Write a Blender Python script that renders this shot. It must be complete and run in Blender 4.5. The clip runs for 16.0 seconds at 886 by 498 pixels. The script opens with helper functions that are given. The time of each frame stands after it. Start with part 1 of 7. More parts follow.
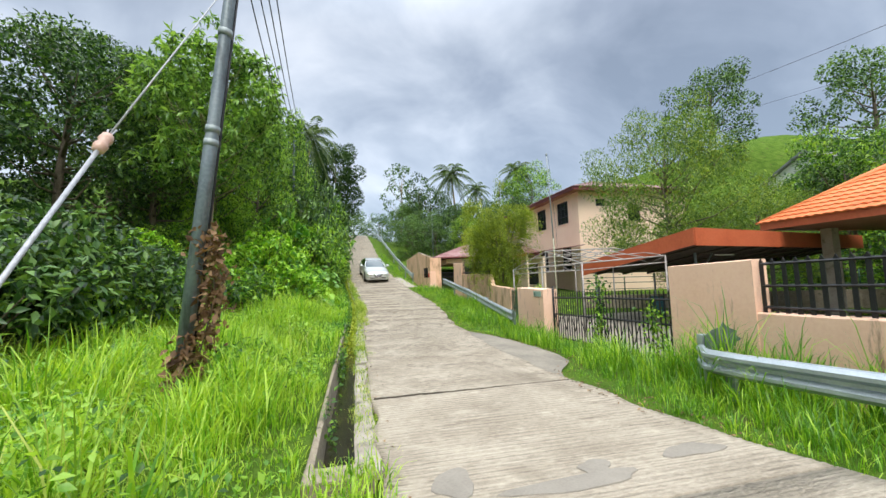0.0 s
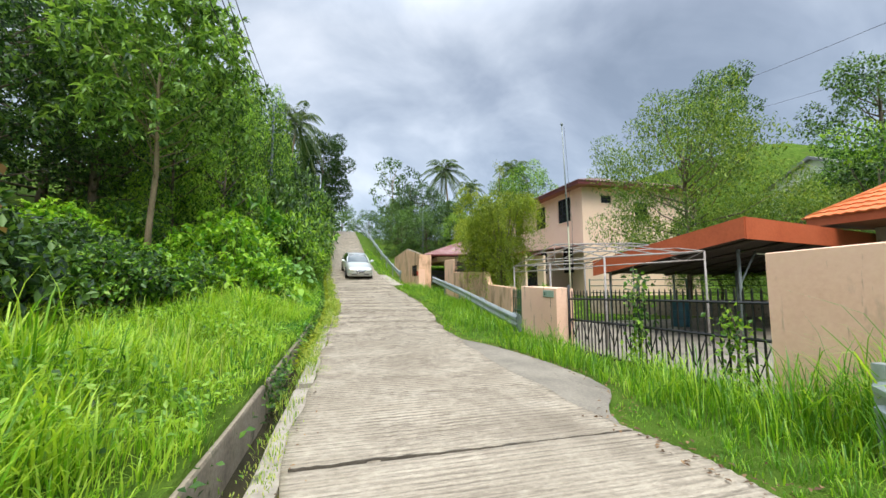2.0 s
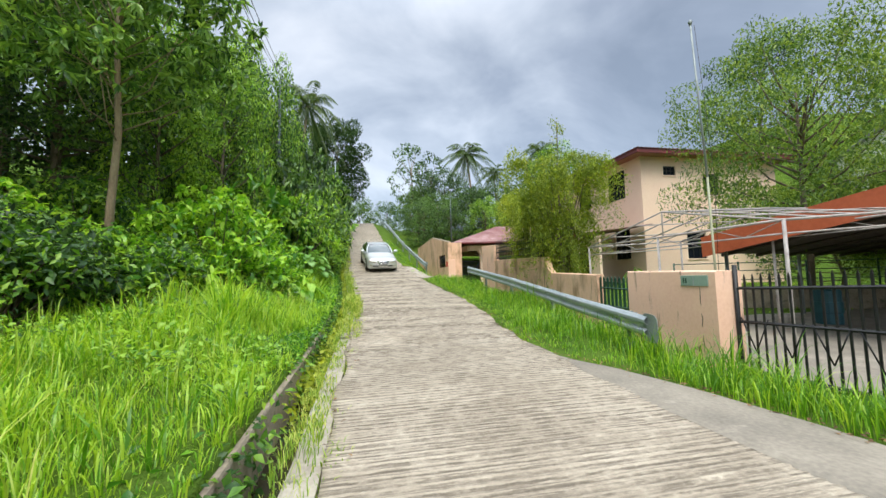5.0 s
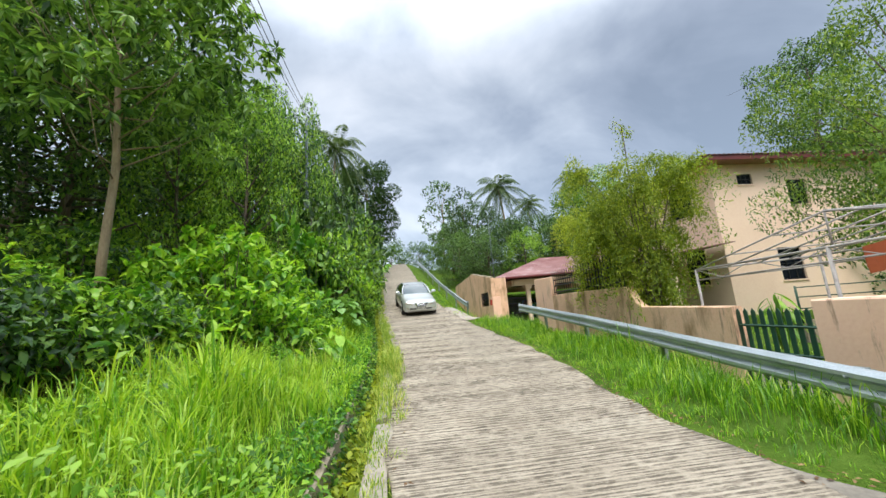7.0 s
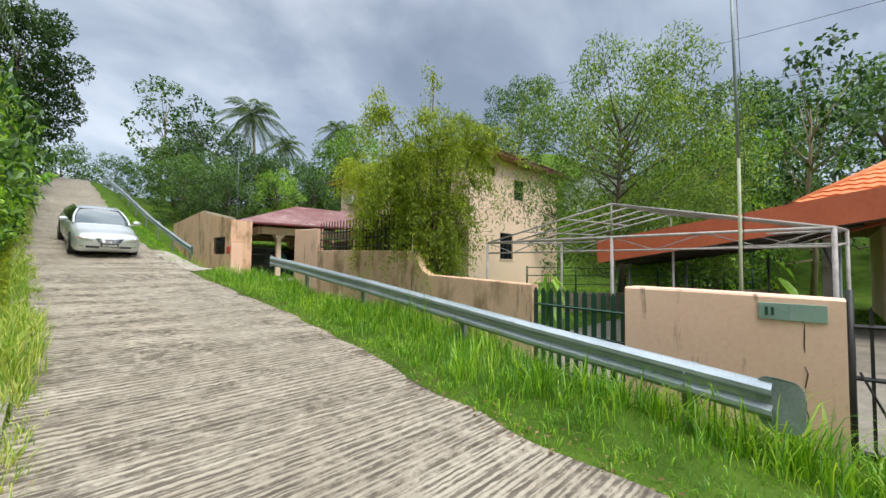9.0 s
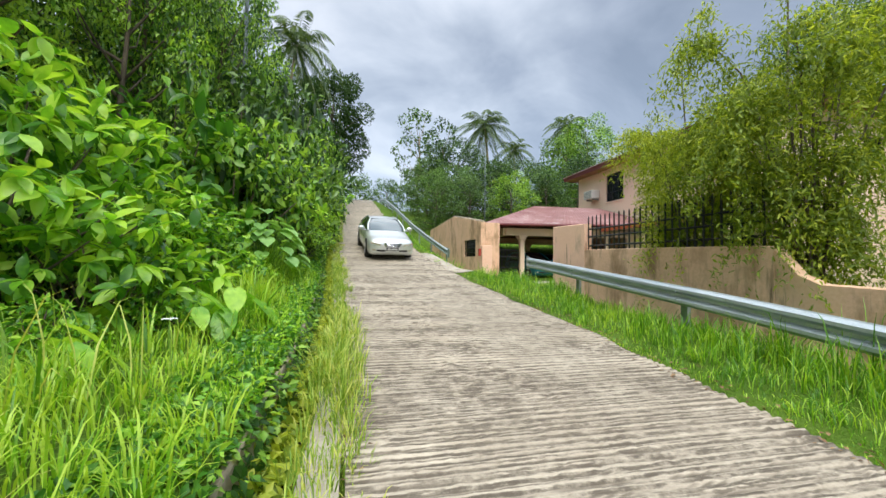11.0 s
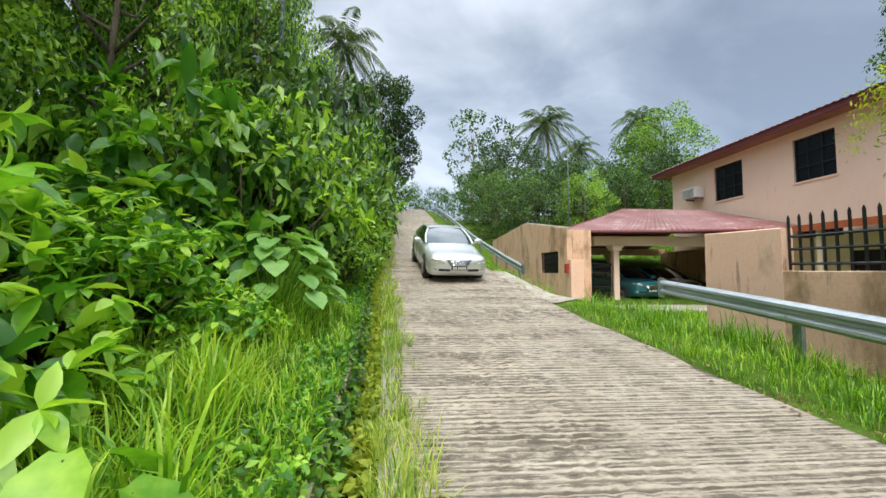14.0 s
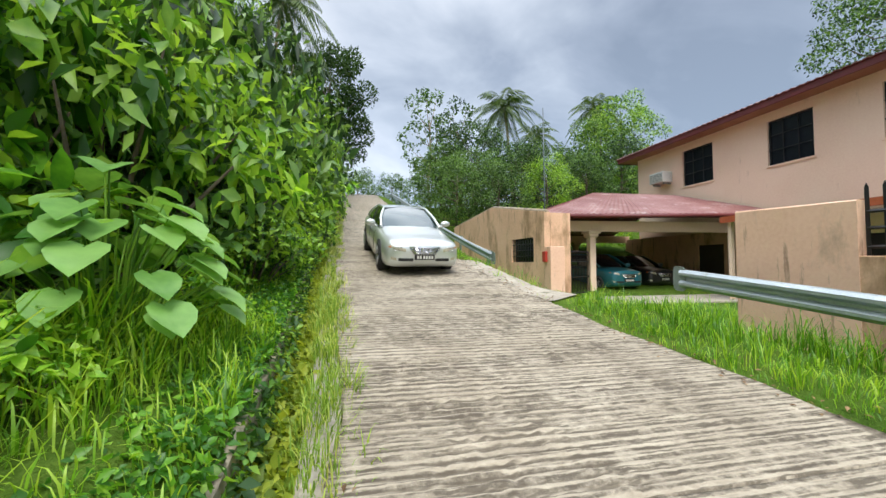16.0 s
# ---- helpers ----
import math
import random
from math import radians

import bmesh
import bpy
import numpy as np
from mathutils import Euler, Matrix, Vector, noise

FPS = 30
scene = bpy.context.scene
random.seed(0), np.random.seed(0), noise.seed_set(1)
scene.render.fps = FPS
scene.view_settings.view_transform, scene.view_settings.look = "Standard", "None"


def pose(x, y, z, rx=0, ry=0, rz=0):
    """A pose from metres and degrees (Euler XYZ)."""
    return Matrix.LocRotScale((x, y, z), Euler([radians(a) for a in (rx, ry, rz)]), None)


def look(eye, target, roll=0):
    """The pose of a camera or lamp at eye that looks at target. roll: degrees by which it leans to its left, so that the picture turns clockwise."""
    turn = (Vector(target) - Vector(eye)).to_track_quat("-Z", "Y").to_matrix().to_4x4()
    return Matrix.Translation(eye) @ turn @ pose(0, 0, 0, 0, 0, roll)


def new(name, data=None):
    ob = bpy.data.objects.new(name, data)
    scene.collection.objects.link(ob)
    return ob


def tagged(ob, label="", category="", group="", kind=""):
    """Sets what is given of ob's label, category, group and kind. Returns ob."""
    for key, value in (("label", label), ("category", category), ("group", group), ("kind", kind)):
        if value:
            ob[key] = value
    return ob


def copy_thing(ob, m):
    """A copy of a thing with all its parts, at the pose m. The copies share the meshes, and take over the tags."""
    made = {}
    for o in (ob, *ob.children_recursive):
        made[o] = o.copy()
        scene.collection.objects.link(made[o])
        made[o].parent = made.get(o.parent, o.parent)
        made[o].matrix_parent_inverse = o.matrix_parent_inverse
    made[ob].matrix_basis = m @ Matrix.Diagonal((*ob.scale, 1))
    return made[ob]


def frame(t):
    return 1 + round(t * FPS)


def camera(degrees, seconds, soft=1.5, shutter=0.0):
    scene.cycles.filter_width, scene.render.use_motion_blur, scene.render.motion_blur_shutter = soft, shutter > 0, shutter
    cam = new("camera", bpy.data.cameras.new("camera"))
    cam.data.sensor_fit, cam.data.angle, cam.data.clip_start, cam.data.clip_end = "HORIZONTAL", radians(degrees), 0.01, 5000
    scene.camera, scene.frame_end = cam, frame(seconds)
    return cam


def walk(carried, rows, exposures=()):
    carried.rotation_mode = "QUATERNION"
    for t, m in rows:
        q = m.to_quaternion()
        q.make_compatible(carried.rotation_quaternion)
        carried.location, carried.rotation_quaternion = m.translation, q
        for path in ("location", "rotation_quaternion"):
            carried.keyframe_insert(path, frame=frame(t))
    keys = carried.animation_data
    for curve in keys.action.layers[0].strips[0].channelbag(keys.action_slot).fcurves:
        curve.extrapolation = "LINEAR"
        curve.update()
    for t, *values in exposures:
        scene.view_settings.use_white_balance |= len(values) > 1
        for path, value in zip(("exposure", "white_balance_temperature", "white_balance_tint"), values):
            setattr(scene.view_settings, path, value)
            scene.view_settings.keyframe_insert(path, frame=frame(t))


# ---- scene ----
cam = camera(99.1, 16.0)
PATH = [
    (0, (-0.021, -0.038, 1.527), (0.418, 1.907, 1.694), -1.8),
    (0.5, (0.233, 0.57, 1.473), (0.586, 2.526, 1.694), -1.1),
    (1, (0.418, 1.197, 1.439), (0.749, 3.155, 1.675), -0.5),
    (1.5, (0.6, 1.895, 1.334), (0.987, 3.847, 1.541), -0.1),
    (2, (0.657, 2.598, 1.282), (1.138, 4.531, 1.46), -0.2),
    (2.5, (0.662, 3.284, 1.247), (1.203, 5.204, 1.391), -0.6),
    (3, (0.557, 3.914, 1.241), (1.115, 5.832, 1.354), -1.6),
    (3.2, (0.514, 4.175, 1.203), (1.068, 6.094, 1.306), -1.9),
    (5.3, (0.495, 6.923, 1.139), (0.871, 8.88, 1.313), -1.1),
    (5.5, (0.535, 7.185, 1.152), (0.89, 9.142, 1.359), -0.5),
    (6, (0.468, 7.776, 1.179), (0.633, 9.746, 1.483), 3.3),
    (6.5, (0.424, 8.461, 1.215), (0.616, 10.437, 1.459), -1.4),
    (7, (0.344, 9.041, 1.291), (0.585, 10.994, 1.651), -4.4),
    (7.5, (0.277, 9.765, 1.31), (0.768, 11.678, 1.628), -3.1),
    (8, (0.332, 10.473, 1.242), (1.288, 12.218, 1.444), -0.8),
    (8.5, (0.426, 11.159, 1.351), (1.756, 12.65, 1.456), 0.4),
    (9, (0.513, 11.775, 1.412), (1.914, 13.2, 1.501), 0.8),
    (9.5, (0.342, 12.398, 1.435), (1.295, 14.156, 1.413), -3.3),
    (10, (0.326, 13.15, 1.339), (0.895, 15.065, 1.425), -0.6),
    (10.2, (0.312, 13.418, 1.331), (0.807, 15.352, 1.463), -0.3),
    (12.3, (0.164, 16.03, 1.498), (0.542, 17.993, 1.471), 1.5),
    (12.5, (0.151, 16.294, 1.484), (0.507, 18.262, 1.463), 1.4),
    (13, (0.139, 16.965, 1.539), (0.444, 18.942, 1.574), 1.3),
    (13.5, (0.153, 17.55, 1.623), (0.369, 19.535, 1.729), 0.6),
    (14, (0.03, 18.195, 1.786), (0.199, 20.184, 1.916), 0.5),
    (14.5, (0.032, 18.814, 1.817), (0.183, 20.805, 1.928), 0.1),
    (15, (-0.025, 19.496, 1.785), (0.169, 21.486, 1.86), 0.1),
    (15.5, (0.056, 20.207, 1.796), (0.347, 22.185, 1.832), 0.3),
    (16, (0.072, 20.591, 1.796), (0.483, 22.546, 1.874), -0.1),
]
walk(cam, [(t, look(eye, target, roll)) for t, eye, target, roll in PATH],
     exposures=[(0, 0.38), (7.6, 0.38), (8.6, 0.24), (9.4, 0.26), (10.2, 0.38), (16, 0.38)])


# ---- world and sun ----
world = bpy.data.worlds.new("overcast_sky")
scene.world = world
world.use_nodes = True
wn, wl = world.node_tree.nodes, world.node_tree.links
wn.clear()


def wnode(kind, **values):
    n = wn.new(kind)
    for k, v in values.items():
        n.inputs[k].default_value = v
    return n


SUN_EL, SUN_AZ = radians(60), radians(188)
sky = wn.new("ShaderNodeTexSky")
sky.sky_type, sky.sun_disc, sky.sun_elevation, sky.sun_rotation = "NISHITA", False, SUN_EL, SUN_AZ
coord = wn.new("ShaderNodeTexCoord")
sep = wn.new("ShaderNodeSeparateXYZ")
wl.new(coord.outputs["Generated"], sep.inputs[0])
# clouds lie on a flat layer: direction divided by its height
hz = wn.new("ShaderNodeMath"); hz.operation = "MAXIMUM"; hz.inputs[1].default_value = 0.0
wl.new(sep.outputs["Z"], hz.inputs[0])
add = wn.new("ShaderNodeMath"); add.operation = "ADD"; add.inputs[1].default_value = 0.55
wl.new(hz.outputs[0], add.inputs[0])
div = wn.new("ShaderNodeVectorMath"); div.operation = "DIVIDE"
wl.new(coord.outputs["Generated"], div.inputs[0]); wl.new(add.outputs[0], div.inputs[1])
shift = wn.new("ShaderNodeMapping")
shift.inputs["Location"].default_value = (0.52, 0.31, 0.0)
shift.inputs["Rotation"].default_value = (0, 0, radians(28))
shift.inputs["Scale"].default_value = (0.78, 1.0, 0.25)
wl.new(div.outputs[0], shift.inputs[0])
big = wnode("ShaderNodeTexNoise", Scale=1.25, Detail=6.0, Roughness=0.50, Distortion=0.35)
fine = wnode("ShaderNodeTexNoise", Scale=3.4, Detail=6.0, Roughness=0.52, Distortion=0.4)
wl.new(shift.outputs[0], big.inputs["Vector"]); wl.new(shift.outputs[0], fine.inputs["Vector"])
both = wn.new("ShaderNodeMath"); both.operation = "MULTIPLY_ADD"; both.inputs[1].default_value = 0.46
wl.new(fine.outputs["Fac"], both.inputs[0])
bigger = wn.new("ShaderNodeMath"); bigger.operation = "MULTIPLY"; bigger.inputs[1].default_value = 0.68
wl.new(big.outputs["Fac"], bigger.inputs[0]); wl.new(bigger.outputs[0], both.inputs[2])
ramp = wn.new("ShaderNodeValToRGB")
for pos, col in ((0.43, (0.175, 0.20, 0.235, 1)), (0.50, (0.25, 0.28, 0.325, 1)), (0.56, (0.35, 0.385, 0.43, 1)), (0.60, (0.43, 0.465, 0.51, 1)), (0.67, (0.58, 0.605, 0.64, 1))):
    e = ramp.color_ramp.elements.new(pos)
    e.color = col
ramp.color_ramp.elements.remove(ramp.color_ramp.elements[0])
ramp.color_ramp.elements.remove(ramp.color_ramp.elements[-1])
# a heavier grey bank of cloud hangs over the houses
bank_dir = wn.new("ShaderNodeVectorMath"); bank_dir.operation = "DOT_PRODUCT"
bank_dir.inputs[1].default_value = (0.54, 0.70, 0.46)
wl.new(coord.outputs["Generated"], bank_dir.inputs[0])
heavy = wnode("ShaderNodeMapRange"); heavy.interpolation_type = "SMOOTHSTEP"
heavy.inputs["From Min"].default_value, heavy.inputs["From Max"].default_value = 0.90, 1.0
heavy.inputs["To Max"].default_value = 0.042
wl.new(bank_dir.outputs["Value"], heavy.inputs["Value"])
cloud = wn.new("ShaderNodeMath"); cloud.operation = "SUBTRACT"
wl.new(both.outputs[0], cloud.inputs[0]); wl.new(heavy.outputs[0], cloud.inputs[1])
wl.new(cloud.outputs[0], ramp.inputs[0])
# an overcast sky is brighter towards the zenith
zen = wnode("ShaderNodeMapRange"); zen.interpolation_type = "SMOOTHSTEP"
zen.inputs["From Min"].default_value, zen.inputs["From Max"].default_value = 0.55, 1.0
zen.inputs["To Min"].default_value, zen.inputs["To Max"].default_value = 1.0, 4.9
wl.new(sep.outputs["Z"], zen.inputs["Value"])
bright = wn.new("ShaderNodeVectorMath"); bright.operation = "SCALE"
wl.new(ramp.outputs["Color"], bright.inputs[0]); wl.new(zen.outputs[0], bright.inputs["Scale"])
bg_cloud = wnode("ShaderNodeBackground", Strength=1.02)
wl.new(bright.outputs[0], bg_cloud.inputs["Color"])
bg_sky = wnode("ShaderNodeBackground", Strength=0.05)
wl.new(sky.outputs[0], bg_sky.inputs["Color"])
wadd = wn.new("ShaderNodeAddShader")
wout = wn.new("ShaderNodeOutputWorld")
wl.new(bg_cloud.outputs[0], wadd.inputs[0]); wl.new(bg_sky.outputs[0], wadd.inputs[1]); wl.new(wadd.outputs[0], wout.inputs[0])

sun_data = bpy.data.lights.new("sun", "SUN")
sun_data.energy, sun_data.angle, sun_data.color = 2.5, radians(34), (1.0, 0.95, 0.86)
sun = new("sun", sun_data)
sun.matrix_world = look((0, 0, 40), (-math.sin(SUN_AZ) * 10, -math.cos(SUN_AZ) * 10, 40 - 10 * math.tan(SUN_EL)))


# ---- materials ----
def material(name, colors, rough=0.8, scale=3.0, fine_scale=30.0, bump=0.3, metal=0.0, bump_dist=0.01, stretch=(1, 1, 1), island=0.0, objvar=0.0, spec=0.5, coat=0.0, stains=None):
    """A surface whose colour wanders between the given ones at two scales, with fine relief. stains: (colour, scale, threshold, stretch)."""
    m = bpy.data.materials.new(name)
    m.use_nodes = True
    n, l = m.node_tree.nodes, m.node_tree.links
    bsdf = n["Principled BSDF"]
    tc = n.new("ShaderNodeTexCoord")
    mp = n.new("ShaderNodeMapping")
    mp.inputs["Scale"].default_value = stretch
    l.new(tc.outputs["Object"], mp.inputs[0])
    a = n.new("ShaderNodeTexNoise"); a.inputs["Scale"].default_value = scale; a.inputs["Detail"].default_value = 5
    b = n.new("ShaderNodeTexNoise"); b.inputs["Scale"].default_value = fine_scale; b.inputs["Detail"].default_value = 4
    l.new(mp.outputs[0], a.inputs["Vector"]); l.new(mp.outputs[0], b.inputs["Vector"])
    mixf = n.new("ShaderNodeMath"); mixf.operation = "MULTIPLY_ADD"; mixf.inputs[1].default_value = 0.4
    l.new(b.outputs["Fac"], mixf.inputs[0])
    s = n.new("ShaderNodeMath"); s.operation = "MULTIPLY"; s.inputs[1].default_value = 0.6
    l.new(a.outputs["Fac"], s.inputs[0]); l.new(s.outputs[0], mixf.inputs[2])
    last = mixf.outputs[0]
    for amount, source in ((island, "island"), (objvar, "object")):
        if amount:
            r = n.new("ShaderNodeNewGeometry").outputs["Random Per Island"] if source == "island" else n.new("ShaderNodeObjectInfo").outputs["Random"]
            c = n.new("ShaderNodeMath"); c.operation = "MULTIPLY_ADD"; c.inputs[1].default_value = amount
            l.new(r, c.inputs[0])
            d = n.new("ShaderNodeMath"); d.operation = "SUBTRACT"; d.inputs[1].default_value = amount / 2
            l.new(last, d.inputs[0]); l.new(d.outputs[0], c.inputs[2])
            last = c.outputs[0]
    ramp = n.new("ShaderNodeValToRGB")
    k = len(colors)
    ramp.color_ramp.elements[0].position, ramp.color_ramp.elements[0].color = 0.3, (*colors[0], 1)
    ramp.color_ramp.elements[1].position, ramp.color_ramp.elements[1].color = 0.7, (*colors[-1], 1)
    for i in range(1, k - 1):
        ramp.color_ramp.elements.new(0.3 + 0.4 * i / (k - 1)).color = (*colors[i], 1)
    l.new(last, ramp.inputs[0])
    color = ramp.outputs["Color"]
    for stain, sc, thr, st in (stains or ()):
        mp2 = n.new("ShaderNodeMapping"); mp2.inputs["Scale"].default_value = st
        l.new(tc.outputs["Object"], mp2.inputs[0])
        t = n.new("ShaderNodeTexNoise"); t.inputs["Scale"].default_value = sc; t.inputs["Detail"].default_value = 6; t.inputs["Roughness"].default_value = 0.65
        l.new(mp2.outputs[0], t.inputs["Vector"])
        mr = n.new("ShaderNodeMapRange"); mr.inputs["From Min"].default_value, mr.inputs["From Max"].default_value = thr, thr + 0.14
        l.new(t.outputs["Fac"], mr.inputs["Value"])
        mx = n.new("ShaderNodeMix"); mx.data_type = "RGBA"
        l.new(mr.outputs[0], mx.inputs["Factor"]); l.new(color, mx.inputs["A"])
        mx.inputs["B"].default_value = (*stain, 1)
        color = mx.outputs["Result"]
    l.new(color, bsdf.inputs["Base Color"])
    bsdf.inputs["Roughness"].default_value, bsdf.inputs["Metallic"].default_value = rough, metal
    bsdf.inputs["Specular IOR Level"].default_value = spec
    bsdf.inputs["Coat Weight"].default_value = coat
    if bump:
        bp = n.new("ShaderNodeBump"); bp.inputs["Strength"].default_value = bump; bp.inputs["Distance"].default_value = bump_dist
        l.new(b.outputs["Fac"], bp.inputs["Height"]); l.new(bp.outputs[0], bsdf.inputs["Normal"])
    return m


def leaf_material(name, colors, rough=0.42, through_light=0.42, spec=0.5):
    """Leaves: colour varies leaf by leaf and along the crown, some light passes through."""
    m = material(name, colors, rough, 0.6, 9.0, 0.15, island=0.62, objvar=0.28, spec=spec)
    n, l = m.node_tree.nodes, m.node_tree.links
    bsdf, out = n["Principled BSDF"], n["Material Output"]
    tr = n.new("ShaderNodeBsdfTranslucent")
    col = bsdf.inputs["Base Color"].links[0].from_socket
    warm = n.new("ShaderNodeMix"); warm.data_type = "RGBA"; warm.blend_type = "MULTIPLY"; warm.inputs["Factor"].default_value = 1.0
    warm.inputs["B"].default_value = (1.45, 1.35, 0.65, 1)
    l.new(col, warm.inputs["A"]); l.new(warm.outputs["Result"], tr.inputs["Color"])
    mx = n.new("ShaderNodeMixShader"); mx.inputs[0].default_value = through_light
    l.new(bsdf.outputs[0], mx.inputs[1]); l.new(tr.outputs[0], mx.inputs[2]); l.new(mx.outputs[0], out.inputs["Surface"])
    return m


def glass_material(name, tint, rough=0.03):
    m = bpy.data.materials.new(name)
    m.use_nodes = True
    b = m.node_tree.nodes["Principled BSDF"]
    b.inputs["Base Color"].default_value, b.inputs["Roughness"].default_value = (*tint, 1), rough
    b.inputs["Specular IOR Level"].default_value = 0.9
    b.inputs["Coat Weight"].default_value = 0.6
    return m


CONCRETE = material("grooved_concrete", [(0.25, 0.21, 0.155), (0.37, 0.32, 0.245), (0.485, 0.43, 0.34)], 0.85, 1.1, 26.0, 1.0, bump_dist=0.022, stretch=(0.7, 1.3, 1),
                    stains=[((0.49, 0.43, 0.335), 3.2, 0.57, (0.6, 1.4, 1)), ((0.26, 0.22, 0.165), 0.5, 0.58, (1.5, 0.45, 1)), ((0.16, 0.13, 0.095), 2.0, 0.60, (0.6, 3.0, 1))])


def groove_lines(m):
    """Colours the tined grooves across the lane darker: dirt, with groove shade painted in."""
    n, l = m.node_tree.nodes, m.node_tree.links
    bsdf = n["Principled BSDF"]
    col = bsdf.inputs["Base Color"].links[0].from_socket
    tc = n.new("ShaderNodeTexCoord")
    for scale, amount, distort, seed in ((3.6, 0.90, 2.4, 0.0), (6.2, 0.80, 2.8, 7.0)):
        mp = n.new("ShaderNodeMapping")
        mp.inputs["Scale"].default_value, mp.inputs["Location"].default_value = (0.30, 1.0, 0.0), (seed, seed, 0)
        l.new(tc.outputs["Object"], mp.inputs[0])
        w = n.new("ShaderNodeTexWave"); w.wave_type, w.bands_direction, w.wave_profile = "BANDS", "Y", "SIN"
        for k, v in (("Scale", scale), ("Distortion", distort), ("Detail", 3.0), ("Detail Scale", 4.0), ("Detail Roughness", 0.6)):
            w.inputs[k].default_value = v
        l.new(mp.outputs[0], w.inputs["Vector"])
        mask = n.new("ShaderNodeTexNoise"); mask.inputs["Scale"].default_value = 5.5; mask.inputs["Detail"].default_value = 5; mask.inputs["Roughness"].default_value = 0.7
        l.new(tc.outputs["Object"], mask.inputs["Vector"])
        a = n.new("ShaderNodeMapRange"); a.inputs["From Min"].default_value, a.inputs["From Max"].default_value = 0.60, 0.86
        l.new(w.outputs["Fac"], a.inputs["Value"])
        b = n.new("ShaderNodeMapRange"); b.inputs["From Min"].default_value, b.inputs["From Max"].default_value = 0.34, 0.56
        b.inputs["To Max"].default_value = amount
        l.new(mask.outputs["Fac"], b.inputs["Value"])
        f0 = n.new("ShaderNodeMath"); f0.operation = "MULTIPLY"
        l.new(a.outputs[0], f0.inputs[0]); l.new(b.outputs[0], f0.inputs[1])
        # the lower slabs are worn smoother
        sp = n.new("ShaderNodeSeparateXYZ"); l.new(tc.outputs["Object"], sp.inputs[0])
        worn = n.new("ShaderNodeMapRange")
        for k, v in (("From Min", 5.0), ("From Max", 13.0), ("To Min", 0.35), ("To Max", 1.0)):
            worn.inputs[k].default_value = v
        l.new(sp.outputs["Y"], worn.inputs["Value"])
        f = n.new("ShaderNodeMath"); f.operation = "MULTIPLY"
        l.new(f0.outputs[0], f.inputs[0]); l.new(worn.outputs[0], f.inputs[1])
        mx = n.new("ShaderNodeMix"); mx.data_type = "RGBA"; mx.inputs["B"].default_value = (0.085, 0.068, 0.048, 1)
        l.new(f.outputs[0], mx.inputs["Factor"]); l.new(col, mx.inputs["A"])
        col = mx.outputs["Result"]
    # shade in the ribs' hollows is put into the colour, by pointiness
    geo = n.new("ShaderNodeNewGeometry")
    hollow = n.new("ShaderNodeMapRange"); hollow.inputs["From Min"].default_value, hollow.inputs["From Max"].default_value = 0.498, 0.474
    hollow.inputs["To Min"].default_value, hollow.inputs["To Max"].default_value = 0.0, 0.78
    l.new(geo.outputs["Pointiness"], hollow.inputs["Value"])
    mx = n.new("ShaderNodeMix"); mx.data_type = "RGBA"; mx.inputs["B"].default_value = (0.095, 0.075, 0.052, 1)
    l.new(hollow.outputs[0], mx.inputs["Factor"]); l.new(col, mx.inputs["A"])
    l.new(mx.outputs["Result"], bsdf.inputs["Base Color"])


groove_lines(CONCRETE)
CONCRETE_EDGE = material("edge_concrete", [(0.22, 0.19, 0.15), (0.36, 0.32, 0.26), (0.46, 0.42, 0.34)], 0.9, 2.0, 25.0, 0.6, stains=[((0.10, 0.11, 0.05), 3.0, 0.56, (1, 1, 1))])
DRAIN_CONCRETE = material("mossy_concrete", [(0.17, 0.14, 0.10), (0.31, 0.26, 0.19), (0.44, 0.38, 0.29)], 0.85, 2.5, 22.0, 0.6, stains=[((0.05, 0.06, 0.025), 2.5, 0.57, (1, 1, 1))])
WATER = material("drain_water", [(0.02, 0.02, 0.012), (0.045, 0.04, 0.02)], 0.12, 2.0, 9.0, 0.1)
SOIL = material("grassy_soil", [(0.04, 0.08, 0.012), (0.085, 0.155, 0.02), (0.14, 0.21, 0.035)], 0.95, 1.2, 45.0, 1.0, spec=0.05, bump_dist=0.05, stains=[((0.12, 0.085, 0.045), 1.3, 0.60, (1, 1, 1))])
APRON = material("worn_grey_concrete", [(0.15, 0.135, 0.11), (0.23, 0.205, 0.165), (0.33, 0.295, 0.235)], 0.9, 1.4, 25.0, 0.5, stains=[((0.12, 0.105, 0.08), 1.3, 0.57, (1, 0.5, 1)), ((0.40, 0.36, 0.29), 2.2, 0.62, (0.6, 1, 1))])
JOINT = material("joint_tar", [(0.06, 0.05, 0.04), (0.14, 0.12, 0.09)], 0.9, 9.0, 60.0, 0.4)
PATCH = material("cement_patch", [(0.20, 0.18, 0.15), (0.30, 0.27, 0.225)], 0.9, 3.0, 40.0, 0.4)
PEACH = material("peach_wall_paint", [(0.77, 0.47, 0.325), (0.84, 0.545, 0.395), (0.88, 0.60, 0.445)], 0.85, 0.7, 18.0, 0.2,
                 stains=[((0.20, 0.11, 0.07), 2.2, 0.59, (3.0, 3.0, 0.42)), ((0.50, 0.33, 0.23), 1.2, 0.58, (1.2, 1.2, 0.5))])
OLDPEACH = material("weathered_peach_wall", [(0.62, 0.38, 0.235), (0.76, 0.485, 0.32), (0.83, 0.565, 0.395)], 0.9, 0.8, 18.0, 0.3,
                    stains=[((0.13, 0.085, 0.05), 1.7, 0.595, (3.2, 3.2, 0.35)), ((0.36, 0.22, 0.12), 1.0, 0.52, (1.2, 1.2, 0.5))])
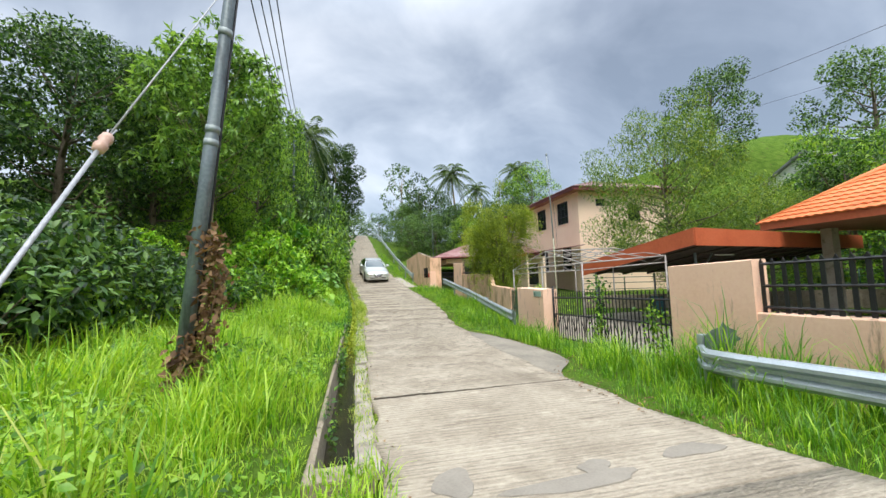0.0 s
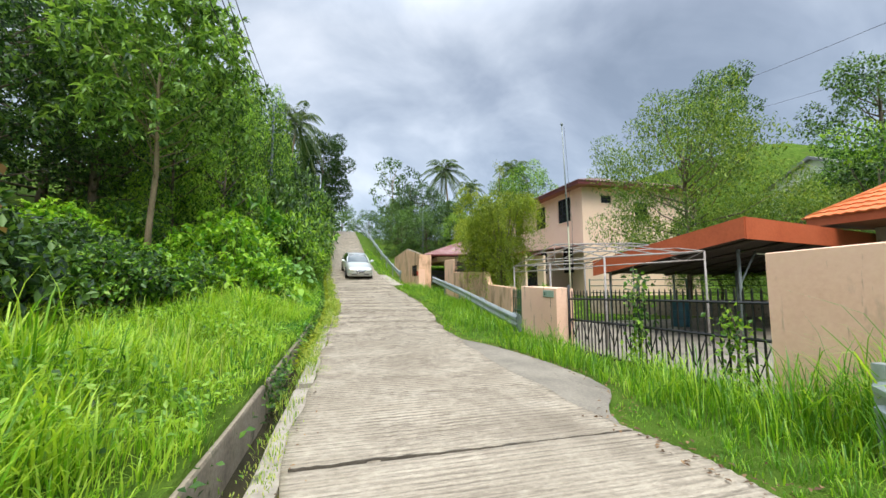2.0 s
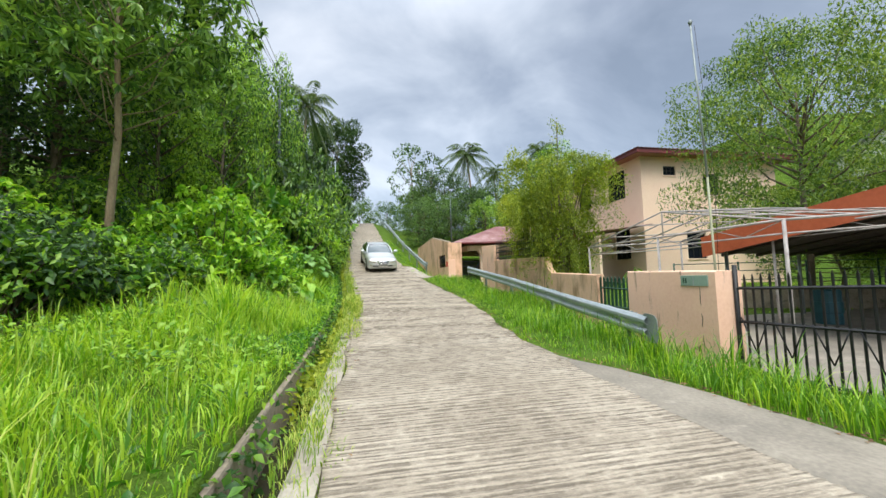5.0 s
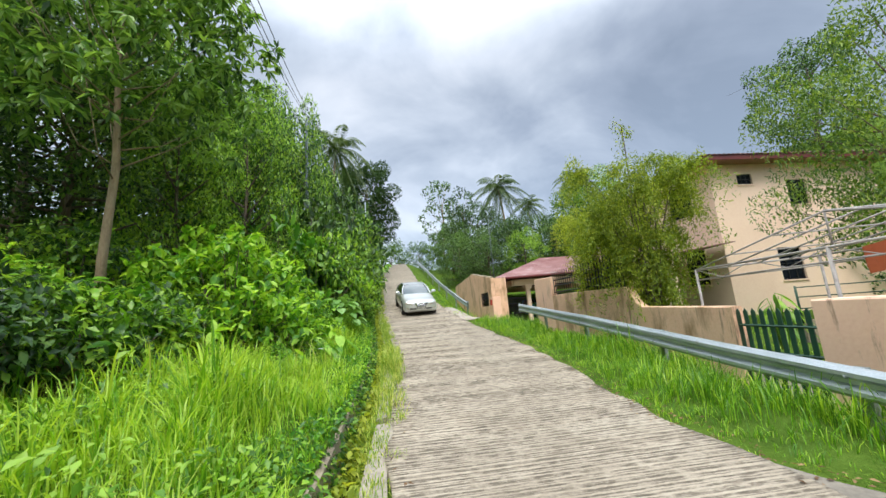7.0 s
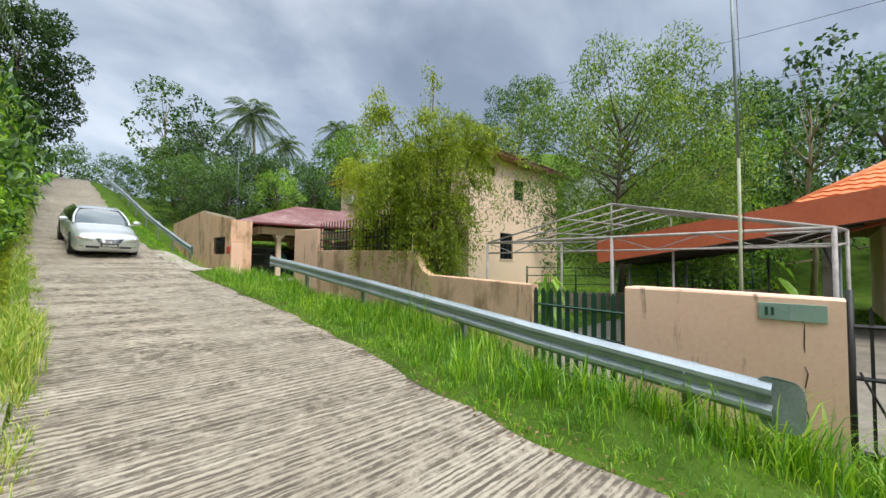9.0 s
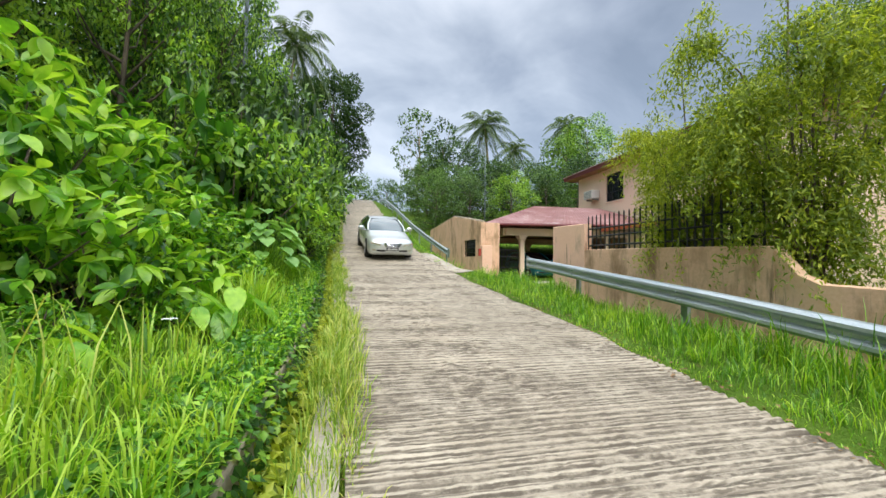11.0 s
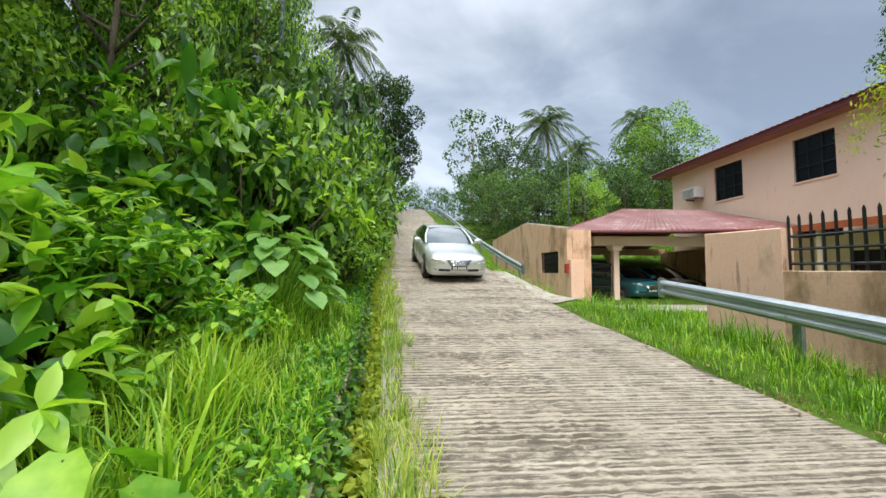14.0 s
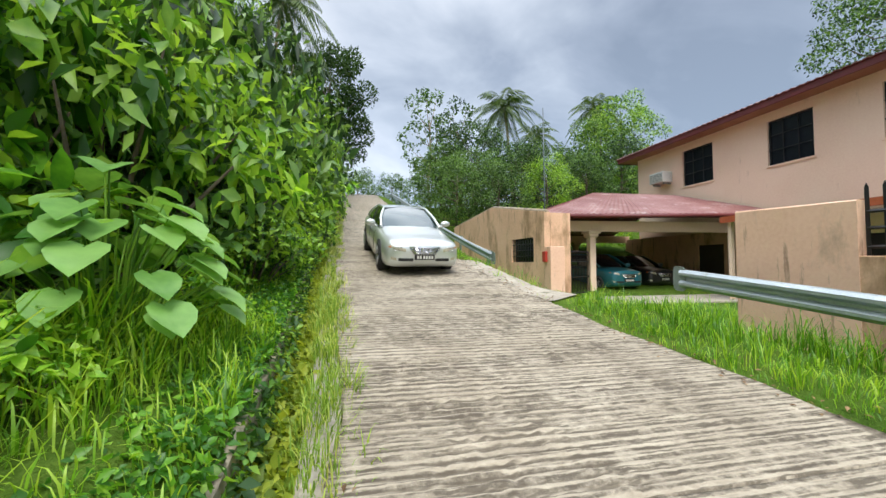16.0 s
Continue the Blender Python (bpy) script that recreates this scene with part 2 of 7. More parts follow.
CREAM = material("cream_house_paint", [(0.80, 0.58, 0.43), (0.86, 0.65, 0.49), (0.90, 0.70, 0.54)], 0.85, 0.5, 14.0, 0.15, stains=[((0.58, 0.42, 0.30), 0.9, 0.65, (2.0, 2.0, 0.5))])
GALV = material("galvanised_steel", [(0.30, 0.345, 0.37), (0.40, 0.45, 0.475), (0.50, 0.55, 0.575)], 0.40, 2.0, 40.0, 0.12, metal=0.55, stains=[((0.26, 0.25, 0.22), 2.0, 0.63, (2, 2, 1))])
GALV_DARK = material("weathered_steel", [(0.17, 0.20, 0.20), (0.26, 0.30, 0.30), (0.33, 0.37, 0.37)], 0.55, 3.0, 40.0, 0.2, metal=0.4)
BLACK_IRON = material("black_iron", [(0.012, 0.013, 0.014), (0.03, 0.03, 0.032)], 0.5, 5.0, 60.0, 0.2, metal=0.3)
GREEN_IRON = material("dark_green_iron", [(0.012, 0.05, 0.03), (0.02, 0.075, 0.045)], 0.5, 4.0, 50.0, 0.2)
REDFASCIA = material("red_orange_fascia", [(0.36, 0.075, 0.028), (0.46, 0.105, 0.04), (0.52, 0.13, 0.055)], 0.55, 0.9, 12.0, 0.1, stains=[((0.20, 0.06, 0.03), 1.5, 0.62, (1, 1, 0.4))])
ORANGE_TILE = material("orange_roof_tile", [(0.62, 0.14, 0.03), (0.74, 0.19, 0.05), (0.80, 0.25, 0.08)], 0.6, 0.9, 10.0, 0.2, objvar=0.25)
REDROOF = material("faded_red_roof_sheet", [(0.17, 0.06, 0.055), (0.25, 0.11, 0.10), (0.40, 0.25, 0.235)], 0.42, 0.8, 9.0, 0.1, stains=[((0.52, 0.42, 0.40), 1.4, 0.58, (1, 1, 1))])
MAROON = material("maroon_fascia", [(0.10, 0.018, 0.018), (0.17, 0.03, 0.03)], 0.5, 1.5, 20.0, 0.1)
WOODSOFFIT = material("brown_soffit", [(0.25, 0.12, 0.065), (0.34, 0.17, 0.10)], 0.7, 1.5, 20.0, 0.2)
DARKWIN = material("dark_window_glass", [(0.006, 0.008, 0.013), (0.012, 0.016, 0.024)], 0.25, 1.0, 8.0, 0.0, spec=0.25)
WHITE = material("white_plastic", [(0.62, 0.62, 0.58), (0.75, 0.75, 0.71)], 0.5, 2.0, 20.0, 0.05)
SHEET = material("grey_roof_sheet", [(0.16, 0.16, 0.165), (0.26, 0.26, 0.265)], 0.45, 1.0, 20.0, 0.1, metal=0.4)
# near-black brown: holds the canopy's shade, also colours a door and cracks
DARKSHADE = material("dark_brown_shade", [(0.035, 0.026, 0.02), (0.07, 0.05, 0.04)], 0.7, 2.0, 20.0, 0.2)
POLE = material("grey_utility_pole", [(0.09, 0.115, 0.125), (0.15, 0.185, 0.20), (0.22, 0.255, 0.26)], 0.45, 1.2, 22.0, 0.15, metal=0.35, stains=[((0.045, 0.05, 0.045), 1.5, 0.55, (2, 2, 0.4))])
WIRE = material("black_cable", [(0.012, 0.012, 0.014), (0.03, 0.03, 0.034)], 0.6, 4.0, 40.0, 0.0)
STEELWIRE = material("guy_wire_steel", [(0.30, 0.31, 0.32), (0.48, 0.49, 0.50)], 0.5, 20.0, 200.0, 0.4, metal=0.5)
INSULATOR = material("pale_ceramic_insulator", [(0.42, 0.24, 0.17), (0.60, 0.42, 0.33)], 0.35, 9.0, 40.0, 0.1)
BARK = material("tree_bark", [(0.06, 0.045, 0.03), (0.12, 0.095, 0.065), (0.20, 0.165, 0.12)], 0.9, 4.0, 30.0, 0.9, bump_dist=0.03, stretch=(1, 1, 0.3))
PALEBARK = material("pale_bark", [(0.16, 0.125, 0.07), (0.26, 0.20, 0.12), (0.33, 0.27, 0.17)], 0.9, 4.0, 30.0, 0.7, bump_dist=0.02, stretch=(1, 1, 0.35))
LEAF_DARK = leaf_material("dark_jungle_leaf", [(0.014, 0.043, 0.012), (0.050, 0.128, 0.027), (0.155, 0.28, 0.06)], 0.45, 0.32)
LEAF_MID = leaf_material("jungle_leaf", [(0.030, 0.092, 0.014), (0.13, 0.30, 0.034), (0.34, 0.55, 0.07)], 0.42, 0.45)
LEAF_MANGO = leaf_material("drooping_dark_leaf", [(0.026, 0.078, 0.018), (0.098, 0.22, 0.042), (0.26, 0.44, 0.10)], 0.38, 0.40)
LEAF_FAR = leaf_material("far_broad_leaf", [(0.018, 0.055, 0.014), (0.066, 0.158, 0.028), (0.19, 0.33, 0.055)], 0.55, 0.36, 0.3)
LEAF_BRIGHT = leaf_material("bright_shrub_leaf", [(0.05, 0.175, 0.016), (0.175, 0.42, 0.028), (0.41, 0.65, 0.07)], 0.38, 0.43)
LEAF_BLUE = leaf_material("blue_green_leaf", [(0.02, 0.06, 0.016), (0.05, 0.125, 0.026), (0.12, 0.225, 0.045)], 0.5, 0.3)
LEAF_FEATHER = leaf_material("feathery_leaf", [(0.06, 0.135, 0.02), (0.14, 0.25, 0.035), (0.27, 0.385, 0.06)], 0.5)
LEAF_OLIVE = leaf_material("olive_leaf", [(0.14, 0.215, 0.02), (0.28, 0.37, 0.034), (0.44, 0.51, 0.06)], 0.55, 0.52)
LEAF_CASU = leaf_material("dark_crest_leaf", [(0.012, 0.034, 0.012), (0.028, 0.066, 0.020), (0.06, 0.115, 0.035)], 0.7, 0.3, 0.15)
LEAF_PALM = leaf_material("palm_leaf", [(0.035, 0.08, 0.02), (0.075, 0.14, 0.035), (0.15, 0.22, 0.07)], 0.4, 0.3)
LEAF_DEAD = leaf_material("dry_leaf", [(0.10, 0.055, 0.025), (0.19, 0.105, 0.05), (0.30, 0.19, 0.09)], 0.8, 0.15)
GRASS = leaf_material("lush_grass", [(0.075, 0.21, 0.012), (0.19, 0.41, 0.018), (0.42, 0.60, 0.06)], 0.42, 0.42)
GRASS_DRY = leaf_material("yellowed_grass", [(0.16, 0.29, 0.025), (0.31, 0.44, 0.05), (0.52, 0.55, 0.13)], 0.55, 0.35)


# ---- mesh helpers ----
def mesh_object(name, verts, faces, mat, parent=None, label="", smooth=False):
    me = bpy.data.meshes.new(name)
    me.from_pydata([tuple(v) for v in verts], [], [tuple(f) for f in faces])
    me.update()
    if smooth:
        me.shade_smooth()
    me.materials.append(mat)
    ob = new(name, me)
    if parent:
        ob.parent = parent
    return tagged(ob, label)


def big_mesh(name, verts, tris, mat, parent=None, quads=False):
    """A mesh from large numpy arrays."""
    k = 4 if quads else 3
    me = bpy.data.meshes.new(name)
    me.vertices.add(len(verts)); me.loops.add(len(tris) * k); me.polygons.add(len(tris))
    me.vertices.foreach_set("co", np.asarray(verts, np.float32).ravel())
    me.loops.foreach_set("vertex_index", np.asarray(tris, np.int32).ravel())
    me.polygons.foreach_set("loop_start", np.arange(0, len(tris) * k, k, dtype=np.int32))
    me.update(calc_edges=True)
    me.validate()
    me.materials.append(mat)
    ob = new(name, me)
    if parent:
        ob.parent = parent
    return ob


def part(name, bm, mat, parent, label="", smooth=False):
    me = bpy.data.meshes.new(name)
    bm.to_mesh(me)
    bm.free()
    if smooth:
        me.shade_smooth()
    me.materials.append(mat)
    ob = new(name, me)
    if parent:
        ob.parent = parent
    return tagged(ob, label)


def thing(name, label, category, at=(0, 0, 0), group="", kind=""):
    ob = new(name)
    ob.location = at
    ob.empty_display_size = 0.2
    return tagged(ob, label, category, group, kind)


def box_bm(x0, y0, z0, x1, y1, z1, bevel=0.0, bm=None):
    bm2 = bmesh.new()
    bmesh.ops.create_cube(bm2, size=1.0, matrix=Matrix.Translation(((x0 + x1) / 2, (y0 + y1) / 2, (z0 + z1) / 2)) @ Matrix.Diagonal((abs(x1 - x0), abs(y1 - y0), abs(z1 - z0), 1)))
    if bevel:
        bmesh.ops.bevel(bm2, geom=bm2.edges[:], offset=bevel, segments=2, affect="EDGES", profile=0.6)
    if bm is None:
        return bm2
    tmp = bpy.data.meshes.new("tmp")
    bm2.to_mesh(tmp); bm2.free(); bm.from_mesh(tmp); bpy.data.meshes.remove(tmp)
    return bm


def tube_arrays(points, radii, sides=8, cap=True):
    """Verts and faces of a tube along points, with a radius at each."""
    pts = [Vector(p) for p in points]
    verts, faces = [], []
    ref = Vector((0.31, 0.95, 0.05)).normalized()
    for i, p in enumerate(pts):
        d = (pts[min(i + 1, len(pts) - 1)] - pts[max(i - 1, 0)]).normalized()
        u = d.cross(ref if abs(d.dot(ref)) < 0.9 else Vector((1, 0, 0))).normalized()
        w = d.cross(u)
        for k in range(sides):
            a = 2 * math.pi * k / sides
            verts.append(p + (u * math.cos(a) + w * math.sin(a)) * radii[i])
    for i in range(len(pts) - 1):
        for k in range(sides):
            a, b = i * sides + k, i * sides + (k + 1) % sides
            faces.append((a, b, b + sides, a + sides))
    if cap:
        faces.append(tuple(range(sides - 1, -1, -1)))
        faces.append(tuple(range((len(pts) - 1) * sides, len(pts) * sides)))
    return verts, faces


def tube(name, points, radii, mat, parent, sides=8, label=""):
    if isinstance(radii, (int, float)):
        radii = [radii] * len(points)
    v, f = tube_arrays(points, radii, sides)
    return mesh_object(name, v, f, mat, parent, label, smooth=True)


def prism(name, outline, axis, lo, hi, mat, parent=None, label=""):
    """A closed outline in a plane, swept along axis 'x' or 'y' from lo to hi. outline: (other, z)."""
    n = len(outline)
    put = (lambda a, z, s: (s, a, z)) if axis == "x" else (lambda a, z, s: (a, s, z))
    v = [put(a, z, lo) for a, z in outline] + [put(a, z, hi) for a, z in outline]
    f = [tuple(range(n)), tuple(range(2 * n - 1, n - 1, -1))] + [(i, i + n, (i + 1) % n + n, (i + 1) % n) for i in range(n)]
    bm = bmesh.new()
    vs = [bm.verts.new(p) for p in v]
    for q in f:
        bm.faces.new([vs[i] for i in q])
    bmesh.ops.recalc_face_normals(bm, faces=bm.faces[:])
    return part(name, bm, mat, parent, label)


# ---- the lie of the land ----
RY = np.array([-40, 0, 4, 7, 10, 13, 16, 19, 22, 25, 28, 32, 37, 43, 50, 60, 66, 72, 90, 400.0])
RZ = np.array([0.6, -0.05, -0.24, -0.29, -0.23, -0.16, 0.01, 0.27, 0.48, 0.79, 1.27, 2.03, 3.12, 4.62, 6.45, 8.93, 9.7, 9.8, 8.5, 6.0])
RL = np.array([0.6, 0.23, 0.17, 0.13, 0.13, 0.12, 0.16, 0.14, 0.0, -0.2, -0.45, -0.72, -1.0, -1.32, -1.72, -2.2, -2.5, -2.8, -3.6, -20])
RR = np.array([6.2, 4.3, 3.75, 3.55, 3.45, 3.42, 3.7, 3.88, 3.92, 3.68, 3.22, 2.8, 2.4, 2.08, 1.85, 1.35, 1.1, 0.8, 0.0, -16])
GY = np.array([-40, 0, 6, 11.6, 15, 20, 25, 30, 34, 38, 45, 60, 80, 400.0])
GZ = np.array([0.3, -0.2, -0.4, -0.62, -0.55, -0.25, 0.2, 0.55, 0.62, 1.3, 3.6, 7.9, 8.6, 6.0])


def smooth_interp(y, xs, vs):
    """Interpolation with rounded corners."""
    return (np.interp(y - 0.9, xs, vs) + 2 * np.interp(y, xs, vs) + np.interp(y + 0.9, xs, vs)) / 4


def road_z(y):
    return smooth_interp(y, RY, RZ)


def step(a, b, x):
    t = np.clip((x - np.asarray(a)) / (np.asarray(b) - a), 0, 1)
    return t * t * (3 - 2 * t)


def ground_z(x, y):
    """Height of the ground outside road and drain."""
    x, y = np.asarray(x, float), np.asarray(y, float)
    z0 = road_z(y)
    left, right = smooth_interp(y, RY, RL), smooth_interp(y, RY, RR)
    d_left, d_right = left - x, x - right
    bank = z0 + 0.10 + 0.16 * step(0.8, 2.5, d_left) + 0.06 * np.sin(1.3 * x + 0.7 * y) * step(0.9, 1.5, d_left)
    bank = bank + 0.34 * np.clip(d_left - 4.5, 0, 22) * step(4.5, 8, d_left) * step(3, 16, y + 0.3 * x) + 0.25 * np.clip(d_left - 5, 0, 40) * (1 - step(3, 16, y + 0.3 * x)) * 0.4
    yard = smooth_interp(y, GY, GZ)
    # by the guardrail the verge stays level with the lane and drops only behind it
    flat = step(11.0, 14.0, y) * (1 - step(26.0, 28.5, y))
    verge = z0 - 0.03 + (yard - z0 + 0.03) * step(0.25 + 1.5 * flat, 2.7 + 0.35 * flat, d_right)
    # the land climbs behind the houses
    verge = verge + 0.34 * np.clip(x - 34, 0, 45) + 0.2 * np.clip(x - 9 - 0.1 * y, 0, 30) * step(42, 55, y)
    return np.where(d_left > 0, bank, np.where(d_right > 0, verge, z0 - 0.06))


def ground_point(x, y, lift=0.0):
    return Vector((x, y, float(ground_z(x, y)) + lift))


def gate_apron(y):
    """How far the concrete apron at the iron gate reaches beyond the lane's edge."""
    return np.interp(y, [6.3, 6.6, 6.9, 7.2, 7.6, 8.4, 9.4, 10.4, 11.2, 11.9, 12.6, 14.0], [0.0, 0.10, 0.32, 0.62, 0.92, 1.12, 1.12, 0.92, 0.56, 0.2, 0.0, 0.0])


# ---- ground, road and drain ----
def waves(x, y, seed, n=7, freq=1.0):
    """A smooth wandering value about 0, made of a few waves."""
    r = np.random.RandomState(seed)
    out = np.zeros(np.broadcast(x, y).shape)
    for _ in range(n):
        a, f, p = r.uniform(0, 2 * np.pi), freq * r.uniform(0.5, 1.8), r.uniform(0, 6.28)
        out = out + np.sin(f * (np.cos(a) * x + np.sin(a) * y) + p)
    return out / math.sqrt(n)


def grid_faces(rows, cols):
    i = np.arange((rows - 1) * cols).reshape(rows - 1, cols)[:, :-1].ravel()
    return np.stack([i, i + 1, i + cols + 1, i + cols], 1)


def build_ground():
    ys = np.concatenate([np.arange(-40, -4, 4), np.arange(-4, 45, 0.5), np.arange(45, 80, 2), np.array([80, 90, 105, 130, 170, 230, 310, 400, 700, 1500])])
    left_off = np.array([1400, 600, 260, 150, 100, 70, 50, 38, 30, 24, 19, 15, 12, 9.5, 7.5, 6, 5, 4.2, 3.5, 2.9, 2.4, 2.0, 1.6, 1.3, 1.05, 0.88, 0.80, 0.74, 0.70])
    right_off = np.array([0.02, 0.15, 0.3, 0.5, 0.8, 1.1, 1.5, 2.0, 2.6, 3.2, 4, 5, 6.5, 8, 10, 13, 17, 21, 26, 32, 40, 50, 65, 80, 110, 160, 260, 600, 1400])
    verts = []
    for y in ys:
        l, r, z0 = float(smooth_interp(y, RY, RL)), float(smooth_interp(y, RY, RR)), float(road_z(y))
        row = [(l - d, y, float(ground_z(l - d, y))) for d in left_off]
        deep = 0.62 if 3.4 < y < 62 else 0.1
        row += [(l - 0.69, y, z0 - deep), (l - 0.2, y, z0 - deep), (l - 0.19, y, z0 - 0.1), (l + 0.3, y, z0 - 0.12), (r - 0.3, y, z0 - 0.12)]
        row += [(r + d, y, float(ground_z(r + d, y))) for d in right_off]
        verts += row
    cols = len(verts) // len(ys)
    ob = big_mesh("ground", verts, grid_faces(len(ys), cols), SOIL, quads=True)
    ob.data.shade_smooth()
    tagged(ob, "grassy green ground sloping beside a hill road", "ground", kind="structure")


build_ground()


def road_slab(y0, y1, dy, parent, ribs, nx=33):
    ys = np.arange(y0 + 0.012, y1 - 0.012 + 1e-6, (y1 - y0 - 0.024) / max(1, round((y1 - y0) / dy)))
    u = np.linspace(0, 1, nx)
    l, r = smooth_interp(ys, RY, RL), smooth_interp(ys, RY, RR)
    X = l[:, None] + (r - l)[:, None] * u[None]
    Y = np.repeat(ys[:, None], nx, 1)
    edge = np.minimum(u, 1 - u)[None] * (r - l)[:, None]
    X = X + np.where(edge < 0.02, 0.05 * waves(Y * 0, Y, 5, freq=3.0), 0)
    Z = road_z(Y) + 0.012 * waves(X, Y, 8, freq=0.9)
    Y2 = Y + 0.010 * waves(X, Y, 3, freq=3.0) + 0.03 * waves(X * 0.4, Y, 4, freq=1.2)
    saw = np.sin(2 * np.pi * Y2 / 0.094) + 0.45 * np.sin(2 * np.pi * Y2 / 0.137 + 1.0) + 0.45 * waves(X * 0.9, Y2, 6, freq=34)
    # the crests are chipped and broken along the lane's width
    saw = 1.25 * np.tanh(1.5 * saw) * np.clip(0.8 + 0.45 * waves(X, Y * 0.6, 17, n=9, freq=11), 0.15, 1.4)
    wear = np.clip(0.62 + 0.5 * waves(X, Y * 0.5, 9, freq=2.2), 0.12, 1.2)
    Z = Z + ribs * wear * np.clip(saw, -1.0, 1.3)
    top = np.stack([X, Y, Z], -1).reshape(-1, 3)
    n = len(ys)
    faces = [grid_faces(n, nx)]
    # skirts, so that the slab has thickness
    border = np.concatenate([np.arange(nx), np.arange(1, n) * nx + nx - 1, (n - 1) * nx + np.arange(nx - 2, -1, -1), np.arange(n - 2, 0, -1) * nx])
    low = top[border] - np.array([0, 0, 0.14])
    k = len(border)
    a = np.arange(k)
    faces.append(np.stack([border, len(top) + a, len(top) + (a + 1) % k, border[(a + 1) % k]], 1))
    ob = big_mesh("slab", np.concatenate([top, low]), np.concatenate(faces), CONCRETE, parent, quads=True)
    return ob


road = thing("road", "pale grooved concrete lane climbing a hill", "road", kind="structure")
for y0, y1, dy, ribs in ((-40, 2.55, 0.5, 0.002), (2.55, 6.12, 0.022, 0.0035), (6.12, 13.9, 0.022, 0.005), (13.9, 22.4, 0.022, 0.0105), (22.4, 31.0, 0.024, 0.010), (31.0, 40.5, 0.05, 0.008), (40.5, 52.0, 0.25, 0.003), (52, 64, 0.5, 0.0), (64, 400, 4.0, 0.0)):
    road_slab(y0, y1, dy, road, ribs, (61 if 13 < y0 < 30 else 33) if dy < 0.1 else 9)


def joint_crack(y, seed):
    r = random.Random(seed)
    x0, x1 = float(smooth_interp(y, RY, RL)) + 0.05, float(smooth_interp(y, RY, RR)) - 0.05
    v, f, n, w = [], [], 60, 0.0
    for i in range(n + 1):
        x = x0 + (x1 - x0) * i / n
        w = 0.8 * w + r.uniform(-0.012, 0.012)
        half = 0.003 + 0.007 * r.random() * (0.4 + 0.6 * i / n)
        for q in (-half, half):
            v.append((x, y + w + q, float(road_z(y + w)) + 0.013))
            v.append((x, y + w + q, float(road_z(y + w)) - 0.03))
    for i in range(n):
        a = 4 * i
        f += [(a, a + 4, a + 6, a + 2), (a, a + 1, a + 5, a + 4), (a + 2, a + 6, a + 7, a + 3)]
    mesh_object("joint_filler", v, f, JOINT, road, "dark tar in the cracked joint between slabs")


joint_crack(6.12, 40)


def patch_on_road(x, y, rx, ry, seed):
    r = random.Random(seed)
    k = 22
    ph = [r.uniform(0, 6.28) for _ in range(4)]
    v = [(x, y, float(road_z(y)) + 0.016)]
    for i in range(k):
        a = 2 * math.pi * i / k
        q = 1 + 0.16 * math.sin(2 * a + ph[0]) + 0.13 * math.sin(3 * a + ph[1]) + 0.08 * math.sin(5 * a + ph[2])
        px, py = x + rx * q * math.cos(a), y + ry * q * math.sin(a)
        v.append((px, py, float(road_z(py)) + 0.012))
    for i in range(k):
        q = v[1 + i]
        v.append((x + (q[0] - x) * 1.05, y + (q[1] - y) * 1.05, q[2] - 0.03))
    f = [(0, 1 + i, 1 + (i + 1) % k) for i in range(k)] + [(1 + i, 1 + k + i, 1 + k + (i + 1) % k, 1 + (i + 1) % k) for i in range(k)]
    mesh_object("cement_patch", v, f, PATCH, road, "thin grey cement patch")


for i, (x, y, rx, ry) in enumerate(((0.75, 3.25, 0.2, 0.22), (1.75, 2.95, 0.55, 0.13), (2.05, 3.15, 0.16, 0.14), (3.15, 3.2, 0.3, 0.14))):
    patch_on_road(x, y, rx, ry, i)


def strip_along(name, y0, y1, dy, profile, mat, parent, label="", rough=0.0, seed=1):
    """A closed profile (offset to the left of the lane's left edge, height over the lane) swept along the lane."""
    ys = np.arange(y0, y1 + 1e-6, dy)
    k = len(profile)
    l, z0 = smooth_interp(ys, RY, RL), road_z(ys)
    verts = []
    for i, y in enumerate(ys):
        for j, (d, h) in enumerate(profile):
            w = rough * float(waves(np.array(j * 3.1), np.array(y), seed, freq=2.5))
            verts.append((l[i] - d + w, y, z0[i] + h + 0.5 * w))
    faces = [(i * k + j, i * k + (j + 1) % k, (i + 1) * k + (j + 1) % k, (i + 1) * k + j) for i in range(len(ys) - 1) for j in range(k)]
    faces += [tuple(range(k)), tuple(range(len(verts) - 1, len(verts) - 1 - k, -1))]
    return mesh_object(name, verts, faces, mat, parent, label)


drain = thing("drain", "narrow open concrete drain with mossy sides beside the lane", "drain", kind="structure")
for a, b in ((3.75, 9.0), (9.0, 15.0), (15.0, 22.0), (22.0, 31.0), (31.0, 45.0)):
    strip_along("drain_curb", a + 0.01, b - 0.01, 0.25, [(-0.012, -0.03), (0.21, -0.04), (0.24, -0.06), (0.24, -0.56), (-0.012, -0.56)][::-1], CONCRETE_EDGE, drain, "worn concrete curb", 0.012, 2)
    strip_along("drain_wall", a + 0.01, b - 0.01, 0.25, [(0.62, -0.56), (0.635, 0.025), (0.66, 0.045), (0.76, 0.04), (0.78, -0.56)][::-1], DRAIN_CONCRETE, drain, "mossy concrete drain wall", 0.012, 4)
strip_along("drain_bed", 3.7, 45.0, 0.5, [(0.2, -0.60), (0.2, -0.44), (0.66, -0.44), (0.66, -0.60)], WATER, drain, "dark wet drain bed")
part("drain_mouth", box_bm(-0.75, 3.5, -0.85, 0.1, 3.78, -0.16, 0.02), DRAIN_CONCRETE, drain)


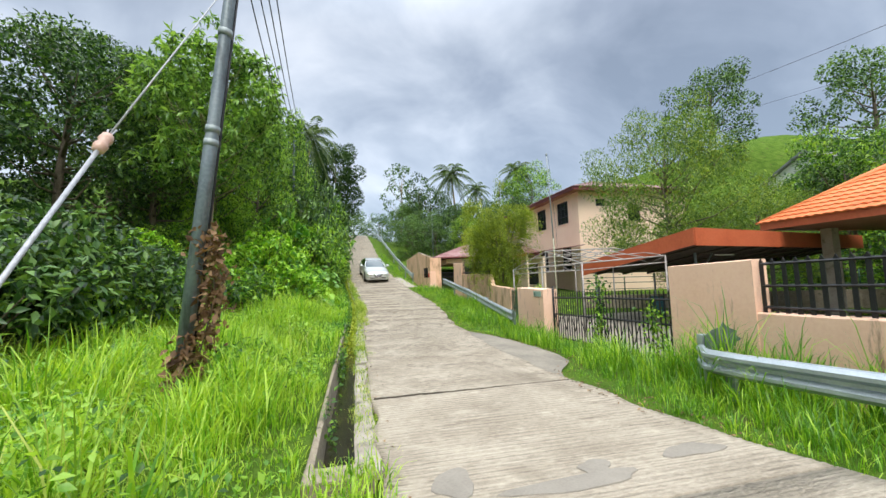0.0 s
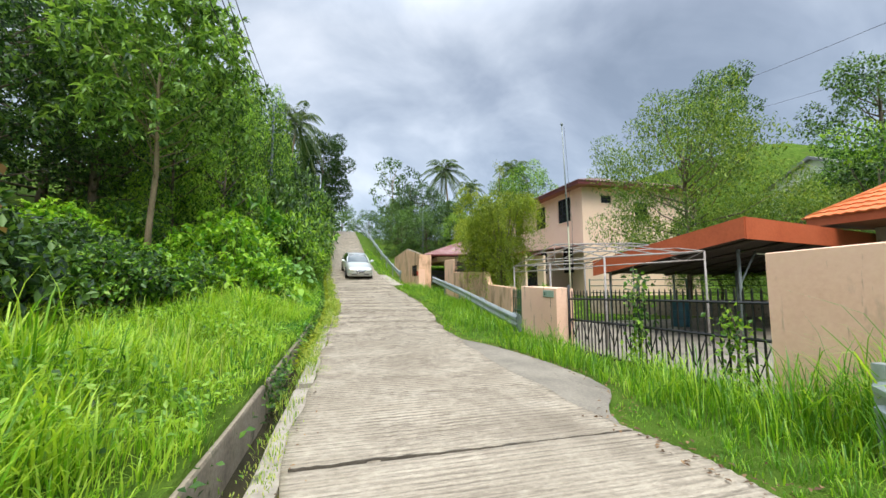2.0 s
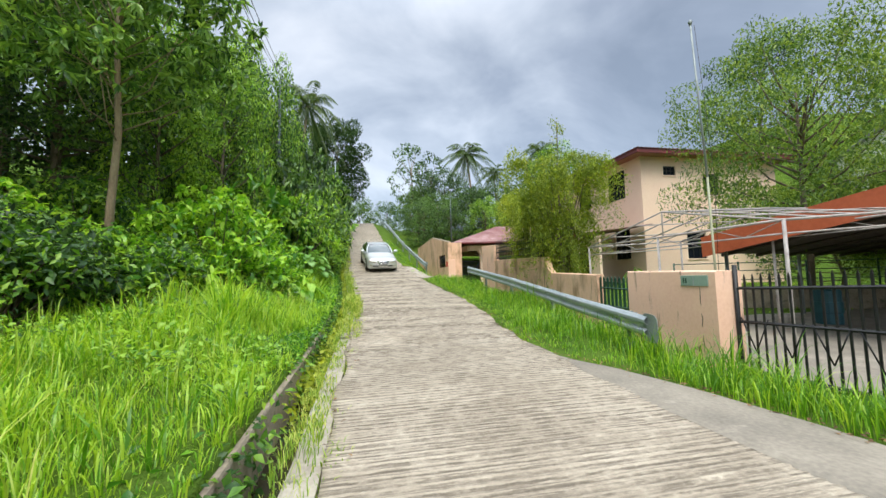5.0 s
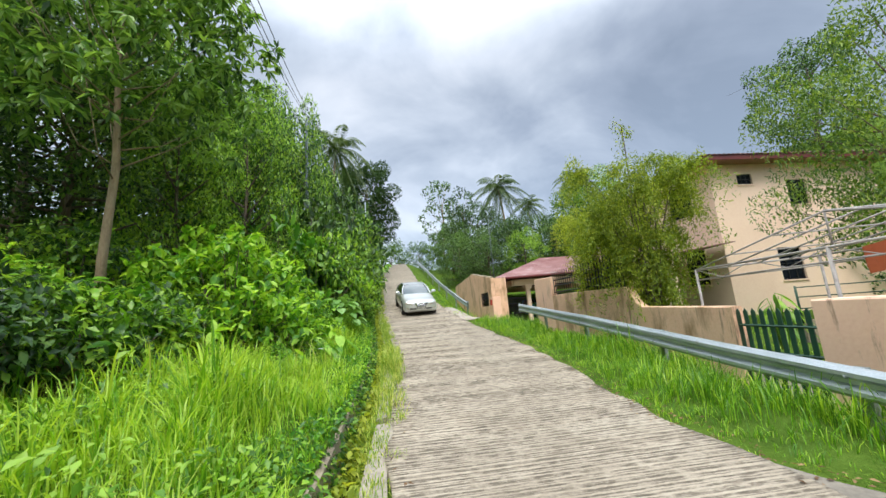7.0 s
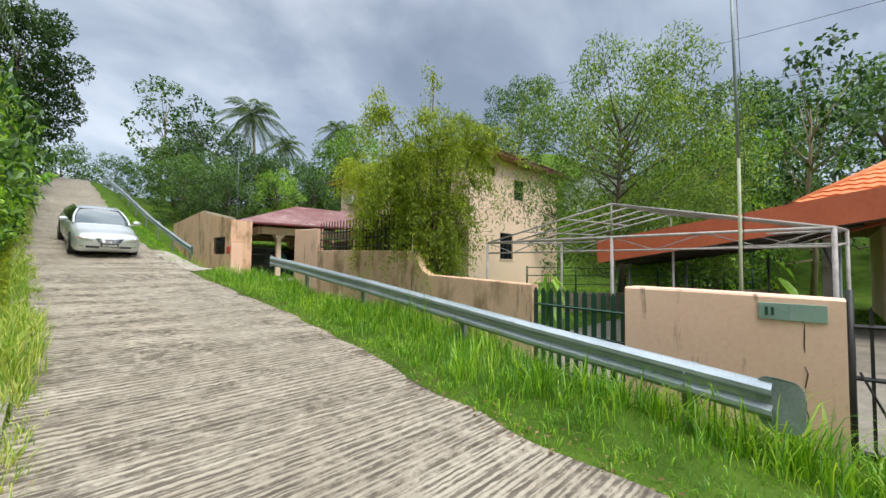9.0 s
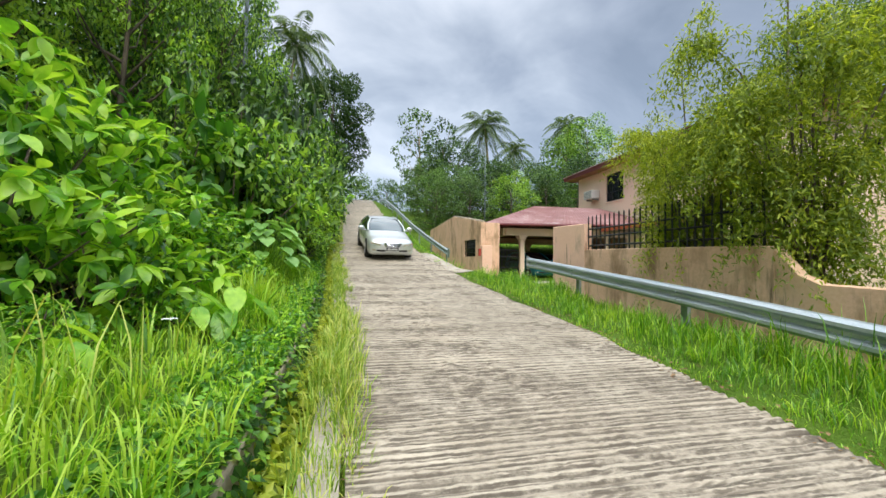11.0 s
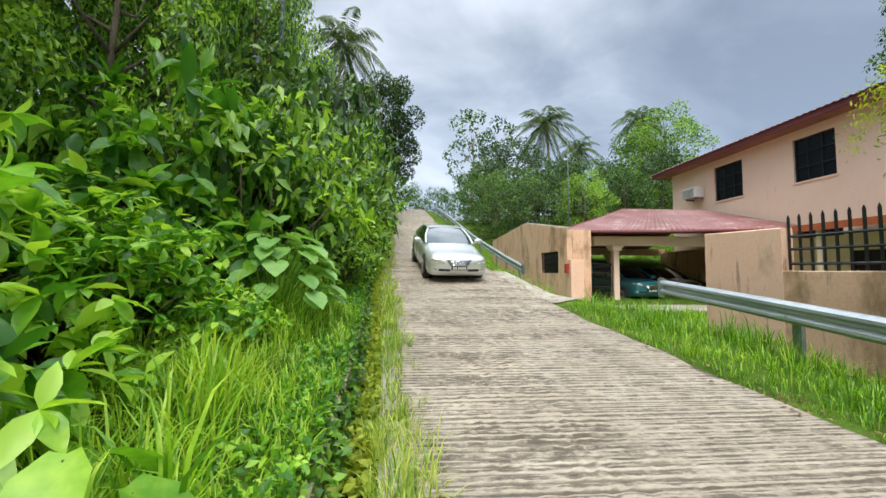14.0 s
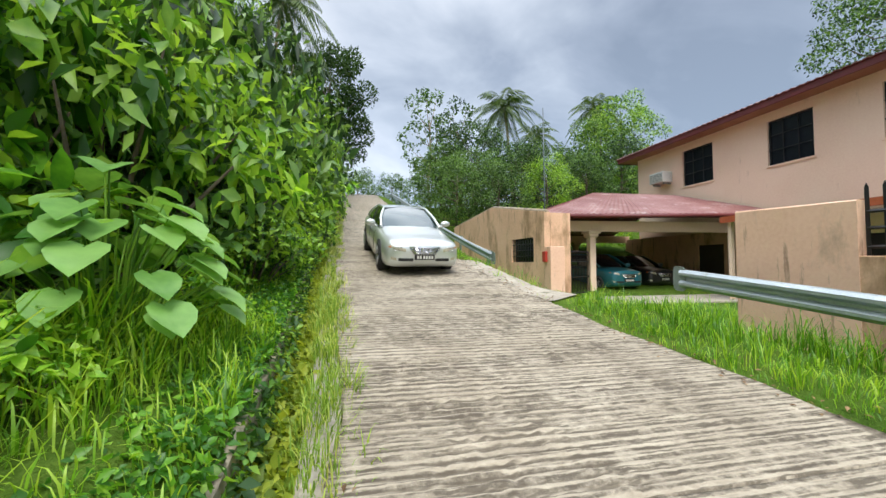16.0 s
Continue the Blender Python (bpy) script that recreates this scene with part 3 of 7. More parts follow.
# ---- guardrails ----
BEAM = [(-0.045, 0.155), (-0.005, 0.145), (0.04, 0.105), (0.04, 0.065), (-0.035, 0.02), (-0.035, -0.02), (0.04, -0.065), (0.04, -0.105), (-0.005, -0.145), (-0.045, -0.155)]


def guardrail(points, label, post_step=3.6, skip_first=False, ends=(True, True)):
    """points: top of beam (x, y, z). The waves of the beam face the lane."""
    g = thing("guardrail", label, "guardrail", group="guardrails beside the lane")
    pts = [Vector(p) for p in points]
    prof = BEAM + [(a - 0.012, b) for a, b in BEAM[::-1]]
    k = len(prof)
    verts, faces = [], []
    for i, p in enumerate(pts):
        d = (pts[min(i + 1, len(pts) - 1)] - pts[max(i - 1, 0)])
        side = Vector((-d.y, d.x, 0)).normalized()
        for a, b in prof:
            verts.append(p + side * a + Vector((0, 0, b * 1.1 - 0.17)))
    for i in range(len(pts) - 1):
        for j in range(k):
            a, b = i * k + j, i * k + (j + 1) % k
            faces.append((a, b, b + k, a + k))
    faces += [tuple(range(k))[::-1], tuple(range(len(verts) - k, len(verts)))]
    mesh_object("beam", verts, faces, GALV, g)
    # posts and block-outs behind the beam
    total, marks = 0.0, []
    for a, b in zip(pts, pts[1:]):
        n = (b - a).length
        while len(marks) * post_step + 0.7 < total + n:
            t = (len(marks) * post_step + 0.7 - total) / n
            marks.append((a.lerp(b, t), (b - a).normalized()))
        total += n
    for p, d in marks:
        side = Vector((-d.y, d.x, 0)).normalized()
        c = p - side * 0.16
        base = float(ground_z(c.x, c.y)) - 0.15
        m = Matrix.Translation((c.x, c.y, 0)) @ Matrix.Rotation(math.atan2(d.y, d.x), 4, "Z")
        bm = box_bm(-0.075, -0.035, base, 0.075, 0.035, p.z - 0.02, 0.006)
        bm.transform(m)
        part("post", bm, GALV_DARK, g)
        bm = box_bm(-0.07, -0.11, p.z - 0.30, 0.07, 0.115, p.z - 0.05, 0.008)
        bm.transform(m)
        part("block", bm, GALV_DARK, g)
        for dz in (-0.11, -0.23):
            v, f = tube_arrays([p + side * 0.0 + Vector((0, 0, dz)) , p + side * 0.055 + Vector((0, 0, dz))], [0.018, 0.014], 6)
            mesh_object("bolt", v, f, GALV_DARK, g)
    for on, p, q in ((ends[0], pts[0], pts[1]), (ends[1], pts[-1], pts[-2])):
        if on:
            d = (p - q).normalized()
            side = Vector((-d.y, d.x, 0)).normalized() * (1 if p is pts[-1] else -1)
            outline = []
            for i in range(20):
                a = 2 * math.pi * i / 20
                ca, sa = math.cos(a), math.sin(a)
                outline.append((0.17 * math.copysign(abs(ca) ** 0.5, ca), 0.235 * math.copysign(abs(sa) ** 0.5, sa)))
            c = p - Vector((0, 0, 0.18)) + d * 0.05
            vv = [c + d * a + Vector((0, 0, b)) - side * (0.02 + 0.25 * max(0, a) ** 1.3) for a, b in outline]
            vv += [v - side * 0.012 for v in vv]
            k = len(outline)
            ff = [tuple(range(k)), tuple(range(2 * k - 1, k - 1, -1))] + [(i, i + k, (i + 1) % k + k, (i + 1) % k) for i in range(k)]
            mesh_object("terminal", vv, ff, GALV_DARK, g, "rounded flared steel end piece")
    return g


guardrail([(5.08, 12.15, 0.39), (5.3, 14.6, 0.58), (5.5, 17.2, 0.82), (5.62, 19.4, 1.04), (5.76, 22.2, 1.28), (5.86, 24.6, 1.50), (5.95, 26.7, 1.68)], "galvanised steel guardrail with a rounded end on the grass verge")
guardrail([(4.75, 34.0, 2.2), (4.6, 36.5, 2.75), (4.35, 40.0, 3.6), (4.05, 44.0, 4.65), (3.7, 49.0, 6.1), (3.35, 55.0, 7.75), (3.0, 61.0, 9.3), (2.6, 66.0, 10.1)], "long galvanised guardrail climbing towards the crest")
guardrail([(5.3, -7.0, 0.78), (5.22, -3.0, 0.66), (5.15, 0.0, 0.56), (5.08, 2.6, 0.47), (5.0, 4.2, 0.40), (5.03, 4.75, 0.38), (5.2, 5.0, 0.42)], "damaged galvanised guardrail with a bent end in tall grass", ends=(False, False))
# the torn flap of the damaged rail
flap = thing("bent_rail_flap", "torn green-grey steel flap bent up from a guardrail", "guardrail", (5.45, 4.9, 0.0))
bm = bmesh.new()
outline = [(-0.28, 0.30), (-0.26, 0.52), (-0.10, 0.60), (0.10, 0.63), (0.16, 0.70), (0.24, 0.62), (0.42, 0.55), (0.40, 0.47), (0.50, 0.42), (0.36, 0.36), (0.30, 0.26), (0.0, 0.24), (-0.16, 0.22)]
front = [bm.verts.new((a * 1.05, 0.10 * math.sin(3 * a) - 0.12 * a, b + 0.03)) for a, b in outline]
bm.faces.new(front)
ext = bmesh.ops.extrude_face_region(bm, geom=bm.faces[:])
bmesh.ops.translate(bm, vec=(0.0, 0.014, 0), verts=[v for v in ext["geom"] if isinstance(v, bmesh.types.BMVert)])
bmesh.ops.recalc_face_normals(bm, faces=bm.faces[:])
part("torn_plate", bm, material("greenish_torn_steel", [(0.05, 0.085, 0.065), (0.10, 0.15, 0.12), (0.20, 0.25, 0.22)], 0.55, 5, 40, 0.2, metal=0.2), flap)
part("post", box_bm(-0.26, 0.03, -0.6, -0.14, 0.13, 0.56, 0.01), GALV, flap)


# ---- boundary walls and gates on the lower side ----
def wall_run(name, pts, thick, mat, label, foot=0.5, cap=0.0):
    """An upright wall along pts of (x, y, top z): front face on the line, thickness to +x."""
    verts, faces = [], []
    dense = []
    for (a, b) in zip(pts, pts[1:]):
        n = max(1, int(abs(b[1] - a[1]) / 0.6)) if abs(b[2] - a[2]) < 0.5 else 1
        for i in range(n):
            t = i / n
            dense.append([a[j] + (b[j] - a[j]) * t for j in range(3)])
    dense.append(list(pts[-1]))
    for i, (x, y, z) in enumerate(dense):
        base = min(float(ground_z(x, y)), float(ground_z(x + thick, y))) - foot
        w = 0.006 * math.sin(7.3 * y) + 0.004 * math.sin(17.1 * y)
        verts += [(x, y, base), (x + w, y, z - 0.02), (x + 0.02, y, z + w), (x + thick - 0.02, y, z + w), (x + thick, y, z - 0.02), (x + thick, y, base)]
    k = 6
    for i in range(len(dense) - 1):
        for j in range(k - 1):
            a = i * k + j
            faces.append((a, a + k, a + k + 1, a + 1))
    faces += [tuple(range(k)), tuple(range(len(verts) - 1, len(verts) - 1 - k, -1))]
    return tagged(mesh_object(name, verts, faces, mat), label, "wall", kind="structure")


wall_run("wall_1", [(6.2, 4.85, 1.72), (6.2, 6.55, 1.68)], 0.3, PEACH, "peach-painted masonry boundary wall with dark streaks")
wall_run("wall_2", [(6.22, -9.0, 1.05), (6.22, 4.85, 0.86)], 0.26, PEACH, "low peach-painted boundary wall carrying an iron fence")
wall_run("wall_3", [(6.0, 11.65, 1.13), (6.0, 13.75, 1.16)], 0.5, PEACH, "thick peach-painted gate wall with cracks and stains")
wall_run("wall_4", [(6.42, 15.5, 1.1), (6.6, 17.0, 1.15), (6.75, 18.6, 1.2), (6.78, 18.9, 1.32), (6.85, 19.3, 1.75)], 0.22, OLDPEACH, "peach boundary wall with black mould along its top")
wall_run("wall_5", [(6.84, 19.3, 1.78), (6.8, 21.5, 1.85), (6.75, 24.5, 1.90)], 0.22, OLDPEACH, "weathered peach boundary wall with dark vertical streaks")
wall_run("wall_6", [(6.74, 24.5, 2.68), (6.62, 26.15, 2.72)], 0.24, PEACH, "peach-painted wall end with a rusty stain")


def picket_fence(a, b, z0, z1, gap, mat, label, category, name="iron_fence", bar=0.022, rails=(0.12, 0.5, 0.9), pointed=True, group=""):
    """Flat bars between a and b (x, y), from z0 to z1 (pairs: at a and at b)."""
    f = thing(name, label, category, group=group)
    a, b = Vector(a), Vector(b)
    d = (b - a)
    n = int(d.length / gap)
    ang = math.atan2(d.y, d.x)
    shared = None
    h0 = z1[0] - z0[0]
    for i in range(n + 1):
        t = i / n
        p = a.lerp(b, t)
        lo, hi = z0[0] + (z0[1] - z0[0]) * t, z1[0] + (z1[1] - z1[0]) * t
        if shared is None:
            bm = bmesh.new()
            w, q = bar, 0.008
            prof = [(-w, 0), (w, 0), (w, h0 - 0.06), (0, h0), (-w, h0 - 0.06)] if pointed else [(-w, 0), (w, 0), (w, h0), (-w, h0)]
            fr = [bm.verts.new((u, -q, v)) for u, v in prof]
            bk = [bm.verts.new((u, q, v)) for u, v in prof]
            bm.faces.new(fr); bm.faces.new(bk[::-1])
            for j in range(len(prof)):
                bm.faces.new((fr[j], bk[j], bk[(j + 1) % len(prof)], fr[(j + 1) % len(prof)]))
            bmesh.ops.recalc_face_normals(bm, faces=bm.faces[:])
            ob = part("picket", bm, mat, f)
            shared = ob.data
        else:
            ob = new("picket", shared)
            ob.parent = f
        ob.location = (p.x, p.y, lo)
        ob.rotation_euler = (0, 0, ang)
        ob.scale = (1, 1, (hi - lo) / h0)
    for r in rails:
        v, fc = tube_arrays([(a.x, a.y, z0[0] + (z1[0] - z0[0]) * r), (b.x, b.y, z0[1] + (z1[1] - z0[1]) * r)], [0.024, 0.024], 4)
        mesh_object("rail", v, fc, mat, f)
    return f


picket_fence((6.33, 4.8), (6.33, -8.9), (0.84, 1.03), (1.72, 1.9), 0.165, BLACK_IRON, "black iron picket fence on a low peach wall", "fence", bar=0.03)
picket_fence((6.92, 19.5), (6.85, 24.45), (1.80, 1.86), (2.84, 2.9), 0.19, BLACK_IRON, "black iron fence on top of a streaked wall", "fence", rails=(0.15, 0.4, 0.62))
gate_n = picket_fence((6.35, 6.62), (6.35, 9.1), (-0.35, -0.42), (1.2, 1.14), 0.125, BLACK_IRON, "black iron driveway gate leaf with pointed bars", "gate", name="iron_gate", bar=0.014, rails=(0.04, 0.52, 0.86), group="driveway gate leaves")
gate_f = picket_fence((6.35, 9.14), (6.35, 11.6), (-0.42, -0.5), (1.14, 1.06), 0.125, BLACK_IRON, "black iron driveway gate leaf with pointed bars", "gate", name="iron_gate", bar=0.014, rails=(0.04, 0.52, 0.86), group="driveway gate leaves")
for leaf, y0, y1 in ((gate_n, 6.62, 9.1), (gate_f, 9.14, 11.6)):
    for k in range(5):
        ya, yb = y0 + (y1 - y0) * k / 5, y0 + (y1 - y0) * (k + 1) / 5
        for p, q in (((ya + 0.04, 0.38), ((ya + yb) / 2, -0.12)), ((yb - 0.04, 0.38), ((ya + yb) / 2, -0.12))):
            tube("brace", [(6.338, p[0], p[1]), (6.338, q[0], q[1])], 0.012, BLACK_IRON, leaf, 4)
for y in (6.6, 9.12, 11.62):
    tube("gate_post", [(6.35, y, -0.8), (6.35, y, 1.22)], 0.035, BLACK_IRON, gate_n if y < 9.12 else gate_f)
picket_fence((6.5, 13.8), (6.5, 15.46), (-0.45, -0.42), (1.02, 1.06), 0.15, GREEN_IRON, "dark green steel gate with flat bars", "gate", name="green_gate", bar=0.04, rails=(0.06, 0.5, 0.8))

# house name plate: figures left as bars
plate = thing("name_plate", "pale green metal house plate on a peach wall", "sign", (5.99, 12.05, 0.97))
part("plate", box_bm(-0.015, -0.27, -0.09, 0.012, 0.27, 0.09, 0.006), material("faded_green_plate", [(0.22, 0.33, 0.28), (0.33, 0.44, 0.38)], 0.4, 3, 30, 0.05, metal=0.2), plate)
part("dark_bar", box_bm(-0.021, 0.14, -0.045, -0.013, 0.165, 0.045), GREEN_IRON, plate)
part("dark_bar", box_bm(-0.021, 0.19, -0.045, -0.013, 0.215, 0.045), GREEN_IRON, plate)
part("seam", box_bm(-0.019, -0.008, -0.088, -0.013, 0.008, 0.088), GALV, plate)


# ---- the two-storey house ----
def panel_with_holes(name, axis, at, thick, u0, u1, z0, z1, holes, mat, parent, label=""):
    """A thick wall in the plane axis = at, from u0 to u1 and z0 to z1, with rectangular openings (u0, u1, z0, z1)."""
    us = sorted({u0, u1, *[h[0] for h in holes], *[h[1] for h in holes]})
    zs = sorted({z0, z1, *[h[2] for h in holes], *[h[3] for h in holes]})
    bm = bmesh.new()
    solid = {}
    for i in range(len(us) - 1):
        for j in range(len(zs) - 1):
            cu, cz = (us[i] + us[i + 1]) / 2, (zs[j] + zs[j + 1]) / 2
            solid[i, j] = not any(h[0] < cu < h[1] and h[2] < cz < h[3] for h in holes)
    cache = {}

    def vert(u, z, d):
        key = (u, z, d)
        if key not in cache:
            cache[key] = bm.verts.new((at + d, u, z) if axis == "x" else (u, at + d, z))
        return cache[key]

    for (i, j), on in solid.items():
        if not on:
            continue
        a, b, c, d = us[i], us[i + 1], zs[j], zs[j + 1]
        bm.faces.new([vert(a, c, 0), vert(b, c, 0), vert(b, d, 0), vert(a, d, 0)])
        bm.faces.new([vert(a, d, thick), vert(b, d, thick), vert(b, c, thick), vert(a, c, thick)])
        for di, dj, p, q in ((-1, 0, (a, c), (a, d)), (1, 0, (b, c), (b, d)), (0, -1, (a, c), (b, c)), (0, 1, (a, d), (b, d))):
            if not solid.get((i + di, j + dj), False):
                bm.faces.new([vert(*p, 0), vert(*q, 0), vert(*q, thick), vert(*p, thick)])
    bmesh.ops.recalc_face_normals(bm, faces=bm.faces[:])
    return part(name, bm, mat, parent, label)


def grille_window(axis, at, u0, u1, z0, z1, parent, bars_u=3, bars_z=3, depth=0.12):
    """A dark window set back in its opening: frame, panes, sill and bars."""
    put = (lambda u, d, z: (at + d, u, z)) if axis == "x" else (lambda u, d, z: (u, at + d, z))

    def bx(ua, ub, da, db, za, zb, bev=0.0):
        p, q = put(ua, da, za), put(ub, db, zb)
        return box_bm(*p, *q, bev)

    w = part("window", bx(u0 + 0.04, u1 - 0.04, depth + 0.02, depth + 0.035, z0 + 0.04, z1 - 0.04), DARKWIN, parent, "dark glazed window behind black bars")
    for ua, ub, za, zb in ((u0, u0 + 0.06, z0, z1), (u1 - 0.06, u1, z0, z1), (u0 + 0.06, u1 - 0.06, z0, z0 + 0.06), (u0 + 0.06, u1 - 0.06, z1 - 0.06, z1)):
        part("frame", bx(ua, ub, depth - 0.03, depth + 0.05, za, zb), BLACK_IRON, w)
    for i in range(1, bars_u):
        u = u0 + (u1 - u0) * i / bars_u
        part("bar", bx(u - 0.018, u + 0.018, depth - 0.055, depth - 0.032, z0, z1), BLACK_IRON, w)
    for i in range(1, bars_z):
        z = z0 + (z1 - z0) * i / bars_z
        part("bar", bx(u0, u1, depth - 0.078, depth - 0.057, z - 0.018, z + 0.018), BLACK_IRON, w)
    part("sill", bx(u0 - 0.06, u1 + 0.06, -0.05, depth - 0.03, z0 - 0.07, z0), CREAM, w)


def corrugated(name, corners, waves_n, amp, mat, parent, label="", thick=0.03):
    """A sheet between four corners (low a, low b, high b, high a), waved across."""
    a, b, c, d = [Vector(p) for p in corners]
    n = waves_n * 4
    nrm = (b - a).cross(d - a).normalized()
    verts, faces = [], []
    for i in range(n + 1):
        t = i / n
        o = nrm * (amp * math.sin(t * waves_n * 2 * math.pi))
        p, q = a.lerp(b, t) + o, d.lerp(c, t) + o
        verts += [p, q, p - nrm * thick, q - nrm * thick]
    for i in range(n):
        k = 4 * i
        faces += [(k, k + 4, k + 5, k + 1), (k + 2, k + 3, k + 7, k + 6), (k, k + 2, k + 6, k + 4), (k + 1, k + 5, k + 7, k + 3)]
    faces += [(0, 1, 3, 2), (4 * n, 4 * n + 2, 4 * n + 3, 4 * n + 1)]
    return mesh_object(name, verts, faces, mat, parent, label)


house = thing("house", "two-storey cream house with a maroon roof and barred dark windows", "house")
HX, HY0, HY1, HZ0, HZ1 = 17.0, 26.4, 41.2, 0.0, 8.25
up_wins = [(27.9, 29.7, 5.95, 7.85), (31.7, 33.4, 5.93, 7.85), (36.0, 37.8, 5.93, 7.85)]
low_wins = [(27.7, 29.2, 2.0, 3.95), (31.6, 33.3, 2.0, 3.95)]
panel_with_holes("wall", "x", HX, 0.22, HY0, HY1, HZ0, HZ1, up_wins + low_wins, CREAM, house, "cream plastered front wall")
for u0, u1, z0, z1 in up_wins + low_wins:
    grille_window("x", HX, u0, u1, z0, z1, house)
near_wins = [(18.6, 19.5, 7.1, 7.7), (21.5, 22.7, 5.9, 7.3), (20.0, 21.4, 1.9, 3.6)]
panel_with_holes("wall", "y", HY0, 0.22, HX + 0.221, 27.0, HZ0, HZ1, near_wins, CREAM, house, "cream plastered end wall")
for u0, u1, z0, z1 in near_wins:
    grille_window("y", HY0, u0, u1, z0, z1, house, 3, 2)
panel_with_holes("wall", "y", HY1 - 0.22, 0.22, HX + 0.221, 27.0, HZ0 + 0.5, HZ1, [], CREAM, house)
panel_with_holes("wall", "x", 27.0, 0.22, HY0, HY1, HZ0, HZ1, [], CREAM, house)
part("soffit", box_bm(16.25, 25.65, 8.26, 27.9, 41.95, 8.34), WOODSOFFIT, house, "brown boarded soffit")
for b in ((16.17, 25.57, 16.25, 42.03), (27.9, 25.57, 27.98, 42.03)):
    part("fascia", box_bm(b[0], b[1], 8.22, b[2], b[3], 8.50), MAROON, house, "dark maroon fascia board")
for y in (25.57, 41.95):
    part("fascia", box_bm(16.25, y, 8.22, 27.9, y + 0.08, 8.50), MAROON, house, "dark maroon fascia board")
E0, E1, E2, E3 = (16.1, 25.5, 8.5), (16.1, 42.1, 8.5), (28.05, 42.1, 8.5), (28.05, 25.5, 8.5)
R0, R1 = (22.1, 31.5, 10.6), (22.1, 36.0, 10.6)
corrugated("roof", (E1, E0, R0, R1), 60, 0.02, REDROOF, house, "faded maroon ribbed roof sheets")
corrugated("roof", (E3, E2, R1, R0), 60, 0.02, REDROOF, house)
corrugated("roof", (E0, E3, R0, R0), 44, 0.02, REDROOF, house)
corrugated("roof", (E2, E1, R1, R1), 44, 0.02, REDROOF, house)
air = part("air_conditioner", box_bm(16.35, 38.5, 6.35, 16.98, 39.5, 6.95, 0.03), WHITE, house, "white boxed air conditioner unit")
for i in range(7):
    part("louvre", box_bm(16.335, 38.56, 6.42 + i * 0.07, 16.35, 39.44, 6.445 + i * 0.07), GALV_DARK, air)
part("bracket", box_bm(16.5, 38.6, 6.25, 16.98, 38.66, 6.35), GALV_DARK, air)
part("bracket", box_bm(16.5, 39.34, 6.25, 16.98, 39.4, 6.35), GALV_DARK, air)

# lean-to along the front of the house
leanto = thing("lean_to_roof", "small red lean-to roof in front of the house", "roof")
corrugated("roof", ((12.0, 31.2, 3.30), (12.0, 25.6, 3.34), (16.9, 25.6, 3.95), (16.9, 31.2, 3.9)), 36, 0.02, REDROOF, leanto)
part("fascia", box_bm(11.93, 25.6, 3.16, 11.99, 31.2, 3.36), REDFASCIA, leanto)
for y in (25.8, 28.4, 31.0):
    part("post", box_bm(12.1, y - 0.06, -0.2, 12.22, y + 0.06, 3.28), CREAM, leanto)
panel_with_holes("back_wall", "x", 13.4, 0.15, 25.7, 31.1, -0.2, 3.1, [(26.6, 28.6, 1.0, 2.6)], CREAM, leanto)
part("window", box_bm(13.46, 26.6, 1.0, 13.5, 28.6, 2.6), DARKWIN, leanto, "dark window under the lean-to roof")

# ---- carport of the house ----
porch = thing("carport", "open carport with a hipped maroon sheet roof on cream posts", "carport")
P0, P1, P2, P3 = (6.7, 33.6, 3.66), (6.7, 42.6, 3.66), (16.2, 42.6, 3.66), (16.9, 32.4, 3.8)
Q0, Q1 = (11.7, 38.0, 5.45), (16.7, 38.0, 5.5)
corrugated("roof", (P0, P3, Q1, Q0), 44, 0.018, REDROOF, porch, "faded red ribbed roof sheets")
corrugated("roof", (P1, P0, Q0, Q0), 36, 0.018, REDROOF, porch)
corrugated("roof", (P2, P1, Q0, Q1), 44, 0.018, REDROOF, porch)
for a, b in ((P0, P3), (P0, P1), (P1, P2)):
    tube("fascia", [Vector(a) - Vector((0, 0, 0.09)), Vector(b) - Vector((0, 0, 0.09))], 0.085, MAROON, porch, 4)
for a, b in (((8.2, 34.5, 3.3), (16.8, 33.6, 3.35)), ((8.2, 34.5, 3.3), (8.2, 42.0, 3.3)), ((8.2, 42.0, 3.3), (16.8, 42.0, 3.3))):
    d = Vector(b) - Vector(a)
    bm = box_bm(0, -0.14, -0.2, d.length, 0.14, 0.22, 0.01)
    bm.transform(Matrix.Translation(a) @ Matrix.Rotation(math.atan2(d.y, d.x), 4, "Z"))
    part("beam", bm, CREAM, porch)
for x, y in ((9.15, 34.4), (8.3, 41.9), (13.0, 41.9)):
    p = part("post", box_bm(x - 0.13, y - 0.13, 0.2, x + 0.13, y + 0.13, 3.12, 0.02), CREAM, porch)
    part("capital", box_bm(x - 0.22, y - 0.22, 2.86, x + 0.22, y + 0.22, 3.1, 0.06), CREAM, p)
    part("capital_top", box_bm(x - 0.27, y - 0.27, 3.0, x + 0.27, y + 0.27, 3.12, 0.02), CREAM, p)
panel_with_holes("side_wall", "x", 16.6, 0.2, 33.6, 42.0, 0.2, 3.3, [(35.2, 36.6, 0.6, 2.7)], OLDPEACH, porch)
part("dark_door", box_bm(16.68, 35.2, 0.6, 16.74, 36.6, 2.7), DARKSHADE, porch)
slab = part("floor_slab", box_bm(7.0, 30.5, 0.3, 16.6, 42.4, 0.60, 0.02), CONCRETE_EDGE, porch, "stained concrete carport floor")
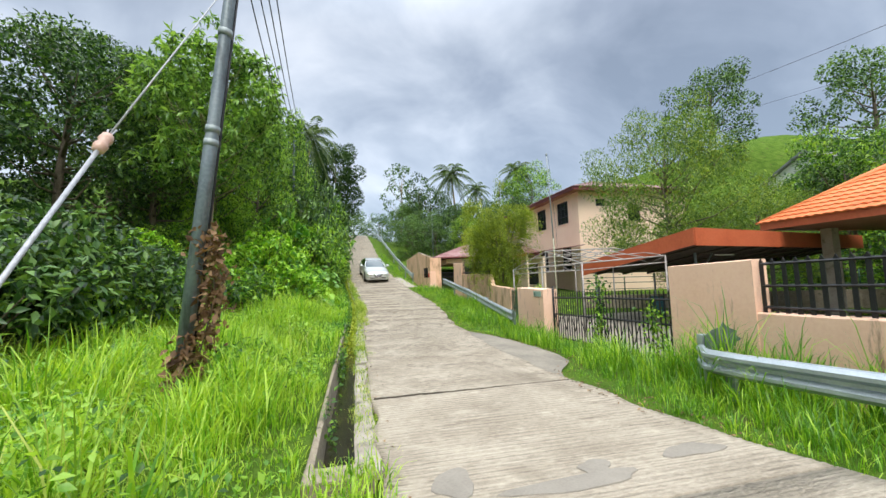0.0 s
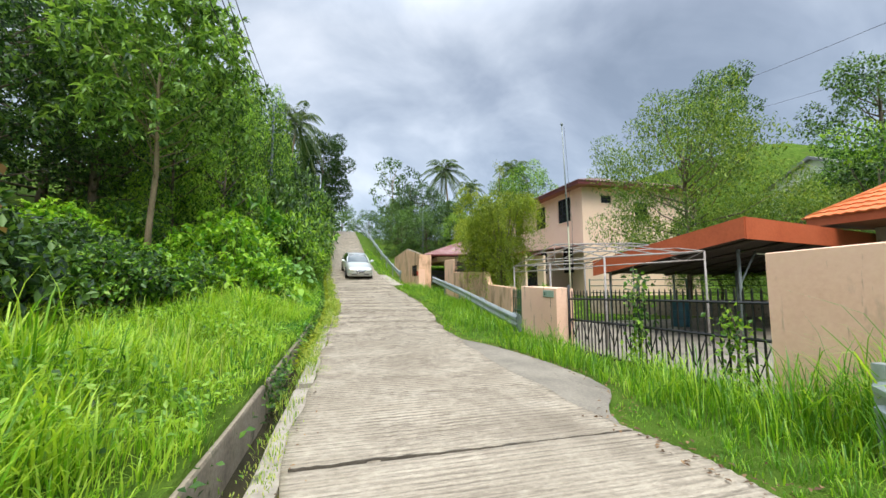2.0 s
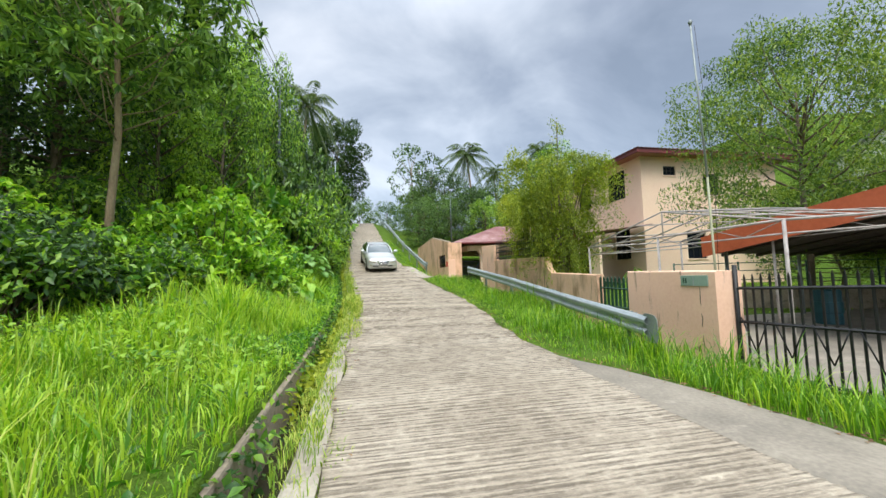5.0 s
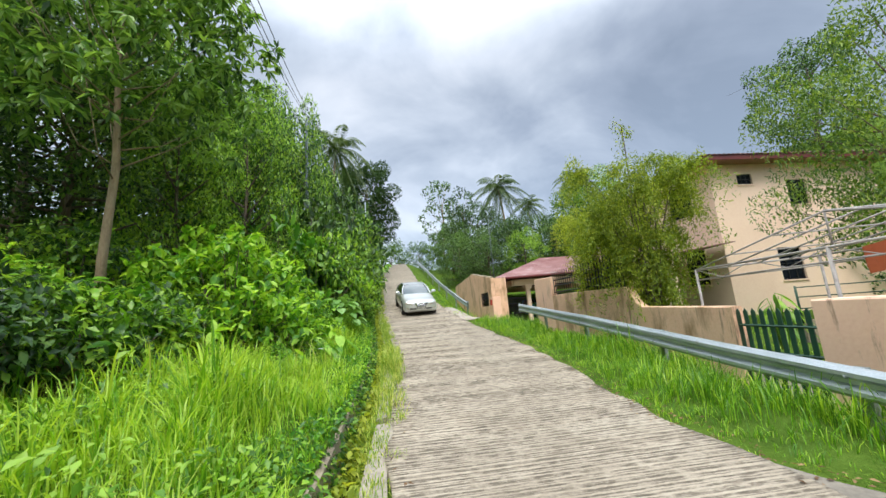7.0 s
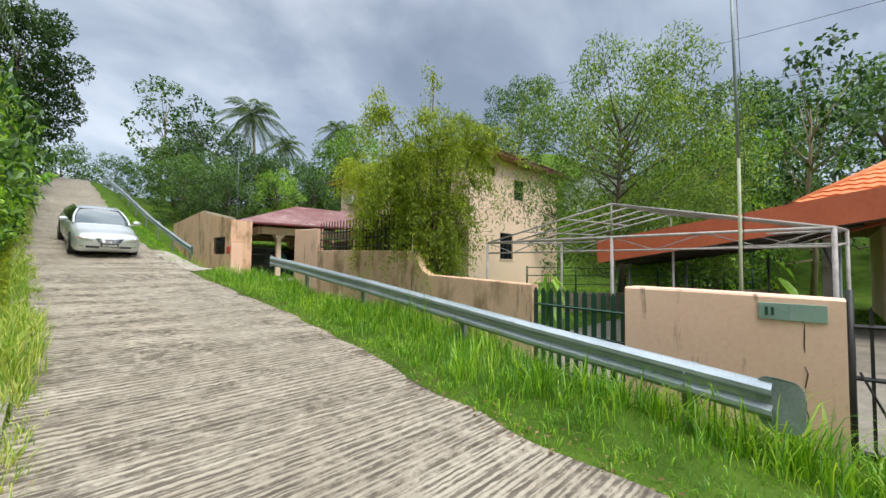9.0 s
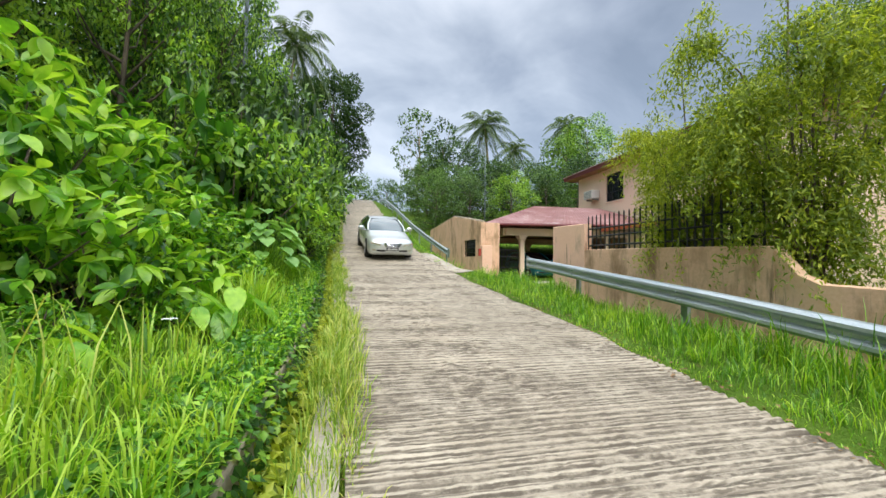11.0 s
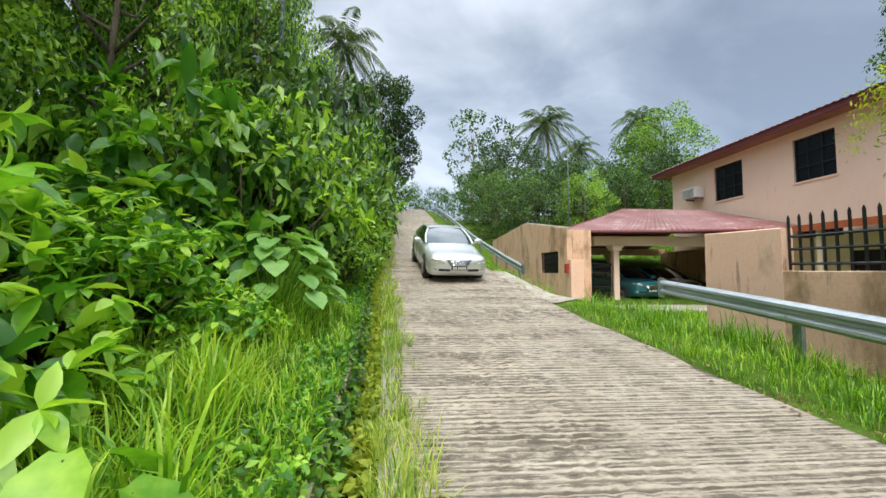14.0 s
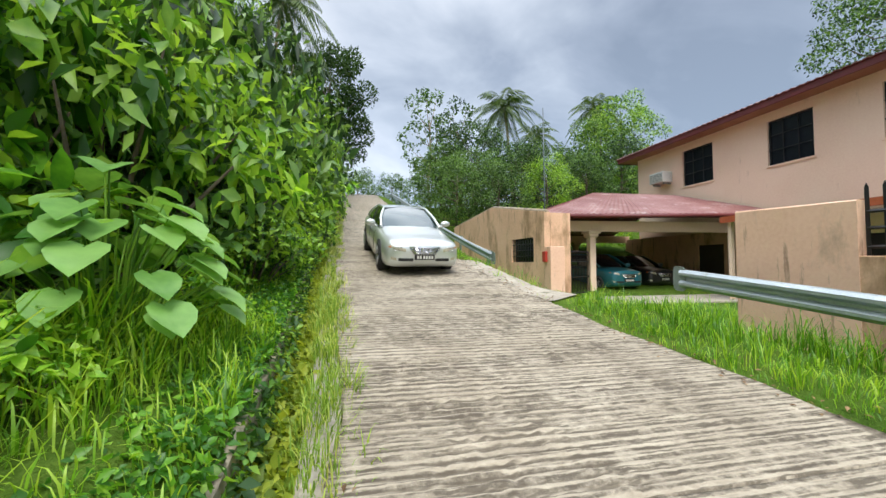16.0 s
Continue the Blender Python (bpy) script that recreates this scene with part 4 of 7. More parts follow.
picket_fence((7.0, 33.0), (8.9, 34.2), (0.6, 0.6), (2.3, 2.3), 0.12, BLACK_IRON, "black iron carport gate standing half open", "gate", name="carport_gate", bar=0.012, rails=(0.05, 0.4, 0.75, 0.97))

# ---- gabled roadside wall of a shed ----
shed = thing("shed", "roadside shed with a gabled stained peach wall and a barred window", "shed")
bm = bmesh.new()


def shed_pt(t, z, d=0.0):
    return (6.12 - 0.87 * t + d, 32.5 + 9.5 * t, z)


hole = [(0.075, 1.85), (0.075, 2.75), (0.25, 2.75), (0.25, 1.85)]
cells = [((0.0, 0.2), (0.075, 0.2), (0.075, 3.70), (0.0, 3.58)), ((0.075, 0.2), (0.25, 0.2), (0.25, 1.85), (0.075, 1.85)), ((0.075, 2.75), (0.25, 2.75), (0.25, 3.99), (0.075, 3.70)),
         ((0.25, 0.2), (0.45, 0.2), (0.45, 4.32), (0.25, 3.99)), ((0.45, 0.2), (1.0, 0.2), (1.0, 3.9), (0.45, 4.32))]
for c in cells:
    f = [bm.verts.new(shed_pt(t, z)) for t, z in c]
    b = [bm.verts.new(shed_pt(t, z, 0.22)) for t, z in c]
    bm.faces.new(f); bm.faces.new(b[::-1])
    for i in range(4):
        bm.faces.new((f[i], b[i], b[(i + 1) % 4], f[(i + 1) % 4]))
bmesh.ops.remove_doubles(bm, verts=bm.verts[:], dist=0.001)
bmesh.ops.recalc_face_normals(bm, faces=bm.faces[:])
part("wall", bm, OLDPEACH, shed, "stained peach gabled wall")
for a, b in (((0.0, 3.58), (0.45, 4.32)), ((0.45, 4.32), (1.0, 3.9))):
    tube("coping", [shed_pt(*a, 0.11), shed_pt(*b, 0.11)], 0.08, DRAIN_CONCRETE, shed, 6)
bm = bmesh.new()
vs = [bm.verts.new(shed_pt(t, z, 0.16)) for t, z in hole]
bm.faces.new(vs)
part("window_opening", bm, DARKWIN, shed, "dark barred window opening")
for i in range(9):
    t = 0.075 + 0.175 * (i + 0.5) / 9
    tube("bar", [shed_pt(t, 1.85, 0.05), shed_pt(t, 2.75, 0.05)], 0.016, BLACK_IRON, shed, 5)
for z in (2.08, 2.3, 2.53):
    tube("bar", [shed_pt(0.075, z, 0.05), shed_pt(0.25, z, 0.05)], 0.014, BLACK_IRON, shed, 5)
panel_with_holes("end_wall", "y", 32.5, 0.2, 6.35, 7.1, 0.1, 3.55, [], OLDPEACH, shed)
pillar = thing("gate_pillar", "short peach gate pillar with a red letter box", "pillar")
part("pillar", box_bm(5.95, 31.75, -0.1, 6.45, 32.2, 2.35, 0.02), PEACH, pillar)
box = part("letter_box", box_bm(5.86, 31.95, 1.85, 5.95, 32.17, 2.2, 0.02), material("red_box_paint", [(0.35, 0.03, 0.02), (0.5, 0.05, 0.03)], 0.5), pillar, "small red letter box")

aerial = thing("aerial_pole", "thin grey pole standing behind the shed", "pole")
az0 = float(ground_z(6.6, 33.4))
tube("pole", [(6.6, 33.4, az0 - 0.2), (6.6, 33.4, 5.2), (6.58, 33.4, 7.6)], [0.024, 0.02, 0.015], POLE, aerial)
tube("base_collar", [(6.6, 33.4, az0 - 0.05), (6.6, 33.4, az0 + 0.15)], 0.06, GALV_DARK, aerial)

# ---- open tent frame and flagpole behind the gate wall ----
tent = thing("tent_frame", "bare white steel tent frame without its cover", "tent frame")
TW = material("chipped_white_steel", [(0.20, 0.17, 0.15), (0.36, 0.33, 0.31), (0.48, 0.45, 0.43)], 0.5, 6, 50, 0.1)
TA, TB, TC, TD = Vector((7.55, 11.7, 1.98)), Vector((10.8, 11.5, 2.18)), Vector((7.4, 17.3, 1.96)), Vector((10.7, 17.2, 2.12))
RN, RF = Vector((7.72, 14.6, 2.62)), Vector((10.8, 14.4, 2.72))
for p in (TA, TB, TC, TD, TA.lerp(TC, 0.5), TB.lerp(TD, 0.5)):
    tube("leg", [(p.x, p.y, float(ground_z(p.x, p.y)) - 0.1), p], 0.03, TW, tent)
for a, b in ((TA, TB), (TA, TC), (TB, TD), (TC, TD)):
    tube("eave_bar", [a, b], 0.024, TW, tent)
    tube("lower_bar", [a - Vector((0, 0, 0.24)), b - Vector((0, 0, 0.24))], 0.016, TW, tent)
tube("ridge_bar", [RN, RF], 0.024, TW, tent)
for k in (0, 0.25, 0.5, 0.75, 1):
    tube("rafter", [TA.lerp(TB, k), RN.lerp(RF, k)], 0.018, TW, tent)
    tube("rafter", [TC.lerp(TD, k), RN.lerp(RF, k)], 0.018, TW, tent)
for k in (0.33, 0.66):
    tube("purlin", [TA.lerp(RN, k), TB.lerp(RF, k)], 0.015, TW, tent)
    tube("purlin", [TC.lerp(RN, k), TD.lerp(RF, k)], 0.015, TW, tent)
for q in (RN, RF):
    tube("king_post", [q - Vector((0, 0, 0.6)), q], 0.016, TW, tent)
for a, b in ((TA, TC), (TB, TD)):
    for i in range(8):
        p, q = a.lerp(b, i / 8), a.lerp(b, (i + 1) / 8)
        dz = Vector((0, 0, 0.24))
        tube("lattice", [p - dz * (i % 2), q - dz * ((i + 1) % 2)], 0.01, TW, tent, 5)

flagpole = thing("flagpole", "tall thin pale steel flagpole behind the wall", "flagpole")
FP = material("pale_green_pole", [(0.22, 0.23, 0.14), (0.31, 0.32, 0.21), (0.40, 0.41, 0.30)], 0.5, 2, 30, 0.1, metal=0.2)
tube("lower_pole", [(7.05, 12.6, -0.8), (7.02, 12.6, 3.0)], [0.024, 0.021], FP, flagpole)
tube("upper_pole", [(7.02, 12.6, 2.95), (6.95, 12.65, 6.1)], [0.022, 0.017], GALV_DARK, flagpole)
tube("cap", [(6.95, 12.65, 6.08), (6.95, 12.65, 6.15), (6.95, 12.65, 6.19)], [0.02, 0.045, 0.02], GALV_DARK, flagpole)
tube("halyard", [(6.99, 12.6, 6.05), (7.13, 12.55, 3.0), (7.09, 12.6, 0.6)], 0.005, WIRE, flagpole, 4)

# ---- red canopy and orange-tiled house ----
canopy = thing("canopy", "red-orange edged carport canopy with a dark underside", "carport")
K0, K1, K2, K3 = Vector((11.2, 10.6, 3.0)), Vector((10.3, 16.0, 2.06)), Vector((22.6, 18.6, 2.05)), Vector((23.4, 13.1, 2.98))
corrugated("roof", (K1, K2, K3, K0), 60, 0.02, SHEET, canopy, "grey metal roof sheets")


def board(name, a, b, h, t, mat, parent, up=0.03, label=""):
    a, b = Vector(a), Vector(b)
    d = (b - a)
    s = Vector((-d.y, d.x, 0)).normalized() * t
    z = Vector((0, 0, 1))
    v = [a - s + z * up, b - s + z * up, b + s + z * up, a + s + z * up, a - s - z * h, b - s - z * h, b + s - z * h, a + s - z * h]
    f = [(0, 1, 2, 3), (7, 6, 5, 4), (0, 4, 5, 1), (1, 5, 6, 2), (2, 6, 7, 3), (3, 7, 4, 0)]
    return mesh_object(name, v, f, mat, parent, label)


o = Vector((-0.06, -0.06, 0))
board("fascia", K0 + o, K1 + o, 0.52, 0.03, REDFASCIA, canopy, 0.06, "red-orange fascia board")
board("fascia", K0 + o, K3 + o, 0.55, 0.03, REDFASCIA, canopy, 0.06, "red-orange fascia board")
board("fascia", K1 + o, K2, 0.4, 0.03, REDFASCIA, canopy, 0.06)
# sheet and joists below the roof, with the canopy's shade in their dark colour
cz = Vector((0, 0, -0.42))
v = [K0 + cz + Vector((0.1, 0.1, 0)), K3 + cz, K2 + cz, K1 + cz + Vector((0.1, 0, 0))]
mesh_object("ceiling", [*v, *[p + Vector((0, 0, 0.03)) for p in v]], [(0, 1, 2, 3), (7, 6, 5, 4), (0, 4, 5, 1), (1, 5, 6, 2), (2, 6, 7, 3), (3, 7, 4, 0)], DARKSHADE, canopy, "underside coloured dark for the canopy's shade")
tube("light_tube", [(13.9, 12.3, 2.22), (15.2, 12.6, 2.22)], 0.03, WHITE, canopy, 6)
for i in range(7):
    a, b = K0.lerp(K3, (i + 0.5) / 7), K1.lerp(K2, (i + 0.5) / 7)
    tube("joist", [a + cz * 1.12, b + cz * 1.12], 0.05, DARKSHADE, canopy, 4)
for x, y in ((12.2, 11.6), (10.9, 15.8), (17.0, 15.5), (21.4, 16.9), (15.0, 16.8), (22.6, 13.6)):
    t = float(np.interp(y, [10.6, 17.5], [2.4, 1.5]))
    tube("post", [(x, y, float(ground_z(x, y)) - 0.2), (x, y, t)], 0.05, GALV_DARK, canopy)
tube("brace", [(12.2, 11.6, 1.2), (13.3, 11.9, 2.25)], 0.03, GALV_DARK, canopy)

orange = thing("orange_house", "low house with a bright orange tiled roof", "house")
OX0, OY0, OX1, OY1 = 16.5, -6.0, 30.0, 12.4
UX, UY = 20.9, 7.9
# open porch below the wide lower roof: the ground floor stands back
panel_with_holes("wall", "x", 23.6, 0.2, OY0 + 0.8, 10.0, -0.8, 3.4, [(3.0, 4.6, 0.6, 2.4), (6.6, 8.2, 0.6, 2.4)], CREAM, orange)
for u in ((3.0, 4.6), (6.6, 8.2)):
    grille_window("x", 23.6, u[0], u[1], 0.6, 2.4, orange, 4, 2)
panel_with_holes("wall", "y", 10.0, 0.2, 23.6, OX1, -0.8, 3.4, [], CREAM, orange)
for x, y in ((19.15, 11.7), (17.4, 6.0), (17.4, 1.0), (26.0, 11.7)):
    p = part("column", box_bm(x - 0.2, y - 0.2, -0.9, x + 0.2, y + 0.2, 3.2, 0.02), CONCRETE_EDGE, orange, "grey cement porch column")
part("porch_ceiling", box_bm(OX0 + 0.1, OY0 + 0.1, 3.22, OX1, OY1 - 0.1, 3.28), WOODSOFFIT, orange)
part("fascia", box_bm(OX0 - 0.05, OY0, 3.2, OX0 + 0.03, OY1, 3.5), REDFASCIA, orange)
part("fascia", box_bm(OX0 + 0.03, OY1 - 0.08, 3.2, OX1, OY1, 3.5), REDFASCIA, orange)
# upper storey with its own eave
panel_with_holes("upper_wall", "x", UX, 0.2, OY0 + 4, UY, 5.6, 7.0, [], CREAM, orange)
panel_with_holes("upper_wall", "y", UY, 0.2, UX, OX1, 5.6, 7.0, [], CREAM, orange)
part("upper_fascia", box_bm(UX - 1.0, OY0 + 3, 6.98, UX - 0.92, UY + 1.0, 7.22), REDFASCIA, orange)
part("upper_fascia", box_bm(UX - 0.92, UY + 0.92, 6.98, OX1, UY + 1.0, 7.22), REDFASCIA, orange)
part("upper_soffit", box_bm(UX - 0.92, OY0 + 3, 7.0, OX1, UY + 0.92, 7.06), WHITE, orange)


def tile_courses(a, b, ra, rb, n, parent):
    """Overlapping tile courses on a slope: low edge a-b, high edge ra-rb; each course is scalloped."""
    a, b, ra, rb = Vector(a), Vector(b), Vector(ra), Vector(rb)
    nrm = (b - a).cross(ra - a).normalized()
    if nrm.z < 0:
        nrm = -nrm
    for i in range(n):
        t0, t1 = i / n, (i + 1.12) / n
        l0, r0, l1, r1 = a.lerp(ra, t0), b.lerp(rb, t0), a.lerp(ra, min(1, t1)), b.lerp(rb, min(1, t1))
        m = max(2, int((r0 - l0).length / 0.3))
        verts, faces = [], []
        for k in range(m * 4 + 1):
            u = k / (m * 4)
            w = 0.022 * math.sin(u * m * 2 * math.pi)
            verts += [l0.lerp(r0, u) + nrm * (0.075 + w), l1.lerp(r1, u) + nrm * (0.03 + w * 0.8), l0.lerp(r0, u) + nrm * (0.03 + w)]
        for k in range(m * 4):
            q = 3 * k
            faces += [(q, q + 3, q + 4, q + 1), (q + 2, q + 5, q + 3, q)]
        mesh_object("tile_course", verts, faces, ORANGE_TILE, parent)


RT = 6.3
tile_courses((OX0 - 0.1, OY1 + 0.1, 3.46), (OX0 - 0.1, OY0 - 0.1, 3.46), (UX, UY, RT), (UX, OY0, RT), 16, orange)
tile_courses((OX1, OY1 + 0.1, 3.46), (OX0 - 0.1, OY1 + 0.1, 3.46), (OX1, UY, RT), (UX, UY, RT), 16, orange)
tube("ridge_tile", [(OX0, OY1, 3.5), (UX, UY, RT + 0.08)], 0.12, ORANGE_TILE, orange, 8)
tile_courses((UX - 1.05, UY + 1.05, 7.2), (UX - 1.05, OY0 + 3, 7.2), (25.0, 4.4, 10.0), (25.0, 2.0, 10.0), 14, orange)
tile_courses((OX1, UY + 1.05, 7.2), (UX - 1.05, UY + 1.05, 7.2), (25.0, 4.4, 10.0), (25.0, 4.4, 10.0), 14, orange)
tube("ridge_tile", [(UX - 1.0, UY + 1.0, 7.24), (25.0, 4.4, 10.08)], 0.12, ORANGE_TILE, orange, 8)

# ---- paved yard under the canopy, closed by a low wall ----
def yard_floor():
    xs, ys = np.linspace(6.75, 21.5, 12), np.linspace(7.0, 17.0, 12)
    v = [(x, y, float(ground_z(x, y)) + 0.05 + 0.012 * math.sin(1.7 * x + y)) for y in ys for x in xs]
    ob = big_mesh("yard_floor", v, grid_faces(12, 12), APRON, quads=True)
    tagged(ob, "worn grey concrete yard behind the iron gate", "floor", kind="structure")


yard_floor()
garden = thing("garden_wall", "low dark mossy wall at the back of the yard", "wall")
for k in range(7):
    a, b = Vector((12.6, 19.6, 0)).lerp(Vector((27.5, 13.6, 0)), k / 7), Vector((12.6, 19.6, 0)).lerp(Vector((27.5, 13.6, 0)), (k + 1) / 7)
    board("wall_bay", a + Vector((0.01, 0, 0.38)), b + Vector((-0.01, 0, 0.38)), 1.3, 0.09, DRAIN_CONCRETE, garden)
    tube("fence_post", [(a.x, a.y, 0.3), (a.x, a.y, 1.45)], 0.035, GREEN_IRON, garden, 6)
for z in (0.75, 1.1, 1.4):
    tube("fence_rail", [(12.6, 19.6, z), (27.5, 13.6, z)], 0.018, GREEN_IRON, garden, 5)
bin_ = thing("covered_drum", "dark teal drum standing in the yard", "drum", (13.6, 15.2, float(ground_z(13.6, 15.2)) + 0.05))
v, f = tube_arrays([(0, 0, 0), (0, 0, 0.3), (0, 0, 0.32), (0, 0, 0.62), (0, 0, 0.64), (0, 0, 0.95), (0, 0, 0.98)], [0.33, 0.33, 0.35, 0.35, 0.33, 0.33, 0.3], 18)
mesh_object("drum", v, f, material("teal_drum_paint", [(0.01, 0.06, 0.08), (0.02, 0.11, 0.14)], 0.5, 3, 30, 0.1), bin_)

hill_house = thing("white_house", "white gabled house high on the green slope", "house")
m0 = float(ground_z(60, 37))
prism("wall", [(32, m0 - 2), (42, m0 - 2), (42, m0 + 4.2), (37, m0 + 7.0), (32, m0 + 4.2)], "x", 58, 68, WHITE, hill_house)
mesh_object("roof", [(57.3, 31.2, m0 + 3.9), (57.3, 37, m0 + 7.3), (57.3, 42.8, m0 + 3.9), (68.5, 31.2, m0 + 3.9), (68.5, 37, m0 + 7.3), (68.5, 42.8, m0 + 3.9), (57.3, 37, m0 + 6.9), (68.5, 37, m0 + 6.9)],
            [(0, 3, 4, 1), (1, 4, 5, 2), (0, 1, 6), (1, 2, 6), (0, 6, 7, 3), (6, 2, 5, 7)], SHEET, hill_house, "grey sheet roof")

# ---- utility pole, stay wire and cables ----
pole = thing("utility_pole", "leaning grey steel utility pole with a dry vine", "utility pole")
PB, PT = Vector((-2.36, 5.7, 0.0)), Vector((-1.62, 5.75, 7.9))
tube("shaft", [PB + (PT - PB) * t for t in (-0.04, 0.46, 0.465, 0.80, 0.805, 1.0)], [0.098, 0.092, 0.085, 0.08, 0.074, 0.072], POLE, pole, 14)
for t in (0.45, 0.475, 0.66):
    tube("band", [PB + (PT - PB) * (t - 0.006), PB + (PT - PB) * (t + 0.006)], 0.097, GALV_DARK, pole, 14)
tube("conduit", [PB + (PT - PB) * 0.02 + Vector((0.10, 0.06, 0)), PB + (PT - PB) * 0.95 + Vector((0.07, 0.06, 0))], 0.02, WIRE, pole, 6)
part("bracket", box_bm(-1.75, 5.70, 6.72, -1.28, 5.80, 6.80, 0.01), GALV_DARK, pole)
for ix, iz in ((-1.68, 6.56), (-1.42, 6.70), (-1.30, 6.80)):
    tube("insulator", [(ix, 5.75, iz - 0.08), (ix, 5.75, iz - 0.03), (ix, 5.75, iz + 0.03), (ix, 5.75, iz + 0.08)], [0.02, 0.045, 0.045, 0.02], GALV_DARK, pole, 8)
stay = thing("stay_wire", "twisted steel stay wire with a ceramic insulator", "stay wire")
S0, SI, S1 = PB + (PT - PB) * 0.77, Vector((-2.02, 3.45, 2.72)), Vector((-1.95, 1.4, 0.05))
tube("upper_wire", [S0, SI], 0.009, STEELWIRE, stay, 6)
tube("lower_wire", [SI, S1], 0.017, STEELWIRE, stay, 8)
dv = (S1 - SI).normalized()
tube("insulator", [SI - dv * 0.12, SI - dv * 0.1, SI - dv * 0.04, SI, SI + dv * 0.04, SI + dv * 0.1, SI + dv * 0.12], [0.015, 0.042, 0.05, 0.034, 0.05, 0.042, 0.015], INSULATOR, stay, 12)
for s in (-1, 1):
    tube("wire_end", [SI - dv * 0.02, SI - dv * 0.16 + Vector((0.03 * s, 0.02, 0.03))], 0.008, STEELWIRE, stay, 5)

far_pole = thing("utility_pole", "slender grey utility pole further up the lane", "utility pole")
fz = float(ground_z(-5.4, 33.9))
tube("shaft", [(-5.4, 33.9, fz - 0.3), (-5.2, 33.0, 14.9)], [0.12, 0.075], POLE, far_pole, 10)
part("cross_arm", box_bm(-5.4, 32.94, 14.4, -4.4, 33.06, 14.5, 0.01), GALV_DARK, far_pole)
far_pole = thing("utility_pole", "slender grey utility pole near the crest", "utility pole")
fz = float(ground_z(-3.0, 50))
tube("shaft", [(-3.0, 50, fz - 0.3), (-2.9, 50, fz + 8.0)], [0.11, 0.075], GALV, far_pole, 10)


def cable(a, b, sag, r=0.012):
    a, b = Vector(a), Vector(b)
    pts = [a.lerp(b, i / 24) - Vector((0, 0, sag * 4 * (i / 24) * (1 - i / 24))) for i in range(25)]
    c = tube("power_cable", pts, r, WIRE, None, 5)
    tagged(c, "thin black overhead power cable", "cable", "overhead cables")


for i, (ax, az, bx, bz) in enumerate(((-1.68, 6.44, -5.3, 14.5), (-1.58, 6.70, -4.95, 14.9), (-1.42, 6.62, -4.7, 14.6), (-1.30, 6.72, -4.45, 14.5))):
    cable((ax, 5.75, az), (bx, 33.0, bz), 0.95, 0.012)
    cable((ax, 5.75, az), (ax + 0.4, -38, 7.0 + az - 6.4), 0.5, 0.012)
cable((15.0, -10.0, 7.2), (34.0, 40.0, 21.0), 0.8, 0.012)
cable((22.0, -10.0, 8.5), (44.0, 40.0, 21.5), 0.9, 0.012)


# ---- cars ----
def car_paint(name, base, flake):
    m = material(name, [base, tuple(min(1, c * 1.12) for c in base)], 0.28, 1.0, 300.0, 0.02, metal=flake, coat=0.9)
    m.node_tree.nodes["Principled BSDF"].inputs["Coat Roughness"].default_value = 0.04
    return m


CHROME = material("chrome", [(0.55, 0.56, 0.58), (0.68, 0.69, 0.70)], 0.12, 3, 60, 0.0, metal=1.0)
RUBBER = material("black_rubber", [(0.012, 0.012, 0.012), (0.03, 0.03, 0.03)], 0.8, 5, 60, 0.3)
ALLOY = material("alloy_wheel", [(0.42, 0.43, 0.45), (0.58, 0.59, 0.60)], 0.3, 4, 60, 0.05, metal=0.8)
LAMP = material("headlamp_lens", [(0.34, 0.31, 0.22), (0.60, 0.56, 0.45)], 0.08, 9, 30, 0.05, coat=1.0)
AMBER = material("amber_lens", [(0.55, 0.14, 0.02), (0.7, 0.2, 0.03)], 0.15, 9, 30, 0.0, coat=1.0)
CAR_GLASS = glass_material("tinted_car_glass", (0.006, 0.009, 0.010), 0.02)
SCREEN_GLASS = glass_material("windscreen_glass", (0.05, 0.075, 0.08), 0.02)
PLATE_BLACK = material("black_number_plate", [(0.01, 0.01, 0.01), (0.02, 0.02, 0.02)], 0.35, 5, 40, 0.0)


def catmull(keys, n):
    """Smooth samples through rows of keys."""
    k = np.array(keys, float)
    t = np.linspace(0, len(k) - 1, n)
    i = np.clip(t.astype(int), 0, len(k) - 2)
    u = (t - i)[:, None]
    p0, p1, p2, p3 = k[np.maximum(i - 1, 0)], k[i], k[i + 1], k[np.minimum(i + 2, len(k) - 1)]
    return 0.5 * (2 * p1 + (p2 - p0) * u + (2 * p0 - 5 * p1 + 4 * p2 - p3) * u ** 2 + (3 * p1 - p0 - 3 * p2 + p3) * u ** 3)


def surf(name, fn, nu, nv, mat, parent, label=""):
    """A smooth patch from fn(u, v)."""
    v = [fn(i / nu, j / nv) for j in range(nv + 1) for i in range(nu + 1)]
    f = [(j * (nu + 1) + i, j * (nu + 1) + i + 1, (j + 1) * (nu + 1) + i + 1, (j + 1) * (nu + 1) + i) for j in range(nv) for i in range(nu)]
    return mesh_object(name, v, f, mat, parent, label, smooth=True)


def lathe_x(name, profile, mat, parent, center, sides=28, label=""):
    """A ring turned about the x axis through center; profile: (x, radius)."""
    v, f = [], []
    k = len(profile)
    for i in range(sides):
        a = 2 * math.pi * i / sides
        v += [(center[0] + x, center[1] + r * math.cos(a), center[2] + r * math.sin(a)) for x, r in profile]
    for i in range(sides):
        for j in range(k - 1):
            a, b = i * k + j, ((i + 1) % sides) * k + j
            f.append((a, b, b + 1, a + 1))
    return mesh_object(name, v, f, mat, parent, label, smooth=True)


